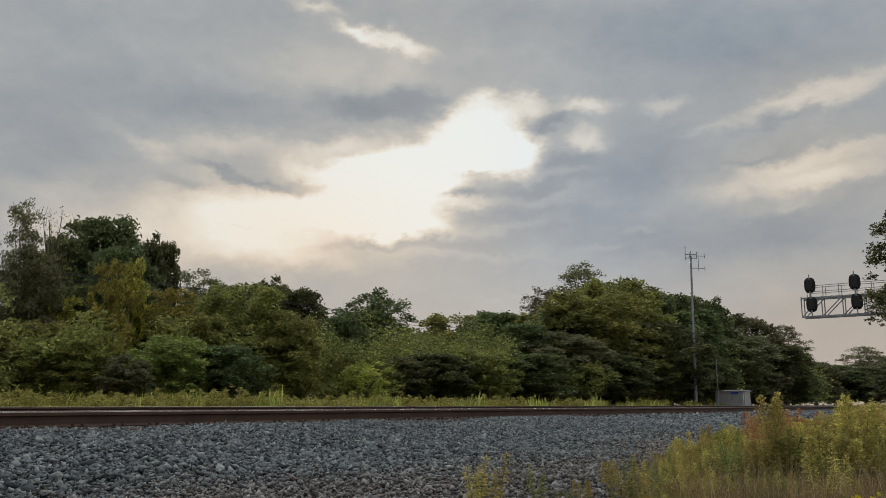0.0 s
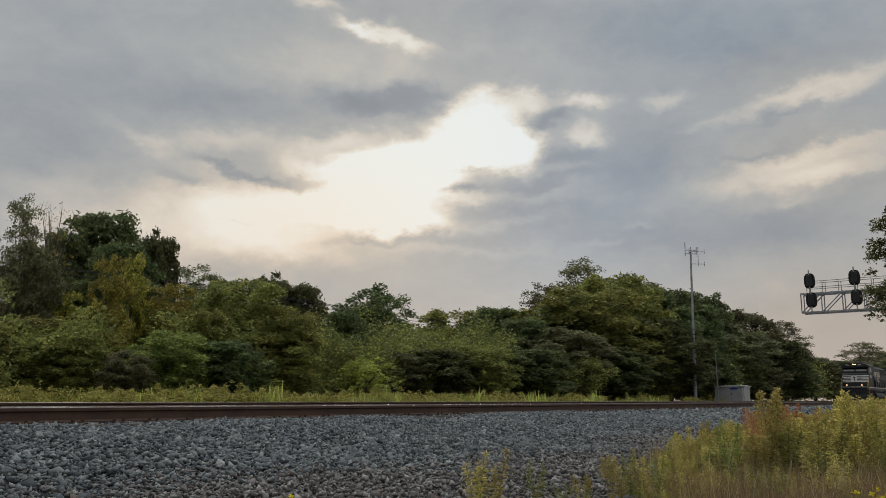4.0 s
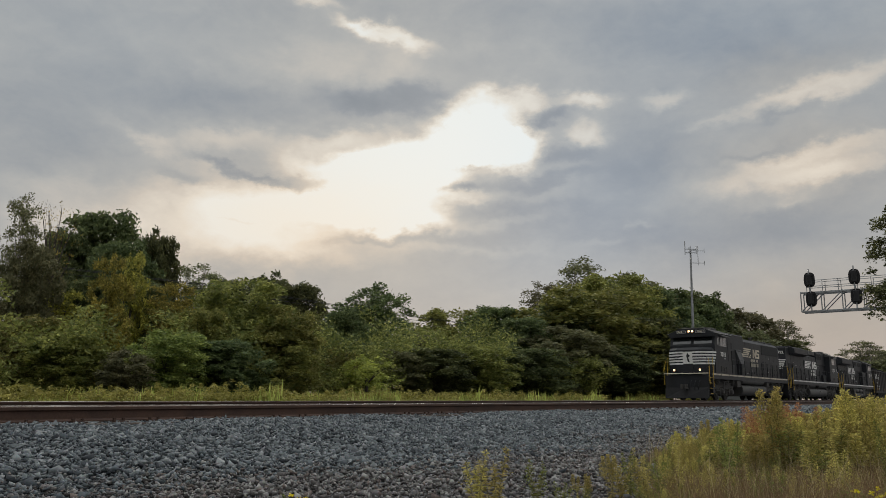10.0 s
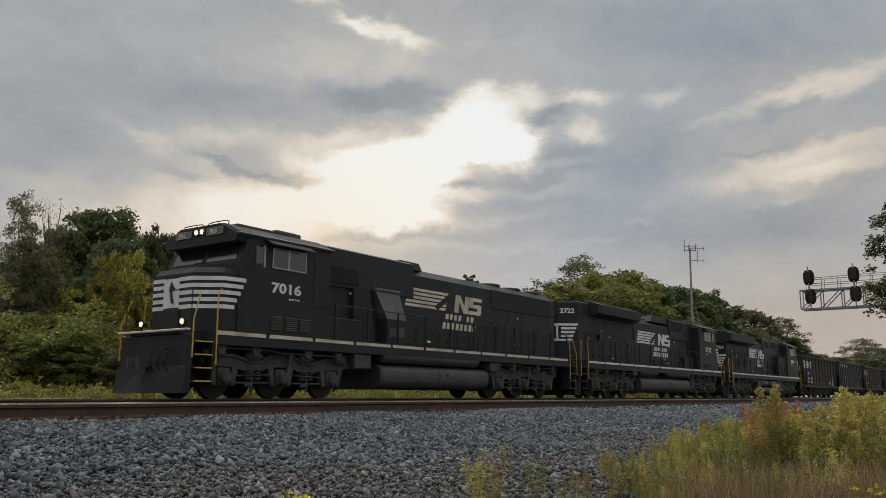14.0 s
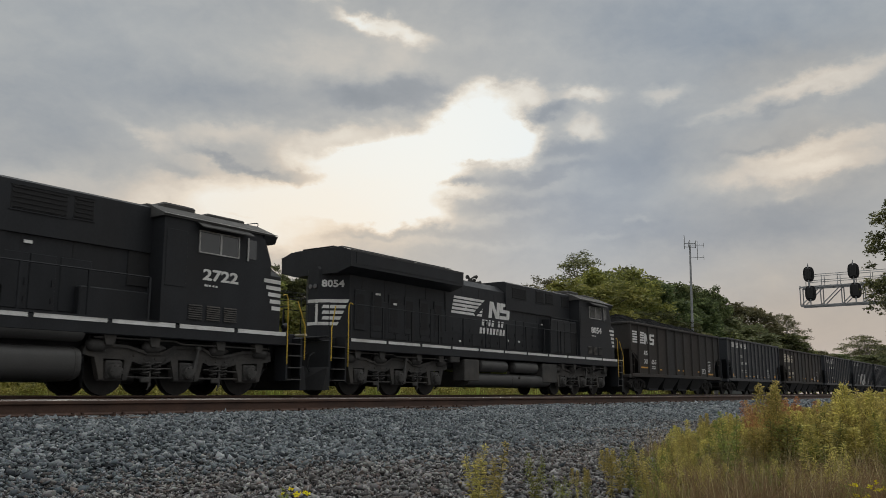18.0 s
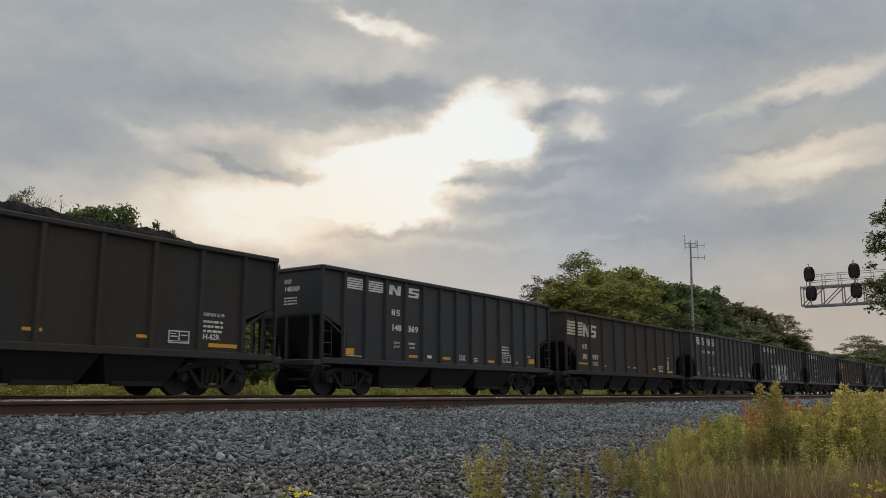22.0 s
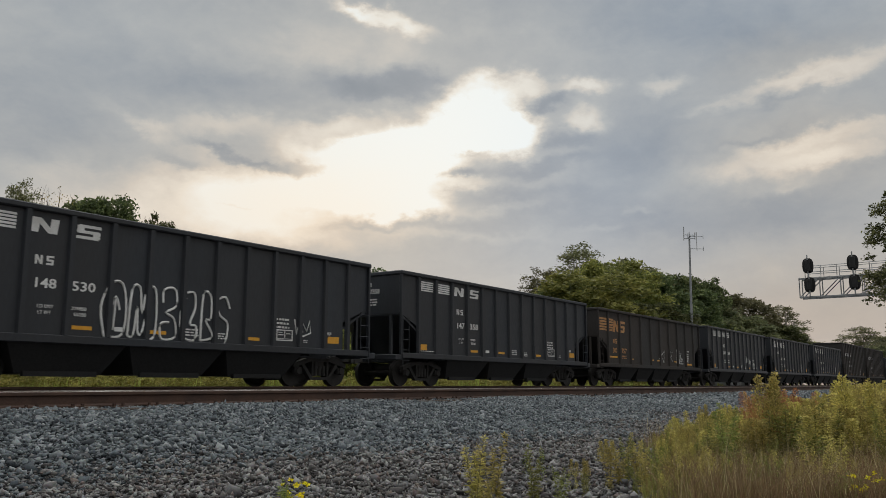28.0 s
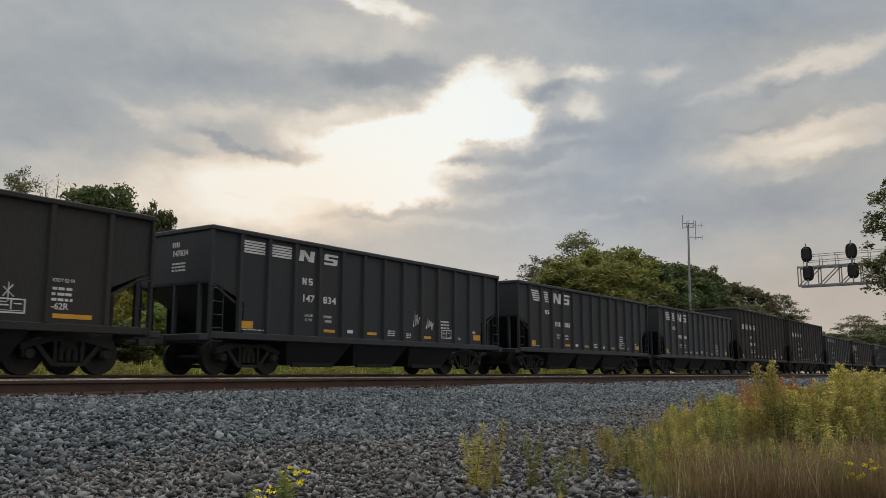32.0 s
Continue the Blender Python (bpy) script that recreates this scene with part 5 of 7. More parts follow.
def emblem_blocks(x0, x1, z0, z1, y, material, parent, gap=0.0, lean=None, label=""):
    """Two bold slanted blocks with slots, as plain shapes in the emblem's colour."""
    h, w = z1 - z0, (x1 - x0 - gap) / 2
    lean = 0.16 * h if lean is None else lean
    P = lambda a, b: (a + lean * b, z0 + h * b)
    s = Shape()
    b = w * 0.30
    s.prism([P(x0, 0), P(x0 + b, 0), P(x0 + b, 1), P(x0, 1)], y - 0.004, y)
    s.prism([P(x0 + w - b, 0), P(x0 + w, 0), P(x0 + w, 1), P(x0 + w - b, 1)], y - 0.004, y)
    s.prism([P(x0 + w - b * 1.1, 0), P(x0 + w - b * 0.5, 0.16), P(x0 + b * 1.1, 1), P(x0 + b * 0.5, 0.84)], y - 0.0045, y)
    part("emblem_block", s, material, parent, label)
    q = x0 + w + gap + 0.03 * h
    s = Shape()
    e = w * 0.96
    for z, a0, a1 in ((0.0, 0.0, 0.94), (0.395, 0.06, 0.94), (0.79, 0.06, 1.0)):
        s.prism([P(q + e * a0, z), P(q + e * a1, z), P(q + e * a1, z + 0.21), P(q + e * a0, z + 0.21)], y - 0.004, y)
    s.prism([P(q, 0.44), P(q + e * 0.30, 0.44), P(q + e * 0.30, 0.94), P(q, 0.94)], y - 0.0045, y)
    s.prism([P(q + e * 0.70, 0.06), P(q + e, 0.06), P(q + e, 0.56), P(q + e * 0.70, 0.56)], y - 0.0045, y)
    part("emblem_block", s, material, parent, label)


def word_bars(x0, x1, z0, z1, count, y, material, parent, skip=()):
    """A word of the emblem as a row of leaning plain blocks."""
    w = (x1 - x0) / count
    k = 0.2 * (z1 - z0)
    for i in range(count):
        if i not in skip:
            a = x0 + i * w
            b = a + w * (0.58 if i % 3 else 0.66)
            part("emblem_bar", Shape().prism([(a, z0), (b, z0), (b + k, z1), (a + k, z1)], y - 0.004, y), material, parent)


# --- hopper cars ---
CAR_Y = -1.52


def hopper_car(kind, left, number, colour, marks, label, load=False, graffiti=None, seed=1):
    """An open-top hopper car whose left corner is `left` metres along the train. Local x runs from its left end."""
    wide = kind == "H"
    length, top, pitch = (15.0, 3.67, 1.41) if wide else (14.2, 3.74, 1.02)
    if kind == "T":
        top = 4.6
    sill, cut = 1.05, 1.15 if wide else 1.0
    car = thing("hopper_car", label, "hopper car", "hopper cars of the train")
    TRAIN.append((car, left))
    yo, ys = CAR_Y, CAR_Y + 0.085
    key = kind
    if key not in CAR_PARTS:
        P = CAR_PARTS[key] = {}
        poly = [(0.0, top), (length, top), (length, 2.42), (length - 1.18, 1.92), (length - 1.18, sill), (1.18, sill), (1.18, 1.92), (0.0, 2.42)]
        P["side"] = poly
        P["top"] = Shape().box(-0.04, length + 0.04, yo - 0.02, yo + 0.12, top - 0.02, top + 0.11, 0.025)
        P["sill"] = Shape().box(0.0, length, yo, yo + 0.10, sill - 0.13, sill + 0.05, 0.015)
        P["rib"] = Shape().prism([(-0.055, yo), (0.055, yo), (0.085, ys), (-0.085, ys)], sill + 0.05, top - 0.02, "z")
        P["post"] = Shape().box(-0.05, 0.05, yo, yo + 0.09, 0.92, top - 0.02, 0.01)
    P = CAR_PARTS[key]

    def shared(name, maker):
        k = (name, colour.name)
        if k not in P:
            P[k] = maker()
        return P[k]

    for side in (-1, 1):
        sh = shared("side%d" % side, lambda: Shape().prism(P["side"], side * -ys, side * -(ys + 0.03)).mesh("side_sheet", colour))
        part("side_sheet", sh, colour, car)
        flip = pose(0, 0, 0) if side < 0 else pose(length, 0, 0, 0, 0, 180)
        part("top_chord", shared("top", lambda: P["top"].mesh("top_chord", colour)), colour, car, at=flip)
        part("side_sill", shared("sill", lambda: P["sill"].mesh("side_sill", colour)), colour, car, at=flip)
    # ribs
    n = round((length - 2 * cut) / pitch)
    step = (length - 2 * cut) / n
    places = [cut + i * step for i in range(n + 1)]
    for x in places:
        for side in (-1, 1):
            part("rib", shared("rib", lambda: P["rib"].mesh("rib", colour)), colour, car, at=pose(x, 0, 0) if side < 0 else pose(x, 0, 0, 0, 0, 180))
    # ends: sheet above, slope below, posts, end sill, ladder
    for end in (0, 1):
        m = pose(0, 0, 0) if not end else pose(length, 0, 0, 0, 0, 180)
        part("end_sheet", shared("endsheet", lambda: Shape().box(0.0, 0.05, -1.44, 1.44, 2.40, top).mesh("end_sheet", colour)), colour, car, at=m)
        part("end_chord", shared("endchord", lambda: Shape().box(-0.06, 0.10, -1.42, 1.42, top - 0.02, top + 0.11, 0.025).mesh("end_chord", colour)), colour, car, at=m)
        part("slope_sheet", shared("slope", lambda: Shape().prism([(0.02, 2.42), (2.6, 0.95), (2.6, 0.88), (0.02, 2.35)], -1.43, 1.43).mesh("slope_sheet", colour)), colour, car, at=m)
        part("end_sill", shared("endsill", lambda: Shape().box(-0.30, 0.10, -1.50, 1.50, 0.86, 1.04, 0.02).box(0.10, 1.6, -1.48, -1.36, 0.92, 1.04).box(0.10, 1.6, 1.36, 1.48, 0.92, 1.04).mesh("end_sill", colour)), colour, car, at=m)
        for y in (-1.0, 0.0, 1.0):
            part("end_post", shared("endpost%g" % y, lambda: Shape().box(0.02, 0.12, y - 0.05, y + 0.05, 0.92, 2.38, 0.01).mesh("end_post", colour)), colour, car, at=m)
        for side in (-1, 1):
            part("corner_post", shared("cpost%d" % side, lambda: Shape().box(-0.02, 0.07, side * 1.52, side * 1.42, 0.92, top, 0.01).mesh("corner_post", colour)), colour, car, at=m)
        near = -1 if not end else 1
        lad = part("ladder", shared("ladder%d" % near, lambda: Shape().tube([(0.42, near * 1.50, 0.95), (0.42, near * 1.50, 2.30)], 0.014, 6).mesh("ladder", colour)), colour, car, at=m)
        part("stile", shared("stile%d" % near, lambda: Shape().tube([(0.05, near * 1.53, 0.7), (0.05, near * 1.53, 2.30)], 0.014, 6).mesh("stile", colour)), colour, lad)
        for i in range(5):
            z = 0.85 + 0.34 * i
            part("rung", shared("rung%d" % near, lambda: Shape().tube([(0.05, near * 1.53, 0), (0.42, near * 1.50, 0)], 0.012, 6).mesh("rung", colour)), colour, lad, at=pose(0, 0, z))
        part("coupler", coupler_mesh(), M_UNDER, car, at=pose(-0.62, 0, 0, 0, 0, 180) if not end else pose(length + 0.62, 0, 0))
    # hopper bays, centre sill
    part("centre_sill", shared("csill", lambda: Shape().box(-0.3, length + 0.3, -0.20, 0.20, 0.80, 1.02, 0.02).mesh("centre_sill", colour)), colour, car)
    bays = 4 if wide else 3
    inner = length - 5.6
    for i in range(bays):
        c = 2.8 + inner * (i + 0.5) / bays
        w = inner / bays * 0.5
        bay = shared("bay", lambda: Shape().loft([[(-w * 1.0, -1.42, sill - 0.05), (w * 1.0, -1.42, sill - 0.05), (w * 1.0, 1.42, sill - 0.05), (-w * 1.0, 1.42, sill - 0.05)],
                                                  [(-w * 0.70, -1.02, 0.28), (w * 0.70, -1.02, 0.28), (w * 0.70, 1.02, 0.28), (-w * 0.70, 1.02, 0.28)]]).box(-w * 0.6, w * 0.6, -1.10, -1.00, 0.22, 0.34).mesh("hopper_bay", M_BAYSHADE))
        part("hopper_bay", bay, M_BAYSHADE, car, at=pose(c, 0, 0))
    for x in (1.75, length - 1.75):
        freight_truck(car, x)
    # what shows over the rim: coal, heaped here and there
    heap = Shape()
    rng = np.random.default_rng(seed)
    nx, ny = 110, 10
    hi = load if load else -0.25
    vs = []
    for i in range(nx + 1):
        for j in range(ny + 1):
            u, v = i / nx, j / ny
            x, y = 0.15 + (length - 0.3) * u, -1.38 + 2.76 * v
            dome = math.sin(math.pi * v) ** 0.6 * min(1.0, 9 * u, 5 * (1 - u))
            vs.append((x, y, top - 0.12 + hi * dome * (0.85 + 0.35 * noise.noise(Vector((x * 0.45, seed, 0)))) + rng.uniform(-0.075, 0.075) * dome))
    heap.add(vs, [(i * (ny + 1) + j, (i + 1) * (ny + 1) + j, (i + 1) * (ny + 1) + j + 1, i * (ny + 1) + j + 1) for i in range(nx) for j in range(ny)])
    part("coal_load", heap, M_COAL, car, "heaped black coal")
    # painted marks on the near side
    y = ys - 0.004
    white = marks
    before = set(car.children)
    if wide:
        emblem_bars(0.42, 1.26, 2.70, 3.32, y, 0.0, 5, white, car)
        emblem_bars(1.42, 1.95, 2.70, 3.32, y, 0.10, 5, white, car)
        emblem_blocks(2.0, 3.45, 2.68, 3.26, y, white, car)
        emblem_blocks(1.95, 2.44, 2.10, 2.33, y, white, car, gap=0.09, lean=0.0)
        if not number:
            bars(1.95, 2.6, 1.88, 1, 0.4, y, white, car, seed=seed)
            bars(3.0, 3.65, 1.88, 1, 0.4, y, white, car, seed=seed + 1)
        letters(number[:3], 1.93, 1.64, 0.24, y, white, car, bold=0.004, width=0.50)
        letters(number[3:], 3.00, 1.64, 0.24, y, white, car, bold=0.004, width=0.66)
        bars(3.0, 3.6, 1.52, 2, 0.10, y, white, car, seed=seed)
        for a, b, z in ((1.48, 2.45, 1.42), (4.07, 4.53, 1.36), (6.95, 7.42, 1.38), (7.92, 8.36, 1.37), (10.65, 11.10, 1.37)):
            part("reflector", slab(a, b, z - 0.03, z + 0.045, y=y), M_REFLECT, car, "amber reflector strip")
        part("reflector", slab(12.76, 13.69, 1.21, 1.31, y=y), M_REFLECT, car, "amber reflector strip")
        letters("H-62R", 12.57, 1.40, 0.14, y, M_STRIPE, car, bold=0.003, name="class_mark")
        letters("REBODY 02 99", 12.57, 1.99, 0.085, y, M_STRIPE, car, width=0.66, name="rebuild_mark")
        bars(12.57, 13.20, 1.88, 3, 0.12, y, M_STRIPE, car, seed=seed + 3)
        bx = 11.54
    else:
        if number[:3] == "146" or seed in (9, 10):
            emblem_bars(1.72, 2.35, 3.10, 3.55, y, -0.22, 5, white, car)
            emblem_bars(2.75, 3.10, 3.10, 3.55, y, -0.12, 5, white, car)
            emblem_blocks(3.45, 5.10, 3.10, 3.55, y, white, car, gap=0.10, lean=0.06)
            emblem_blocks(2.72, 3.12, 2.58, 2.76, y, white, car, gap=0.08, lean=0.0)
        else:
            emblem_bars(1.32, 2.20, 3.26, 3.60, y, 0.0, 5, white, car)
            emblem_bars(2.44, 3.22, 3.26, 3.60, y, 0.0, 5, white, car)
            emblem_blocks(3.52, 5.16, 3.26, 3.58, y, white, car, gap=0.42, lean=0.04)
            emblem_blocks(3.68, 4.10, 2.58, 2.78, y, white, car, gap=0.08, lean=0.0)
        nz = 2.57 if number[:3] == "146" else 2.09
        if not number:
            bars(3.66, 4.2, 2.29, 1, 0.4, y, white, car, seed=seed)
            bars(4.52, 5.1, 2.29, 1, 0.4, y, white, car, seed=seed + 1)
        letters(number[:3], 3.66, nz, 0.20, y, white, car, bold=0.005, width=0.54)
        letters(number[3:], 4.55, nz, 0.20, y, white, car, bold=0.005, width=0.58)
        if kind == "B" and marks is M_STRIPE:
            letters("LD LMT", 3.80, 1.66, 0.075, y, white, car, width=0.36, name="load_limit")
            letters("LT WT", 3.82, 1.53, 0.075, y, white, car, width=0.30, name="light_weight")
            letters("229800", 4.58, 1.66, 0.075, y, white, car, width=0.36, name="load_limit_figure")
            letters("56200", 4.64, 1.53, 0.075, y, white, car, width=0.30, name="light_weight_figure")
        else:
            bars(3.8, 4.2, 1.74, 2, 0.13, y, white, car, seed=seed + 5)
            bars(4.58, 4.95, 1.74, 2, 0.13, y, white, car, seed=seed + 6)
        part("reflector", slab(1.34, 1.84, 1.22, 1.42, y=y), M_REFLECT, car, "amber reflector panel")
        bars(1.30, 2.25, 1.205, 1, 0.05, y, white, car, seed=seed + 7)
        for a, b, z in ((4.62, 5.10, 1.28), (6.60, 7.07, 1.28), (9.64, 10.07, 1.26)):
            part("reflector", slab(a, b, z - 0.04, z + 0.045, y=y), M_REFLECT, car, "amber reflector strip")
        part("placard", slab(5.66, 5.92, 1.25, 1.35, y=y), white, car)
        bars(7.64, 8.04, 1.42, 3, 0.07, y, white, car, seed=seed + 1)
        bars(8.64, 8.9, 1.36, 3, 0.06, y, white, car, seed=seed + 2)
        bars(10.66, 11.18, 1.88, 3, 0.11, y, white, car, seed=seed + 3)
        bars(11.75, 11.92, 1.32, 2, 0.05, y, white, car, seed=seed + 4)
        letters("H69", 12.70, 1.50, 0.09, y, white, car, bold=0.002, name="class_mark")
        part("reflector", slab(12.78, 13.26, 1.26, 1.46, y=y), M_REFLECT, car, "amber reflector panel")
        bx = 10.70
    s = Shape()
    for a, b, c, d in ((0, 0.62, 0, 0.03), (0, 0.62, 0.28, 0.31), (0, 0.03, 0.03, 0.28), (0.59, 0.62, 0.03, 0.28), (0.03, 0.59, 0.05, 0.065), (0.30, 0.33, 0.08, 0.28), (0.07, 0.26, 0.15, 0.18), (0.37, 0.54, 0.19, 0.215), (0.07, 0.22, 0.22, 0.24)):
        s.prism([(bx + a, 1.26 + c), (bx + b, 1.26 + c), (bx + b, 1.26 + d), (bx + a, 1.26 + d)], y - 0.004, y)
    part("consolidated_stencil", s, M_STRIPE, car)
    for ob in set(car.children) - before:
        ob.location.x += (-0.17 if wide else -0.32) + {1: 0.18, 5: -0.10}.get(seed, 0.0)
    # marks on the left end, seen as it comes
    if number:
        part("end_number", font_mesh(number, 0.15, white, 0.003), white, car, at=pose(-0.006, 0.1, top - 0.62, 0, 0, -90))
        eb = Shape()
        for q in (0.0, 0.17):
            eb.prism([(q, 0), (q + 0.035, 0), (q + 0.035, 0.14), (q, 0.14)], -0.004, 0).prism([(q + 0.08, 0), (q + 0.115, 0), (q + 0.115, 0.14), (q + 0.08, 0.14)], -0.004, 0)
        part("end_mark", eb, white, car, at=pose(-0.006, 0.1, top - 0.38, 0, 0, -90))
    eb = bars(0, 0.55, top - 0.80, 3, 0.09, 0, white, car, seed=seed + 9)
    eb.matrix_basis = pose(-0.004, 0.1, 0, 0, 0, -90)
    if graffiti == "loops":
        for k, pts in enumerate((((0.0, 0.0), (-0.12, 0.55), (0.10, 1.02), (0.42, 1.05), (0.55, 0.6), (0.48, 0.05), (0.1, -0.02), (0.0, 0.0)),
                                 ((0.22, 0.12), (0.25, 0.72), (0.14, 0.55), (0.26, 0.78), (0.38, 0.52)),
                                 ((0.62, 0.02), (0.70, 0.95), (0.92, 1.0), (1.0, 0.5), (1.12, 0.98), (1.36, 1.0), (1.42, 0.4), (1.36, 0.02), (1.18, 0.05), (1.16, 0.6), (1.02, 0.1), (0.9, 0.12), (0.86, 0.62), (0.78, 0.05), (0.62, 0.02)),
                                 ((1.6, 0.75), (1.62, 1.02), (1.95, 1.05), (2.0, 0.7), (1.7, 0.55), (1.95, 0.42), (2.0, 0.05), (1.6, 0.0), (1.55, 0.3), (1.8, 0.35)),
                                 ((2.3, 0.9), (2.15, 0.6), (2.2, 0.1), (2.6, 0.0), (2.65, 0.3), (2.45, 0.35), (2.6, 0.7), (2.55, 1.02), (2.3, 1.0)),
                                 ((2.8, 0.0), (2.85, 1.0), (3.1, 0.98), (3.12, 0.5), (2.95, 0.45), (3.2, 0.1), (2.8, 0.0)),
                                 ((3.75, 0.75), (3.6, 1.0), (3.35, 0.9), (3.4, 0.6), (3.7, 0.4), (3.6, -0.05), (3.25, -0.02)))):
            pts3 = [Vector((4.98 + a * 0.96, y - 0.004, 1.14 + b * 1.16)) for a, b in pts]
            part("graffiti_outline", Shape().tube(smooth_line(pts3), 0.030, 5), M_STRIPE, car, "loose white spray-paint outline")
        pts3 = [Vector((10.96 + a * 1.1, y - 0.004, 1.47 + b)) for a, b in ((0, 0.42), (0.08, 0.0), (0.16, 0.4), (0.3, 0.05), (0.26, 0.38), (0.45, 0.1), (0.55, 0.4), (0.6, 0.05), (0.2, -0.1))]
        part("graffiti_outline", Shape().tube(pts3, 0.024, 5), M_STRIPE, car, "small white spray-paint scrawl")
    if graffiti == "chalk":
        for pts in (((0, 0), (0.95, 0.55), (0.85, -0.12), (0.62, 0.12), (0.8, -0.1)), ((1.85, -0.1), (1.95, 0.55), (2.2, 0.5), (2.15, 0.3), (1.95, 0.22), (2.3, -0.05)),
                    ((2.9, -0.1), (2.95, 0.7), (3.4, -0.12), (3.42, 0.62)), ((3.55, 0.2), (3.75, 0.45)), ((3.55, 0.4), (3.78, 0.2)), ((3.66, 0.5), (3.66, 0.1)),
                    ((0.32, 0.4), (0.42, 0.5), (0.5, 0.4), (0.42, 0.3), (0.32, 0.4))):
            part("chalk_scrawl", Shape().tube([Vector((7.95 + a, y - 0.003, 1.40 + b)) for a, b in pts], 0.011, 4), M_STRIPE, car, "thin white chalk scrawl")
    if graffiti == "smear":
        for q in (0.0, 0.75):
            pts = [Vector((8.72 + q + a * (1 - 0.3 * q), y - 0.003, 1.50 + b * (1 - 0.4 * q))) for a, b in ((0, 0.1), (0.06, 0.6), (0.12, 0.15), (0.2, 0.5), (0.24, 0.2), (0.34, 0.45), (0.4, 0.05), (0.5, 0.38))]
            part("paint_smear", Shape().tube(pts, 0.025, 5), M_STRIPE, car, "small white paint smear")
    return car


def smooth_line(pts, k=4):
    """A rounder line through points."""
    out = []
    n = len(pts)
    for i in range(n - 1):
        p0, p1, p2, p3 = pts[max(0, i - 1)], pts[i], pts[i + 1], pts[min(n - 1, i + 2)]
        for j in range(k):
            t = j / k
            out.append(0.5 * ((2 * p1) + (p2 - p0) * t + (2 * p0 - 5 * p1 + 4 * p2 - p3) * t * t + (3 * p1 - p0 - 3 * p2 + p3) * t ** 3))
    return out + [pts[-1]]


CAR_PARTS = {}
BLACK_CAR = "blue-black open-top coal hopper car with white stencilled marks"
BROWN_CAR = "rust-dulled dark brown coal hopper car with wide side panels"
hopper_car("H", 41.35, "301655", M_CARBROWN, M_STRIPE, "dark brown coal hopper car heaped with coal, white marks", load=0.80, seed=1)
hopper_car("B", 58.2, "148369", M_CARBLACK, M_STRIPE, "blue-black coal hopper car heaped with coal, white stencilled marks", load=0.34, seed=2)
hopper_car("H", 74.0, "300989", M_CARBROWN, M_CREAM, "rust-dulled dark brown coal hopper car with cream marks", seed=3)
hopper_car("B", 90.7, "146029", M_CARBLACK, M_STRIPE, BLACK_CAR, seed=4)
hopper_car("B", 106.55, "148530", M_CARBLACK, M_STRIPE, "blue-black coal hopper car with white looping graffiti on its side", load=0.22, graffiti="loops", seed=5)
hopper_car("B", 122.4, "147358", M_CARBLACK, M_STRIPE, BLACK_CAR, seed=6)
hopper_car("H", 137.95, "300757", M_CARBROWN, M_TAN, "brown coal hopper car with rust-stained orange marks and chalk scrawl", graffiti="chalk", seed=7)
hopper_car("B", 154.7, "147834", M_CARBLACK, M_STRIPE, "blue-black coal hopper car with white marks and small paint smears", graffiti="smear", seed=8)
hopper_car("B", 170.5, "", M_CARBLACK, M_STRIPE, BLACK_CAR, seed=9)
hopper_car("B", 186.4, "", M_CARBLACK, M_STRIPE, BLACK_CAR, seed=10)
hopper_car("T", 202.0, "", M_CARBROWN, M_STRIPE, "tall dark coal hopper car with white marks", load=False, seed=11)
hopper_car("T", 217.8, "", M_CARBROWN, M_STRIPE, "tall dark coal hopper car with white marks", load=False, seed=12)
hopper_car("B", 233.6, "", M_CARBLACK, M_STRIPE, BLACK_CAR, seed=13)
hopper_car("H", 249.25, "", M_CARBROWN, M_CREAM, BROWN_CAR, seed=14)
hopper_car("B", 266.0, "", M_CARBLACK, M_STRIPE, BLACK_CAR, seed=15)
hopper_car("B", 281.8, "", M_CARBLACK, M_STRIPE, BLACK_CAR, seed=16)


# --- locomotives ---
WALK_Z = 1.74      # walkway height over the rail
HOOD_Y = 0.95      # half width of the long hood


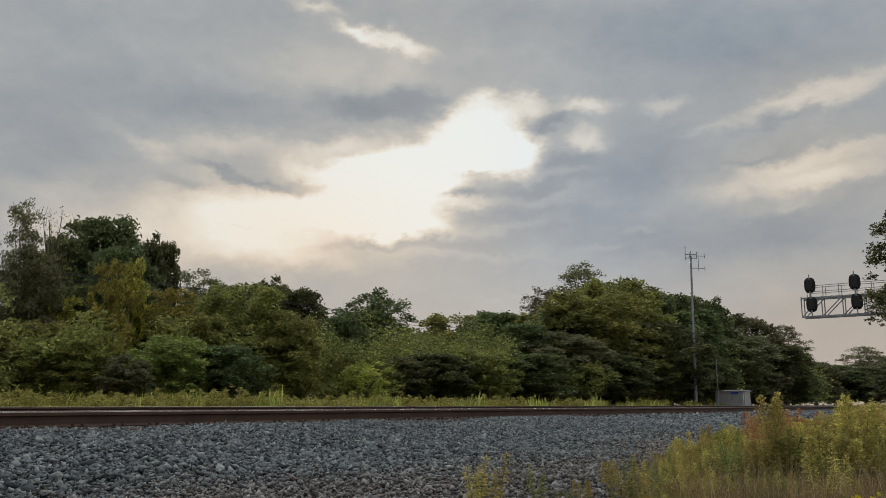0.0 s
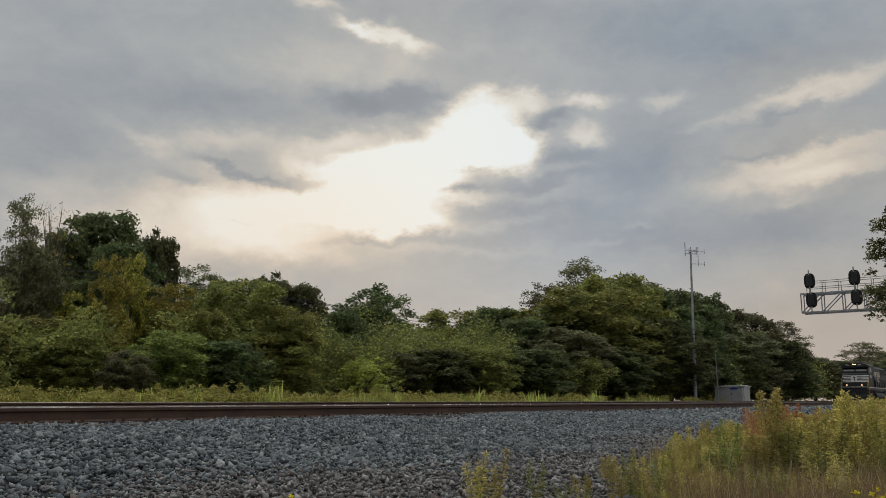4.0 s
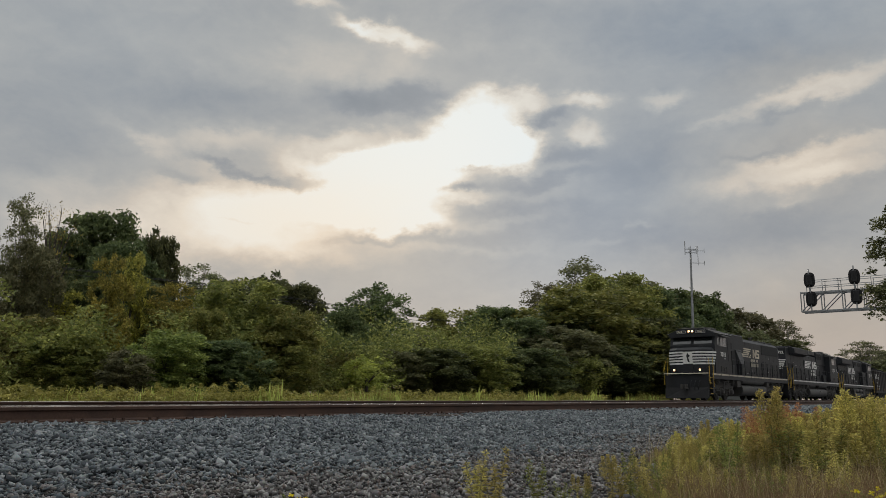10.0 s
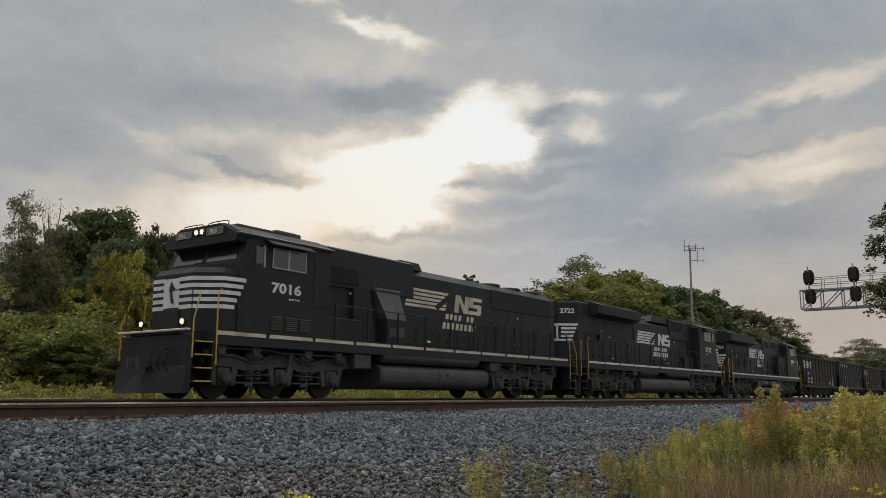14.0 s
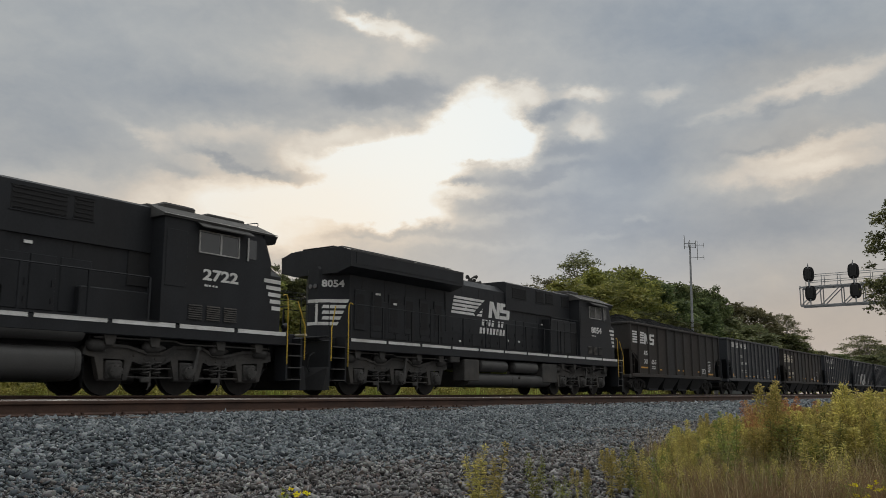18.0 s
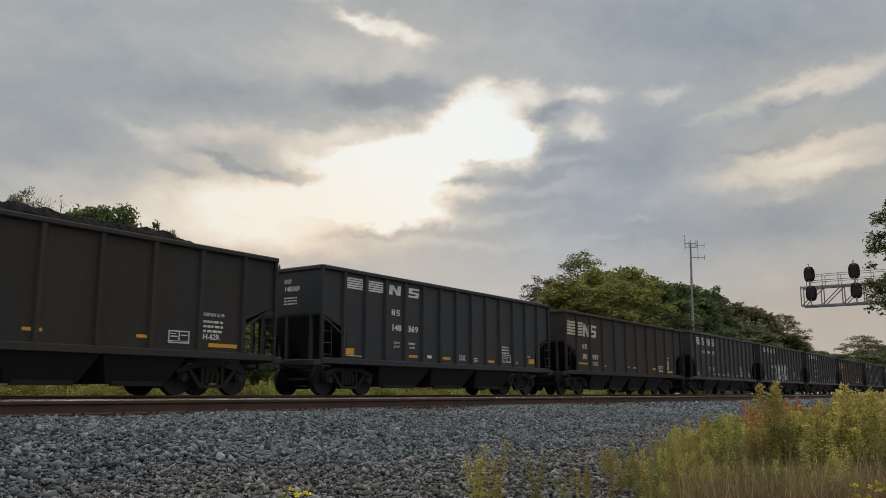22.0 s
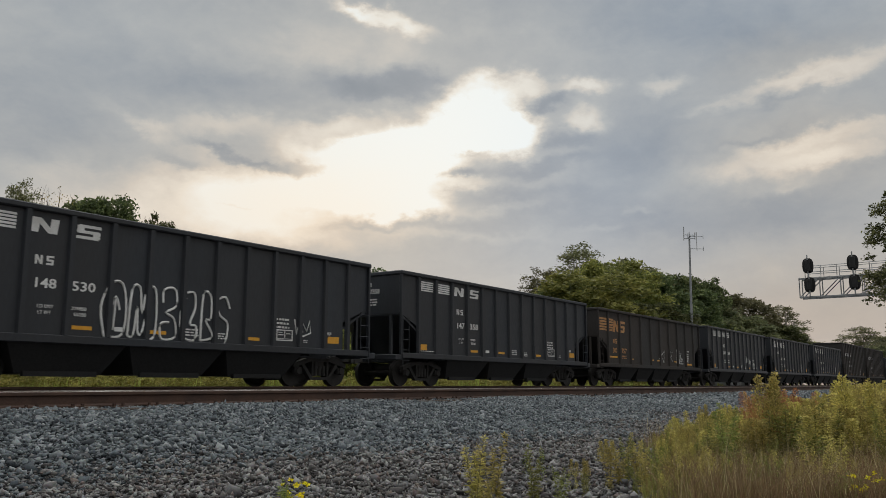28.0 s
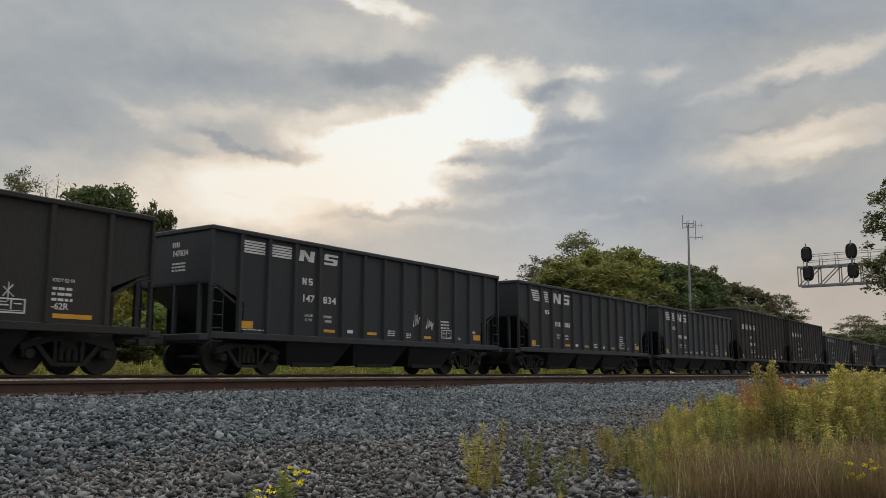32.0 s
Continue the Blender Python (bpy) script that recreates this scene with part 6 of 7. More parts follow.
def loco_truck_meshes():
    """Cast three-axle truck: an arched beam with pockets, pedestals over the journals, tie bars, dampers, brake gear."""
    f = Shape()
    f.prism([(-2.85, 0.92), (-2.80, 1.10), (-2.45, 1.18), (-1.75, 1.16), (-1.15, 1.02), (-0.75, 1.04), (-0.45, 1.20), (0.45, 1.20), (0.75, 1.04), (1.15, 1.02), (1.75, 1.16), (2.45, 1.18), (2.80, 1.10), (2.85, 0.92),
             (2.45, 0.84), (1.70, 0.82), (1.30, 0.72), (0.70, 0.74), (0.40, 0.86), (-0.40, 0.86), (-0.70, 0.74), (-1.30, 0.72), (-1.70, 0.82), (-2.45, 0.84)], -0.10, 0.08)
    f.prism([(-2.75, 1.10), (-2.45, 1.18), (-1.75, 1.16), (-1.15, 1.02), (-0.75, 1.04), (-0.45, 1.20), (0.45, 1.20), (0.75, 1.04), (1.15, 1.02), (1.75, 1.16), (2.45, 1.18), (2.75, 1.10),
             (2.45, 1.11), (1.75, 1.09), (1.15, 0.95), (0.75, 0.97), (0.45, 1.13), (-0.45, 1.13), (-0.75, 0.97), (-1.15, 0.95), (-1.75, 1.09), (-2.45, 1.11)], -0.15, -0.10)
    for ax in (-2.05, 0.0, 2.05):
        for sx in (-1, 1):
            f.prism([(ax + sx * 0.24, 0.36), (ax + sx * 0.36, 0.36), (ax + sx * 0.50, 0.86), (ax + sx * 0.28, 0.86)], -0.11, 0.06)
        f.box(ax - 0.36, ax + 0.36, -0.06, 0.02, 0.33, 0.40, 0.01)
    for sx in (-1, 1):
        f.tube([(sx * 0.40, -0.04, 0.42), (sx * 1.68, -0.04, 0.42)], 0.028, 6)
        f.tube([(sx * 0.5, -0.12, 0.64), (sx * 1.62, -0.12, 0.60)], 0.020, 6)
        for q in (0.62, 0.92, 1.22, 1.52):
            f.lathe(sx * q, -0.112, 0.87 + (0.06 if q > 1.4 else 0.0), [(0, 0.035), (0.014, 0.045)], 8)
    j = Shape().box(-0.22, 0.22, -0.16, 0.02, 0.36, 0.80, 0.05)
    j.lathe(0, -0.27, 0.555, [(0, 0.05), (0.0, 0.12), (0.03, 0.165), (0.06, 0.165), (0.12, 0.19)], 18)
    for a in range(6):
        j.lathe(0.125 * math.cos(a * math.pi / 3), -0.285, 0.555 + 0.125 * math.sin(a * math.pi / 3), [(0, 0.018), (0.03, 0.022)], 6)
    c = Shape().lathe(-0.34, -0.10, 1.13, [(0, 0.03), (0.03, 0.10), (0.10, 0.145), (0.42, 0.145), (0.46, 0.10), (0.66, 0.03)], 14, "x").box(-0.16, 0.16, -0.15, 0.0, 0.98, 1.10, 0.02)
    k = Shape()
    turns = [(0.095 * math.cos(a * 0.7), -0.06 + 0.095 * math.sin(a * 0.7), 0.48 + 0.0085 * a) for a in range(42)]
    k.tube(turns, 0.020, 5)
    r = Shape().box(-0.03, 0.03, -0.10, -0.05, 0.20, 0.74, 0.01).box(-0.26, 0.02, -0.10, -0.04, 0.30, 0.44, 0.03).tube([(-0.02, -0.14, 0.30), (-0.10, -0.14, 0.12)], 0.018, 5)
    d = Shape().tube([(0.12, -0.20, 0.52), (0.20, -0.20, 0.86)], 0.055, 10).tube([(0.20, -0.20, 0.84), (0.26, -0.20, 1.16)], 0.038, 10).box(0.18, 0.34, -0.24, -0.14, 1.12, 1.22, 0.02)
    b = Shape().box(-2.7, 2.7, -0.62, 0.62, 0.55, 0.95, 0.04).box(-0.6, 0.6, -1.02, 1.02, 0.8, 1.2, 0.05)
    for x in (-1.35, 0.75, 2.5):
        b.box(x - 0.35, x + 0.35, -0.55, 0.55, 0.28, 0.8, 0.06)
    return {"side": f.mesh("sideframe", M_UNDER), "frame": b.mesh("truck", M_WHEEL), "journal": j.mesh("journal_box", M_UNDER), "cylinder": c.mesh("brake_cylinder", M_UNDER),
            "spring": k.mesh("spring", M_UNDER), "rigging": r.mesh("brake_rigging", M_UNDER), "damper": d.mesh("damper", M_TANK)}


LOCO_TRUCK = loco_truck_meshes()


def loco_truck(parent, x, turn):
    t = part("truck", LOCO_TRUCK["frame"], M_UNDER, parent, "grimy three-axle truck", pose(x, 0, 0))
    for side in (-1, 1):
        turn = 0 if side < 0 else 180
        part("sideframe", LOCO_TRUCK["side"], M_UNDER, t, at=pose(0, side * 1.10, 0, 0, 0, turn))
        for ax in (-2.05, 0.0, 2.05):
            part("journal_box", LOCO_TRUCK["journal"], M_UNDER, t, at=pose(ax, side * 1.10, 0, 0, 0, turn))
        part("damper", LOCO_TRUCK["damper"], M_TANK, t, at=pose(0, side * 1.10, 0, 0, 0, turn))
        for ax in (-2.45, -0.98, 0.98, 2.45):
            part("brake_cylinder", LOCO_TRUCK["cylinder"], M_UNDER, t, at=pose(ax, side * 1.10, 0, 0, 0, turn))
        for ax in (-1.18, -0.86, 0.86, 1.18):
            part("spring", LOCO_TRUCK["spring"], M_UNDER, t, at=pose(ax, side * 1.10, 0, 0, 0, turn))
        for ax in (-1.05, 1.05):
            part("brake_rigging", LOCO_TRUCK["rigging"], M_UNDER, t, at=pose(ax, side * 1.10, 0, 0, 0, turn))
    for ax in (-2.05, 0.0, 2.05):
        w = part("wheelset", wheelset_mesh(0.533, "loco"), M_WHEEL, t, at=pose(ax, 0, 0.533))
        ROLLING.append((w, (ax, 0, 0.533), 0.533))


def band(points, z0, z1, off=0.006):
    """A thin upright band along plan points, just proud of the wall."""
    s = Shape()
    for (x0, y0), (x1, y1) in zip(points, points[1:]):
        d = Vector((x1 - x0, y1 - y0)).normalized()
        n = Vector((-d.y, d.x)) * off
        s.add([(x0, y0, z0), (x1, y1, z0), (x1, y1, z1), (x0, y0, z1), (x0 + n.x, y0 + n.y, z0), (x1 + n.x, y1 + n.y, z0), (x1 + n.x, y1 + n.y, z1), (x0 + n.x, y0 + n.y, z1)],
              [(0, 1, 2, 3), (7, 6, 5, 4), (0, 4, 5, 1), (1, 5, 6, 2), (2, 6, 7, 3), (3, 7, 4, 0)])
    return s


def locomotive(ref, front, d, length, number, label, cfg):
    """A six-axle road locomotive. front: its front plate along the unit, d: +1 when the cab leads, -1 when it trails; X() counts from the front plate."""
    lo = thing("locomotive", label, "locomotive", "locomotives of the train")
    TRAIN.append((lo, ref))
    X = lambda c: front + d * c
    rear = cfg["rear"]                 # rear plate, from the front plate
    body = M_LOCO
    # underframe, walkway, its white edge
    part("underframe", Shape().box(X(0.75), X(rear - 0.75), -1.48, 1.48, 1.36, WALK_Z - 0.02, 0.02).box(X(0.1), X(rear - 0.1), -0.9, 0.9, 1.0, WALK_Z - 0.03, 0.03), body, lo)
    for side in (-1, 1):
        part("walkway", Shape().box(X(5.0), X(rear - 0.75), side * 0.9, side * 1.5, WALK_Z - 0.02, WALK_Z + 0.02), body, lo)
        n = 11
        for i in range(n):
            a, b = 0.82 + (rear - 1.65) * i / n, 0.82 + (rear - 1.65) * (i + 0.93) / n
            if i == 0:
                a = 0.80
            part("edge_stripe", Shape().box(X(a), X(b), side * 1.48, side * 1.492, WALK_Z - 0.115, WALK_Z - 0.01), M_CREAM if cfg.get("cream") else M_STRIPE, lo, "white walkway edge stripe")
    # long hood
    h0, h1, top = 4.9, rear - cfg["hood_gap"], cfg["hood_top"]
    prof = [(-HOOD_Y, WALK_Z), (-HOOD_Y, top - 0.28), (-HOOD_Y * 0.62, top), (HOOD_Y * 0.62, top), (HOOD_Y, top - 0.28), (HOOD_Y, WALK_Z)]
    part("long_hood", Shape().prism(prof, X(h0), X(h1), "x"), body, lo)
    # the hood's end tapers to a narrow blunt face
    if cfg.get("prow"):
        e0, e1, pt = X(h1), X(h1 + 0.66), cfg["prow"]
        part("hood_end", Shape().loft([[(e0, -HOOD_Y, WALK_Z), (e0, HOOD_Y, WALK_Z), (e0, HOOD_Y, pt - 0.10), (e0, HOOD_Y - 0.12, pt), (e0, 0.12 - HOOD_Y, pt), (e0, -HOOD_Y, pt - 0.10)],
                                       [(e1, -0.22, WALK_Z), (e1, 0.22, WALK_Z), (e1, 0.22, pt - 0.14), (e1, 0.16, pt - 0.06), (e1, -0.16, pt - 0.06), (e1, -0.22, pt - 0.14)]]), body, lo, "tapered black hood end")
    # hood doors on both sides
    c = h0 + 2.0
    k = 0
    dm = {}
    while c < h1 - 0.8:
        w = 0.62 if k % 3 else 0.78
        for side in (-1, 1):
            key = (w, side)
            if key not in dm:
                s = Shape()
                s.box(-w / 2 + 0.015, w / 2 - 0.015, side * HOOD_Y, side * (HOOD_Y + 0.022), WALK_Z + 0.10, 3.05, 0.012)
                s.box(w / 2 - 0.10, w / 2 - 0.07, side * (HOOD_Y + 0.022), side * (HOOD_Y + 0.045), 2.35, 2.50)
                s.box(w / 2 - 0.10, w / 2 - 0.07, side * (HOOD_Y + 0.022), side * (HOOD_Y + 0.045), 1.98, 2.10)
                dm[key] = s.mesh("hood_door", body)
            part("hood_door", dm[key], body, lo, at=pose(X(c), 0, 0))
        c += w
        k += 1
    # cab: wide box with sloped windscreen, roof with slanted sides, nose with chamfered corners
    cz = 4.42
    part("cab", Shape().prism([(X(5.0), WALK_Z), (X(5.0), cz), (X(1.78), cz), (X(1.46), 3.62), (X(1.46), WALK_Z)], -1.50, 1.50), body, lo)
    eave = [(-1.56, 4.34), (-1.58, 4.40), (-0.86, 4.72), (0.86, 4.72), (1.58, 4.40), (1.56, 4.34)]
    part("cab_roof", Shape().prism(eave, X(1.42), X(5.08), "x"), M_CABROOF, lo, "dusty hipped cab roof")
    part("cab_fascia", Shape().loft([[(X(1.30), y, z) for y, z in ((-1.46, 4.16), (-1.56, 4.36), (-0.84, 4.70), (0.84, 4.70), (1.56, 4.36), (1.46, 4.16))],
                                     [(X(1.78), y, z) for y, z in ((-1.46, 4.16), (-1.56, 4.36), (-0.86, 4.71), (0.86, 4.71), (1.56, 4.36), (1.46, 4.16))]]), body, lo)
    for side in (-1, 1):
        part("roof_seam", Shape().tube([(X(1.30), side * 1.57, 4.39), (X(5.08), side * 1.58, 4.40)], 0.014, 5), M_FRAME, lo)
    nose = [(1.50, -1.46), (1.02, -1.44), (0.50, -0.80), (0.50, 0.80), (1.02, 1.44), (1.50, 1.46)]
    nz = 3.42
    part("nose", Shape().loft([[(X(a), b, WALK_Z) for a, b in nose], [(X(a), b, nz - 0.16) for a, b in nose], [(X(a + 0.14 if a < 1.3 else a), b * 0.90, nz) for a, b in nose]]), body, lo)
    for r in range(5):
        z = 3.16 - 0.185 * r
        back = 1.70 - 0.085 * r
        part("nose_stripe", band([(X(a), b) for a, b in ([(back, -1.502), (1.50, -1.502)] if back > 1.5 else [(back, -1.465)]) + nose[1:3] + [(0.50, -0.30)]][::d], z - 0.105, z), M_STRIPE, lo, "white nose stripe")
        part("nose_stripe", band([(X(a), b) for a, b in [(0.50, 0.34)] + nose[3:5] + [(back, 1.465)]][::d], z - 0.105, z), M_STRIPE, lo, "white nose stripe")
    part("nose_panel", Shape().box(X(0.485), X(0.495), -0.30, 0.34, 2.36, 3.14), M_STRIPE, lo, "white panel with a dark emblem")
    part("emblem", Shape().prism([(-0.12, 2.44), (0.02, 2.5), (0.10, 2.9), (0.02, 3.08), (-0.06, 2.95), (-0.16, 2.86), (-0.02, 2.78)], X(0.475), X(0.485), "x"), body, lo)
    part("nose_door", Shape().box(X(0.46), X(0.50), -0.34, 0.34, WALK_Z + 0.06, 2.32, 0.012), body, lo)
    # windscreen panes and side windows
    slope = lambda z: 1.46 + (z - 3.62) * 0.40
    for y0, y1 in ((-1.32, -0.10), (0.10, 1.32)):
        pane = Shape().add([(X(slope(z) - o), y, z) for o in (0.004, 0.02) for z, y in ((3.70, y0), (3.70, y1), (4.26, y1), (4.26, y0))],
                           [(0, 1, 2, 3), (7, 6, 5, 4), (0, 4, 5, 1), (1, 5, 6, 2), (2, 6, 7, 3), (3, 7, 4, 0)])
        part("windscreen_pane", pane, M_GLASS, lo, "dark reflecting windscreen pane")
    for side in (-1, 1):
        ya, yb = side * 1.50, side * 1.512
        for a, b in ((2.66, 3.22), (3.28, 3.92)):
            win = part("cab_window", Shape().box(X(a), X(b), ya, yb, 3.60, 4.12), M_GLASS, lo, "dark sliding cab window")
            fr = Shape()
            for q in ((a - 0.03, a, 3.57, 4.15), (b, b + 0.03, 3.57, 4.15), (a, b, 3.57, 3.60), (a, b, 4.12, 4.15)):
                fr.box(X(q[0]), X(q[1]), ya, side * 1.525, q[2], q[3])
            part("window_frame", fr, M_FRAME, win, "bare aluminium window frame")
        part("cab_window", Shape().box(X(2.02), X(2.30), ya, yb, 3.62, 4.14), M_GLASS, lo, "narrow dark front cab window")
        part("window_post", Shape().box(X(2.30), X(2.35), ya, side * 1.53, 3.55, 4.18), M_FRAME, lo)
        part("sun_visor", Shape().prism([(side * 1.50, 4.36), (side * 1.80, 4.20), (side * 1.80, 4.17), (side * 1.50, 4.33)], X(2.35), X(4.05), "x"), M_CABROOF, lo, "grey sun visor over the cab window")
        part("cab_door_seam", Shape().box(X(4.3), X(4.92), ya, side * 1.514, WALK_Z + 0.9, 4.05, 0.01), body, lo)
        for a in (2.62, 3.18, 3.74):
            lv = part("louvre", Shape().box(X(a), X(a + 0.46), ya, side * 1.508, 1.84, 2.26), body, lo)
            for i in range(7):
                z = 1.87 + i * 0.055
                part("louvre_slat", Shape().prism([(side * 1.508, z + 0.03), (side * 1.535, z), (side * 1.535, z + 0.008), (side * 1.508, z + 0.04)], X(a + 0.02), X(a + 0.44), "x"), M_UNDER, lv)
    num = letters(number, 0, 2.90, 0.27, -1.506, M_STRIPE, lo, "white cab number", bold=0.012, width=1.16)
    num.location.x = min(X(2.62), X(3.78))
    bars(min(X(3.3), X(3.72)), max(X(3.3), X(3.72)), 2.78, 1, 0.10, -1.502, M_STRIPE, lo, seed=9)
    # raised casings behind the cab with black air intakes, panel seams
    for a, b, t, w in cfg["casings"]:
        part("hood_casing", Shape().prism([(-w, 3.45), (-w, t - 0.06), (-w + 0.10, t), (w - 0.10, t), (w, t - 0.06), (w, 3.45)], a, b, "x"), body, lo, "full-width raised hood casing")
    for a, b, z0, z1 in cfg["intakes"]:
        rim = part("air_intake", Shape().box(a, b, -1.035, 1.035, z0, z1, 0.012), M_GRILLE, lo, "black air intake grille")
        for i in range(5):
            z = z0 + (z1 - z0) * (i + 0.5) / 5
            part("intake_slat", Shape().box(a + 0.03, b - 0.03, -1.05, -1.035, z - 0.015, z + 0.015), M_GRILLE, rim)
        for z in (z1, z0 - 0.03):
            part("intake_frame", Shape().box(a - 0.03, b + 0.03, -1.044, -1.03, z, z + 0.03), body, rim)
    for i in range(12):
        u = X(7.0 + (h1 - 7.6) * i / 11)
        part("panel_seam", Shape().box(u - 0.009, u + 0.009, -HOOD_Y - 0.006, -HOOD_Y, 3.08, top - 0.30), M_GRILLE, lo)
    # Slightly proud slabs whose black colour stands in for shade in hood recesses.
    for a, b, z0, z1 in cfg["dark_panels"]:
        part("recessed_panel", Shape().box(a, b, -HOOD_Y - 0.03, -HOOD_Y, z0, z1, 0.01), M_GRILLE, lo, "black recessed hood panel")
    if cfg["lit"]:
        part("blower_duct", Shape().prism([(6.9, 1.80), (8.0, 1.80), (7.7, 3.45), (6.9, 3.45)], -HOOD_Y - 0.16, -HOOD_Y), M_GRILLE, lo)
        slope = part("sloped_panel", Shape().add([(7.95, -1.12, 3.48), (9.20, -1.12, 3.48), (9.34, -1.34, 2.58), (8.30, -1.34, 2.58), (7.95, -HOOD_Y, 3.50), (9.20, -HOOD_Y, 3.50), (9.34, -HOOD_Y, 2.58), (8.30, -HOOD_Y, 2.58)],
                                                 [(0, 3, 2, 1), (0, 1, 5, 4), (1, 2, 6, 5), (2, 3, 7, 6), (3, 0, 4, 7)]), M_GREYPANEL, lo, "faded grey sloped hood panel")
        part("panel_cap", Shape().box(7.90, 9.26, -1.16, -HOOD_Y, 3.48, 3.58, 0.02), M_GREYPANEL, slope)
        low = part("side_box", Shape().box(8.30, 9.36, -1.36, -HOOD_Y, WALK_Z + 0.02, 2.58, 0.02), body, lo)
        for u in (8.42, 8.86):
            part("box_hatch", Shape().box(u, u + 0.36, -1.372, -1.36, 1.98, 2.30, 0.01), M_TANK, low)
    if cfg.get("cabinet"):
        a, b, z1 = cfg["cabinet"]
        cab = part("equipment_cabinet", Shape().box(a, b, -HOOD_Y - 0.40, -HOOD_Y, WALK_Z + 0.02, z1, 0.03), body, lo, "black equipment cabinet on the walkway")
        for i in range(4):
            u0, u1 = a + (b - a) * i / 4 + 0.03, a + (b - a) * (i + 1) / 4 - 0.03
            part("cabinet_door", Shape().box(u0, u1, -HOOD_Y - 0.42, -HOOD_Y - 0.40, WALK_Z + 0.10, z1 - 0.08, 0.01), M_GRILLE if i == 3 else body, cab)
        part("raised_handrail", Shape().tube([(a - 0.15, -1.46, WALK_Z), (a - 0.15, -1.46, z1 + 0.05), (b, -1.46, z1 + 0.05)], 0.018, 6), body, lo)
    else:
        part("hood_box", Shape().box(X(5.05), X(6.9), -HOOD_Y - 0.22, -HOOD_Y, WALK_Z, 2.45, 0.03), body, lo)
    if cfg.get("seal"):
        u, z = cfg["seal"]
        part("round_seal", Shape().lathe(u, -HOOD_Y - 0.04, z, [(0, 0.30), (0.004, 0.30), (0.004, 0.21), (0, 0.21)], 24, "y").box(u - 0.12, u + 0.12, -HOOD_Y - 0.04, -HOOD_Y - 0.036, z - 0.05, z + 0.07), M_TANK, lo, "faded round grey seal")
    # roof: hump, fans, radiator
    for a, b, t, w in cfg["humps"]:
        part("roof_hump", Shape().prism([(a, top - 0.06), (a + 0.35, t), (b - 0.2, t), (b, top - 0.06)], -w, w), M_ROOF, lo, "raised dusty roof casing")
    for u in cfg["fans"]:
        part("radiator_fan", Shape().lathe(u, 0, top - 0.02, [(0, 0.62), (0.10, 0.64), (0.14, 0.60), (0.12, 0.30), (0.16, 0.10)], 24, "z"), M_ROOF, lo, "round roof fan")
    if cfg["radiator"]:
        a, b, z0, z1, zt, y = cfg["radiator"]
        rp = [(-HOOD_Y, z0 - 0.16), (-y, z0), (-y, z1), (-y * 0.72, zt), (y * 0.72, zt), (y, z1), (y, z0), (HOOD_Y, z0 - 0.16)]
        rad = part("radiator_cabinet", Shape().prism(rp, a, b, "x"), body, lo, "flared black radiator cabinet")
        part("radiator_roof", Shape().box(a + 0.1, b - 0.1, -y * 0.70, y * 0.70, zt, zt + 0.05, 0.02), M_ROOF, rad)
        for side in (-1, 1):
            part("radiator_grille", Shape().box(a + 0.25, b - 0.25, side * y, side * (y + 0.01), z0 + 0.10, z1 - 0.03), M_GRILLE if cfg.get("dark_rad") else body, rad)
            part("radiator_edge", Shape().box(a, b, side * (y - 0.03), side * (y + 0.012), z1 - 0.025, z1 + 0.03), M_ROOF, rad)
        for i in range(9):
            x = a + (b - a) * (i + 0.5) / 9
            part("roof_slat", Shape().box(x - 0.25, x + 0.25, -y * 0.45, y * 0.45, zt + 0.05, zt + 0.09, 0.01), M_GRILLE, rad)
    else:
        for side in (-1, 1):
            part("radiator_grille", Shape().box(cfg["rad_flat"][0], cfg["rad_flat"][1], side * HOOD_Y, side * (HOOD_Y + 0.03), 3.55, 4.30, 0.01), M_GRILLE, lo, "black radiator grille")
    if cfg.get("tall_doors"):
        a, b, n = cfg["tall_doors"]
        for i in range(n):
            x = a + (b - a) * i / (n - 1)
            dr = part("hood_vent", Shape().box(x - 0.27, x + 0.27, -HOOD_Y - 0.035, -HOOD_Y, 2.05, 3.35, 0.02), body, lo)
            part("vent_mesh", Shape().box(x - 0.19, x + 0.19, -HOOD_Y - 0.040, -HOOD_Y - 0.035, 2.25, 3.2), M_GRILLE, dr)
    # horn cluster, antenna domes, cab roof clutter
    hx, hz = cfg["horn"]
    k = 1.0
    horn = part("air_horn", Shape().box(hx - 0.06, hx + 0.06, -0.35, -0.20, hz - 0.1, hz + 0.15), M_UNDER, lo, "cluster of brown air horns")
    for i, (dx, dz, s) in enumerate(((0.3, 0.12, 1), (-0.3, 0.2, -1), (0.28, 0.26, 1), (-0.28, 0.06, -1), (0.38, 0.02, 1))):
        part("horn_bell", Shape().tube([(hx, -0.28, hz + dz * 0.6), (hx + dx * 0.7 * k, -0.28 - 0.05 * i, hz + dz * k), (hx + dx * k, -0.28 - 0.06 * i, hz + dz * k)], 0.02, 10, 0.085), M_UNDER, horn)
    for a in (2.3, 2.9, 3.6):
        part("antenna_dome", Shape().lathe(X(a), 0.25, 4.72, [(0, 0.12), (0.06, 0.11), (0.10, 0.04)], 12, "z"), M_ROOF, lo)
    for y in (-0.9, 0.15):
        part("roof_rail", Shape().tube(smooth_line([Vector((X(1.5), y, 4.66)), Vector((X(1.5), y, 4.80)), Vector((X(1.5), y + 0.75, 4.80)), Vector((X(1.5), y + 0.75, 4.66))]), 0.014, 6), body, lo)
    part("nose_grab", Shape().tube([(X(0.55), -0.75, 3.42), (X(0.62), -0.75, 3.52), (X(1.2), -1.1, 3.52), (X(1.3), -1.1, 3.42)], 0.014, 6), body, lo)
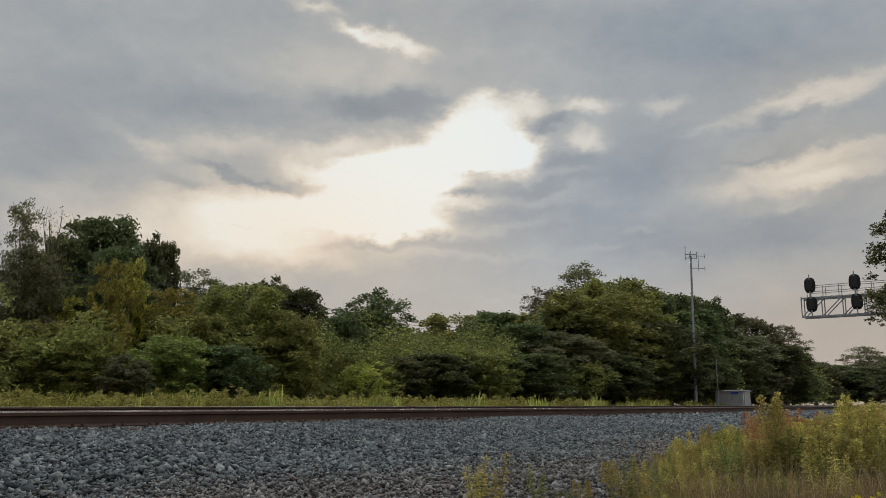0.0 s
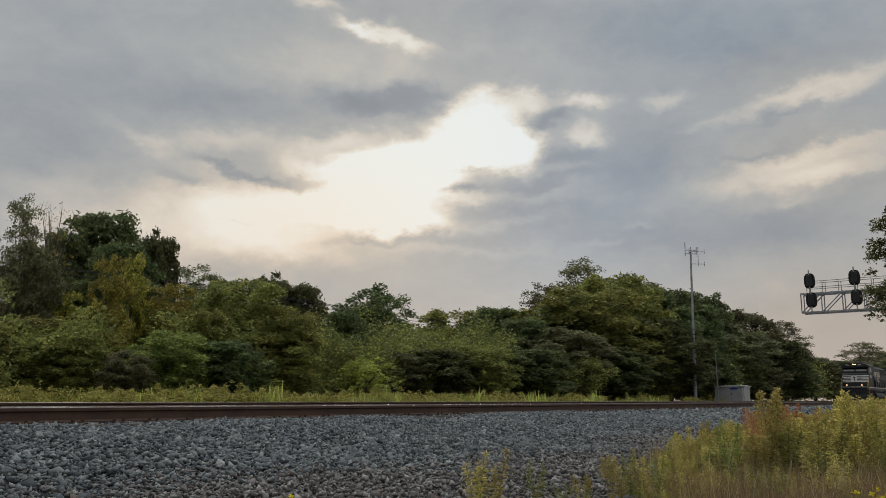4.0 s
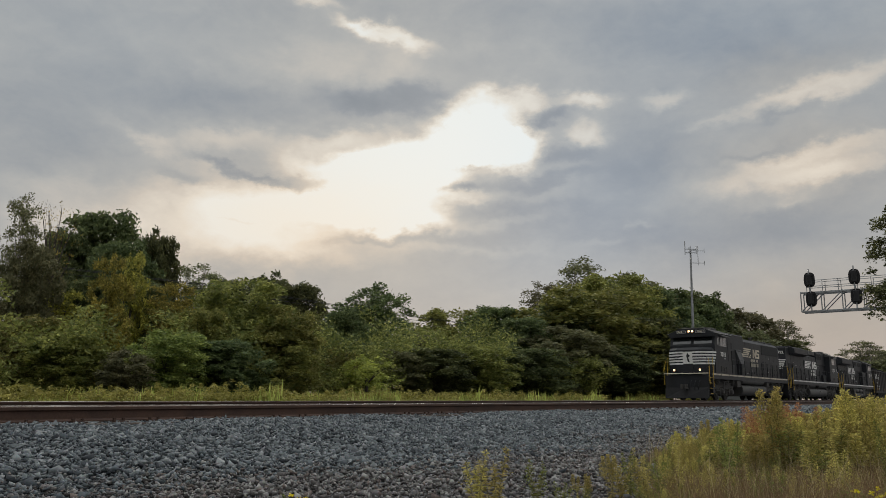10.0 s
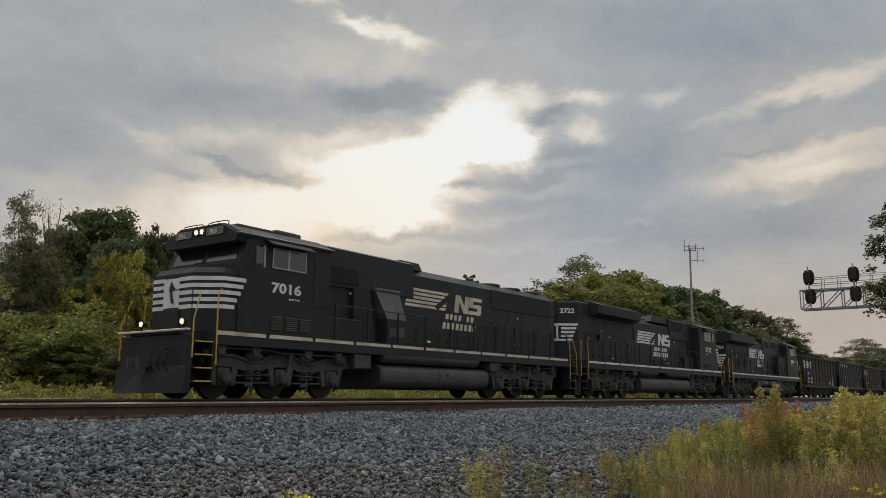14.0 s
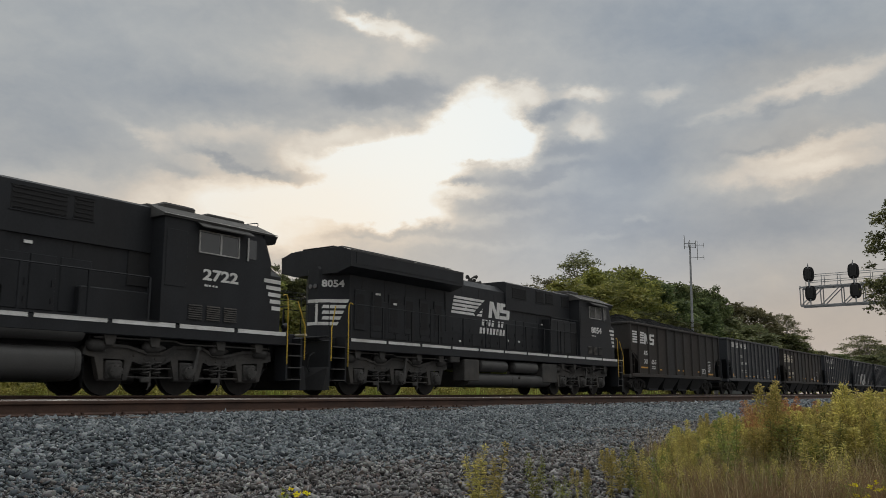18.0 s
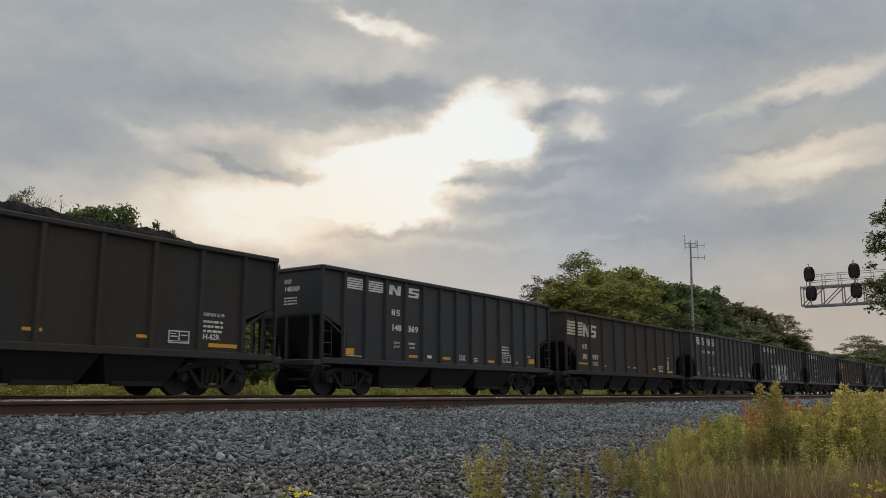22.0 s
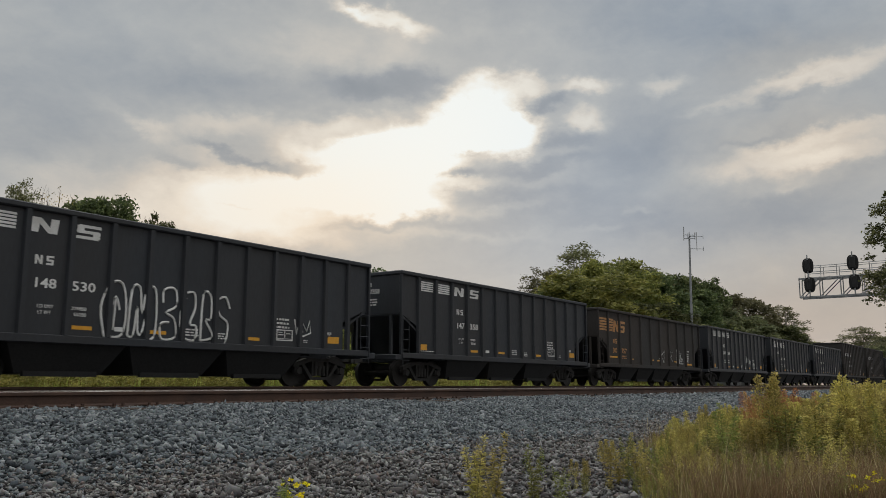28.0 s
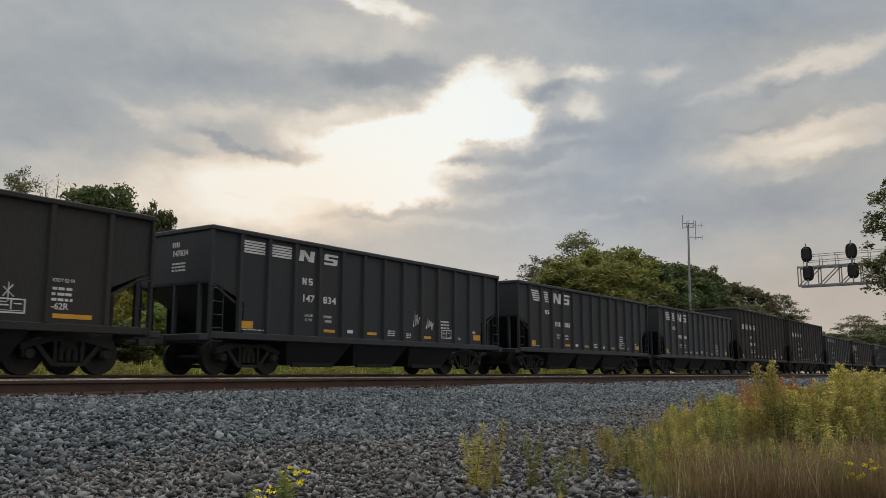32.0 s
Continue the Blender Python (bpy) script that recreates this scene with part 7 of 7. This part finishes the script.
    part("roof_conditioner", Shape().box(X(3.5), X(4.5), -0.75, 0.55, 4.70, 4.88, 0.04).box(X(3.6), X(4.4), -0.6, 0.4, 4.88, 4.92, 0.01), M_UNDER, lo, "rusty roof air-conditioner box")
    part("roof_hatch", Shape().box(X(1.9), X(3.2), -0.85, 0.85, 4.70, 4.80, 0.03), M_UNDER, lo)
    # lights and number boards on the cab front
    lamp = M_HEADLIGHT if cfg["lit"] else M_GLASS
    hb = part("headlight_housing", Shape().box(X(1.27), X(1.40), -0.26, 0.26, 4.42, 4.64, 0.03), body, lo)
    for y in (-0.12, 0.12):
        part("headlight", Shape().lathe(X(1.265), y, 4.53, [(0, 0.066), (-0.012 * d, 0.058), (-0.02 * d, 0.03)], 16, "x"), lamp, hb, "lit headlight" if cfg["lit"] else "unlit headlight")
    for y in (-0.66, 0.66):
        nb = part("number_board", Shape().box(X(1.28), X(1.36), y - 0.34, y + 0.34, 4.40, 4.60, 0.02), M_GRILLE, lo)
        part("number_board_glass", Shape().box(X(1.273), X(1.28), y - 0.31, y + 0.31, 4.42, 4.58), M_GLASS, nb, "dark number board")
        if cfg["lit"]:
            part("number_figures", font_mesh(number, 0.11, M_CREAM, 0.006), M_CREAM, nb, "pale number on the board", pose(X(1.270), y + 0.23, 4.445, 0, 0, -90))
            rim = Shape().box(X(1.262), X(1.275), y - 0.33, y + 0.33, 4.405, 4.42).box(X(1.262), X(1.275), y - 0.33, y + 0.33, 4.58, 4.595)
            part("board_rim", rim.box(X(1.262), X(1.275), y - 0.33, y - 0.315, 4.42, 4.58).box(X(1.262), X(1.275), y + 0.315, y + 0.33, 4.42, 4.58), M_FRAME, nb)
    for y in (-0.85, 0.85):
        dl = part("ditch_light", Shape().lathe(X(0.22), y, 1.95, [(0.10 * d, 0.06), (0.0, 0.12), (-0.02 * d, 0.12)], 14, "x"), body, lo)
        part("ditch_lens", Shape().lathe(X(0.20), y, 1.95, [(0, 0.075), (-0.012 * d, 0.065), (-0.016 * d, 0.03)], 14, "x"), M_DITCH if cfg["lit"] else M_GLASS, dl)
        part("ditch_light_post", Shape().box(X(0.20), X(0.26), y - 0.03, y + 0.03, WALK_Z, 1.86), body, dl)
    # both ends: platform, pilot, plough, steps, coupler, rails
    for end in (0, 1):
        c0 = 0.0 if not end else rear
        e = 1 if not end else -1
        Q = lambda c: X(c0 + e * c)
        part("end_platform", Shape().box(Q(0.0), Q(0.78), -1.05, 1.05, WALK_Z - 0.12, WALK_Z, 0.015), body, lo)
        part("anticlimber", Shape().box(Q(-0.10), Q(0.02), -1.45, 1.45, WALK_Z - 0.06, WALK_Z + 0.0, 0.015), M_CREAM if not end else body, lo, "white-edged anticlimber")
        part("pilot_plate", Shape().box(Q(0.05), Q(0.14), -1.42, 1.42, 0.55, WALK_Z - 0.12, 0.02), body, lo)
        part("plough", Shape().loft([[(Q(-0.15), -1.40, 0.14), (Q(0.12), -1.40, 0.14), (Q(0.12), 1.40, 0.14), (Q(-0.15), 1.40, 0.14), (Q(-0.42), 0, 0.14)],
                                     [(Q(-0.02), -1.42, 0.82), (Q(0.12), -1.42, 0.82), (Q(0.12), 1.42, 0.82), (Q(-0.02), 1.42, 0.82), (Q(-0.12), 0, 0.82)]]), M_GRILLE, lo, "grimy black steel plough")
        part("coupler", coupler_mesh(), M_UNDER, lo, at=pose(Q(-0.30), 0, 0.0, 0, 0, 180 if (d * e) > 0 else 0))
        for i in range(3):
            y = -0.9 + 0.28 * i
            part("air_hose", Shape().tube(smooth_line([Vector((Q(-0.02), y, 1.25)), Vector((Q(-0.22), y, 1.15)), Vector((Q(-0.26), y + 0.06, 0.85)), Vector((Q(-0.12), y + 0.1, 0.7))]), 0.022, 6), M_GRILLE, lo)
        for side in (-1, 1):
            st = part("step_well", Shape().box(Q(0.70), Q(0.76), side * 1.05, side * 1.48, 0.40, WALK_Z - 0.02).box(Q(0.12), Q(0.76), side * 1.02, side * 1.06, 0.40, WALK_Z - 0.02), body, lo)
            for i in range(4):
                z = 0.42 + i * 0.33
                part("step_tread", Shape().box(Q(0.14), Q(0.72), side * 1.06, side * 1.48, z, z + 0.025), M_UNDER, st)
                part("step_edge", Shape().box(Q(0.16), Q(0.70), side * 1.48, side * 1.492, z, z + 0.03), M_SAFETY if (cfg.get("cream") and not end) else M_TANK, st, "painted step edge")
            part("grab_rail", Shape().tube(smooth_line([Vector((Q(0.78), side * 1.53, 0.85)), Vector((Q(0.78), side * 1.53, 1.7)), Vector((Q(0.80), side * 1.52, 2.70)), Vector((Q(0.98), side * 1.52, 2.76))]), 0.016, 6), M_SAFETY, lo, "yellow grab rail")
            part("grab_rail", Shape().tube([(Q(0.06), side * 1.50, 1.00), (Q(0.06), side * 1.50, 1.95), (Q(0.30), side * 1.42, 2.66)], 0.016, 6), M_SAFETY, lo, "yellow grab rail")
        for side in (-1, 1):
            part("end_rail", Shape().tube([(Q(0.10), side * 1.35, WALK_Z), (Q(0.10), side * 1.35, 2.75), (Q(0.10), side * 0.4, 2.75)], 0.018, 6), body, lo)
    # side handrails with stanchions
    for side in (-1, 1):
        part("handrail", Shape().tube([(X(5.3), side * 1.46, 2.78), (X(rear - 0.95), side * 1.46, 2.78)], 0.018, 6), body, lo)
        for i in range(11):
            c = 5.3 + (rear - 0.95 - 5.3) * i / 10
            part("stanchion", Shape().box(X(c) - 0.025, X(c) + 0.025, side * 1.44, side * 1.49, WALK_Z - 0.10, 2.78), body, lo)
    # fuel tank, air reservoirs, boxes
    t0, t1 = cfg["tank"]
    tt = cfg["tank_top"]
    zc, hz = (tt + 0.30) / 2, (tt - 0.30) / 2
    tk = []
    for i in range(20):
        a = 2 * math.pi * (i + 0.5) / 20
        c, q = math.cos(a), math.sin(a)
        tk.append((1.44 * abs(c) ** 0.35 * (1 if c > 0 else -1), zc + hz * abs(q) ** 0.6 * (1 if q > 0 else -1)))
    tank = part("fuel_tank", Shape().loft([[(t0, y, z) for y, z in tk], [(t1, y, z) for y, z in tk]], True, True), M_TANK, lo, "grimy grey fuel tank")
    for u in (t0 + 0.08, (t0 + t1) / 2, t1 - 0.14):
        part("tank_strap", Shape().loft([[(u, y * 1.006, zc + (z - zc) * 1.02) for y, z in tk], [(u + 0.06, y * 1.006, zc + (z - zc) * 1.02) for y, z in tk]], True, True), M_UNDER, tank)
    part("filler_cap", Shape().lathe((t0 + t1) / 2 + 0.5, -1.50, zc + 0.1, [(0, 0.05), (0.06, 0.06)], 10), M_UNDER, tank)
    for a, b in cfg["reservoirs"]:
        part("air_reservoir", Shape().lathe(a, -1.24, cfg["res_z"], [(0, 0.08), (0.05, 0.20), (0.12, 0.235), (b - a - 0.12, 0.235), (b - a - 0.05, 0.20), (b - a, 0.08)], 20, "x"), M_TANK, lo, "grey air reservoir")
    for a, b, z0, z1 in cfg["boxes"]:
        part("equipment_box", Shape().box(a, b, -1.46, -0.9, z0, z1, 0.03), M_UNDER, lo)
    for a in cfg["trucks"]:
        loco_truck(lo, a, 0)
        for q in (-2.3, -1.1, 0.9, 2.2):
            part("frame_bracket", Shape().prism([(a + q - 0.16, 1.36), (a + q + 0.16, 1.36), (a + q + 0.10, 1.14), (a + q - 0.10, 1.14)], -1.40, -1.22), M_UNDER, lo)
        part("air_pipe", Shape().tube([(a - 2.7, -1.36, 1.30), (a - 0.5, -1.36, 1.30), (a - 0.3, -1.36, 1.24), (a + 2.6, -1.36, 1.24)], 0.022, 6), M_UNDER, lo)
        part("sand_hose", Shape().tube(smooth_line([Vector((a + 2.7, -1.22, 1.34)), Vector((a + 2.78, -1.12, 0.95)), Vector((a + 2.66, -0.95, 0.5)), Vector((a + 2.6, -0.8, 0.2))]), 0.026, 6), M_GRILLE, lo)
        part("sand_hose", Shape().tube(smooth_line([Vector((a - 2.7, -1.22, 1.34)), Vector((a - 2.78, -1.12, 0.95)), Vector((a - 2.66, -0.95, 0.5)), Vector((a - 2.6, -0.8, 0.2))]), 0.026, 6), M_GRILLE, lo)
    # emblem on the hood
    y = -HOOD_Y - 0.036
    ex, ez = cfg["emblem"]
    w = cfg["emblem_w"]
    em = M_CREAM if cfg.get("cream") else M_STRIPE
    part("emblem_panel", Shape().box(ex - 0.35, ex + w + 0.25, -HOOD_Y - 0.034, -HOOD_Y, 2.30, ez + 0.72 if ez + 0.72 < top - 0.3 else top - 0.3), body, lo)
    emblem_bars(ex, ex + w * 0.50, ez, ez + 0.66, y, 0.22, 5, em, lo)
    emblem_blocks(ex + w * 0.62, ex + w, ez, ez + 0.66, y, em, lo)
    part("emblem_dark", Shape().prism([(ex + w * 0.40, ez - 0.02), (ex + w * 0.60, ez + 0.55), (ex + w * 0.56, ez + 0.68), (ex + w * 0.50, ez + 0.50), (ex + w * 0.36, ez + 0.1)], y - 0.008, y - 0.004), body, lo)
    word_bars(ex + w * 0.50, ex + w * 0.90, ez - 0.34, ez - 0.10, 7, y, em, lo, skip=(4,) if number != "2722" else ())
    word_bars(ex + w * 0.46, ex + w * 0.93, ez - 0.66, ez - 0.42, 8, y, em, lo)
    # small white notices along the hood
    rng = random.Random(len(number) + int(number))
    for i in range(9):
        u = min(X(5.5), X(rear - 2)) + rng.random() * (rear - 8)
        z = rng.choice((1.95, 2.15, 3.0, 3.25))
        part("notice", Shape().box(u, u + rng.uniform(0.08, 0.20), -HOOD_Y - 0.046, -HOOD_Y - 0.040, z, z + 0.07), M_STRIPE, lo, "small white notice")
    # tapered end of the hood: number, stripes, twin lights and an end panel
    if cfg.get("prow"):
        ex, ez, wid = X(h1 + 0.66), cfg["end_marks"], math.hypot(0.66, HOOD_Y - 0.22)
        skew = math.degrees(math.atan2(HOOD_Y - 0.22, 0.66))
        on_taper = lambda u, z: pose(ex + u * 0.66 / wid - 0.006, -0.22 - u * (HOOD_Y - 0.22) / wid - 0.006, z, 0, 0, -skew)
        me = font_mesh(number, 0.215, M_STRIPE, 0.010)
        ob = part("number", me, M_STRIPE, lo, "white number on the hood end", on_taper(0.10, ez + cfg["end_number"]))
        ob.scale = (0.72 / max(v.co.x for v in me.vertices), 1, 1)
        for r in range(5):
            z = ez - 0.18 * r
            e = wid - 0.08 * r
            part("hood_stripe", Shape().prism([(0.0 if r in (0, 4) else 0.12, -0.105), (e - 0.05, -0.105), (e, 0.0), (0.0 if r in (0, 4) else 0.16, 0.0)], -0.004, 0.0), M_STRIPE, lo, "white stripe round the hood end", on_taper(0, z))
        part("hood_stripe", Shape().box(ex - 0.010, ex - 0.003, -0.22, 0.22, ez - 0.105, ez).box(ex - 0.010, ex - 0.003, -0.22, 0.22, ez - 0.82, ez - 0.72).box(ex - 0.010, ex - 0.003, -0.22, -0.12, ez - 0.72, ez - 0.105), M_STRIPE, lo, "white stripe round the hood end")
        for y in (-0.10, 0.10):
            part("tail_light", Shape().lathe(ex, y, ez + 0.42, [(0, 0.085), (-0.03, 0.08), (-0.035, 0.02)], 12, "x"), M_GLASS, lo)
    return lo


locomotive(-26.8, 0.37, 1, 22.3, "7016", "leading black diesel locomotive with lit headlights and white stripes",
           {"rear": 21.6, "hood_gap": 1.15, "hood_top": 4.56, "humps": [(9.3, 10.95, 4.76, 0.8)], "casings": [(5.42, 10.15, 4.68, 1.02)], "intakes": [(5.5, 7.23, 3.57, 4.04)], "dark_panels": [(15.3, 15.6, 2.0, 3.0)], "fans": (16.5, 18.2, 19.9), "radiator": None, "rad_flat": (15.4, 20.5),
            "horn": (14.75, 4.58), "lit": True, "cream": True, "tank": (7.9, 14.4), "reservoirs": [(8.0, 13.8)], "boxes": [(14.5, 15.1, 1.0, 1.35), (6.6, 7.4, 0.9, 1.35)],
            "tank_top": 1.12, "res_z": 1.36, "trucks": (3.75, 17.55), "emblem": (9.7, 3.17), "emblem_w": 4.9})
locomotive(-4.5, 22.0, -1, 22.4, "2722", "black diesel locomotive running backwards with a flared radiator",
           {"rear": 22.0, "hood_gap": 1.0, "prow": 4.62, "end_marks": 3.50, "end_number": 0.50, "hood_top": 4.36, "humps": [(10.4, 13.1, 4.66, 0.9)], "casings": [(13.15, 17.1, 4.64, 1.02), (0.995, 2.32, 4.60, 0.955)], "intakes": [(13.45, 14.75, 3.95, 4.48), (14.9, 15.4, 3.98, 4.48)], "dark_panels": [(1.7, 2.75, 2.1, 3.2), (16.4, 17.0, 2.6, 4.2)], "seal": (3.15, 2.94), "fans": (2.6, 4.2, 5.8), "radiator": (2.3, 7.7, 4.08, 4.50, 4.66, 1.44),
            "horn": (10.0, 4.40), "lit": False, "tank": (7.4, 15.1), "reservoirs": [(7.5, 10.0), (11.4, 15.2)], "boxes": [(6.3, 6.9, 1.15, 1.5)],
            "tank_top": 1.10, "res_z": 1.40, "trucks": (4.3, 18.1), "emblem": (8.1, 2.98), "emblem_w": 5.1})
locomotive(17.9, 22.5, -1, 22.7, "8054", "black diesel locomotive with a wide overhanging radiator roof",
           {"rear": 21.9, "hood_gap": 1.45, "prow": 4.10, "end_marks": 2.99, "end_number": 0.40, "hood_top": 4.42, "humps": [], "casings": [(11.65, 17.45, 4.62, 1.02)], "intakes": [(12.15, 13.35, 3.97, 4.42), (14.2, 14.9, 3.97, 4.46), (15.1, 15.78, 4.0, 4.46), (16.6, 17.3, 3.97, 4.44)], "dark_panels": [], "cabinet": (14.85, 17.45, 3.30), "fans": (), "radiator": (1.45, 7.75, 3.95, 4.45, 4.60, 1.52),
            "horn": (10.1, 4.44), "lit": False, "tank": (8.2, 14.6), "reservoirs": [(9.1, 11.1), (11.6, 13.6)], "boxes": [(7.9, 8.9, 0.5, 1.3), (13.9, 15.2, 0.5, 1.3), (7.0, 7.6, 1.15, 1.55)],
            "tank_top": 0.84, "res_z": 1.10, "trucks": (4.3, 18.2), "emblem": (7.7, 3.02), "emblem_w": 4.25, "tall_doors": (2.55, 6.9, 6)})



def motions():
    times = [2.0 * i for i in range(17)]
    for ob, origin in TRAIN:
        walk(ob, [(t, pose(origin - travelled(t), FAR_Y, FAR_RAIL_Z)) for t in times])
    start = travelled(0.0)
    for w, at, r in ROLLING:
        rows = []
        n = int(32.0 * 10.7 / (r * radians(86))) + 1
        for i in range(n + 1):
            t = 32.0 * i / n
            turn = math.degrees((travelled(t) - start) / r)
            rows.append((t, pose(*at, 0, -turn, 0)))
        walk(w, rows)


motions()
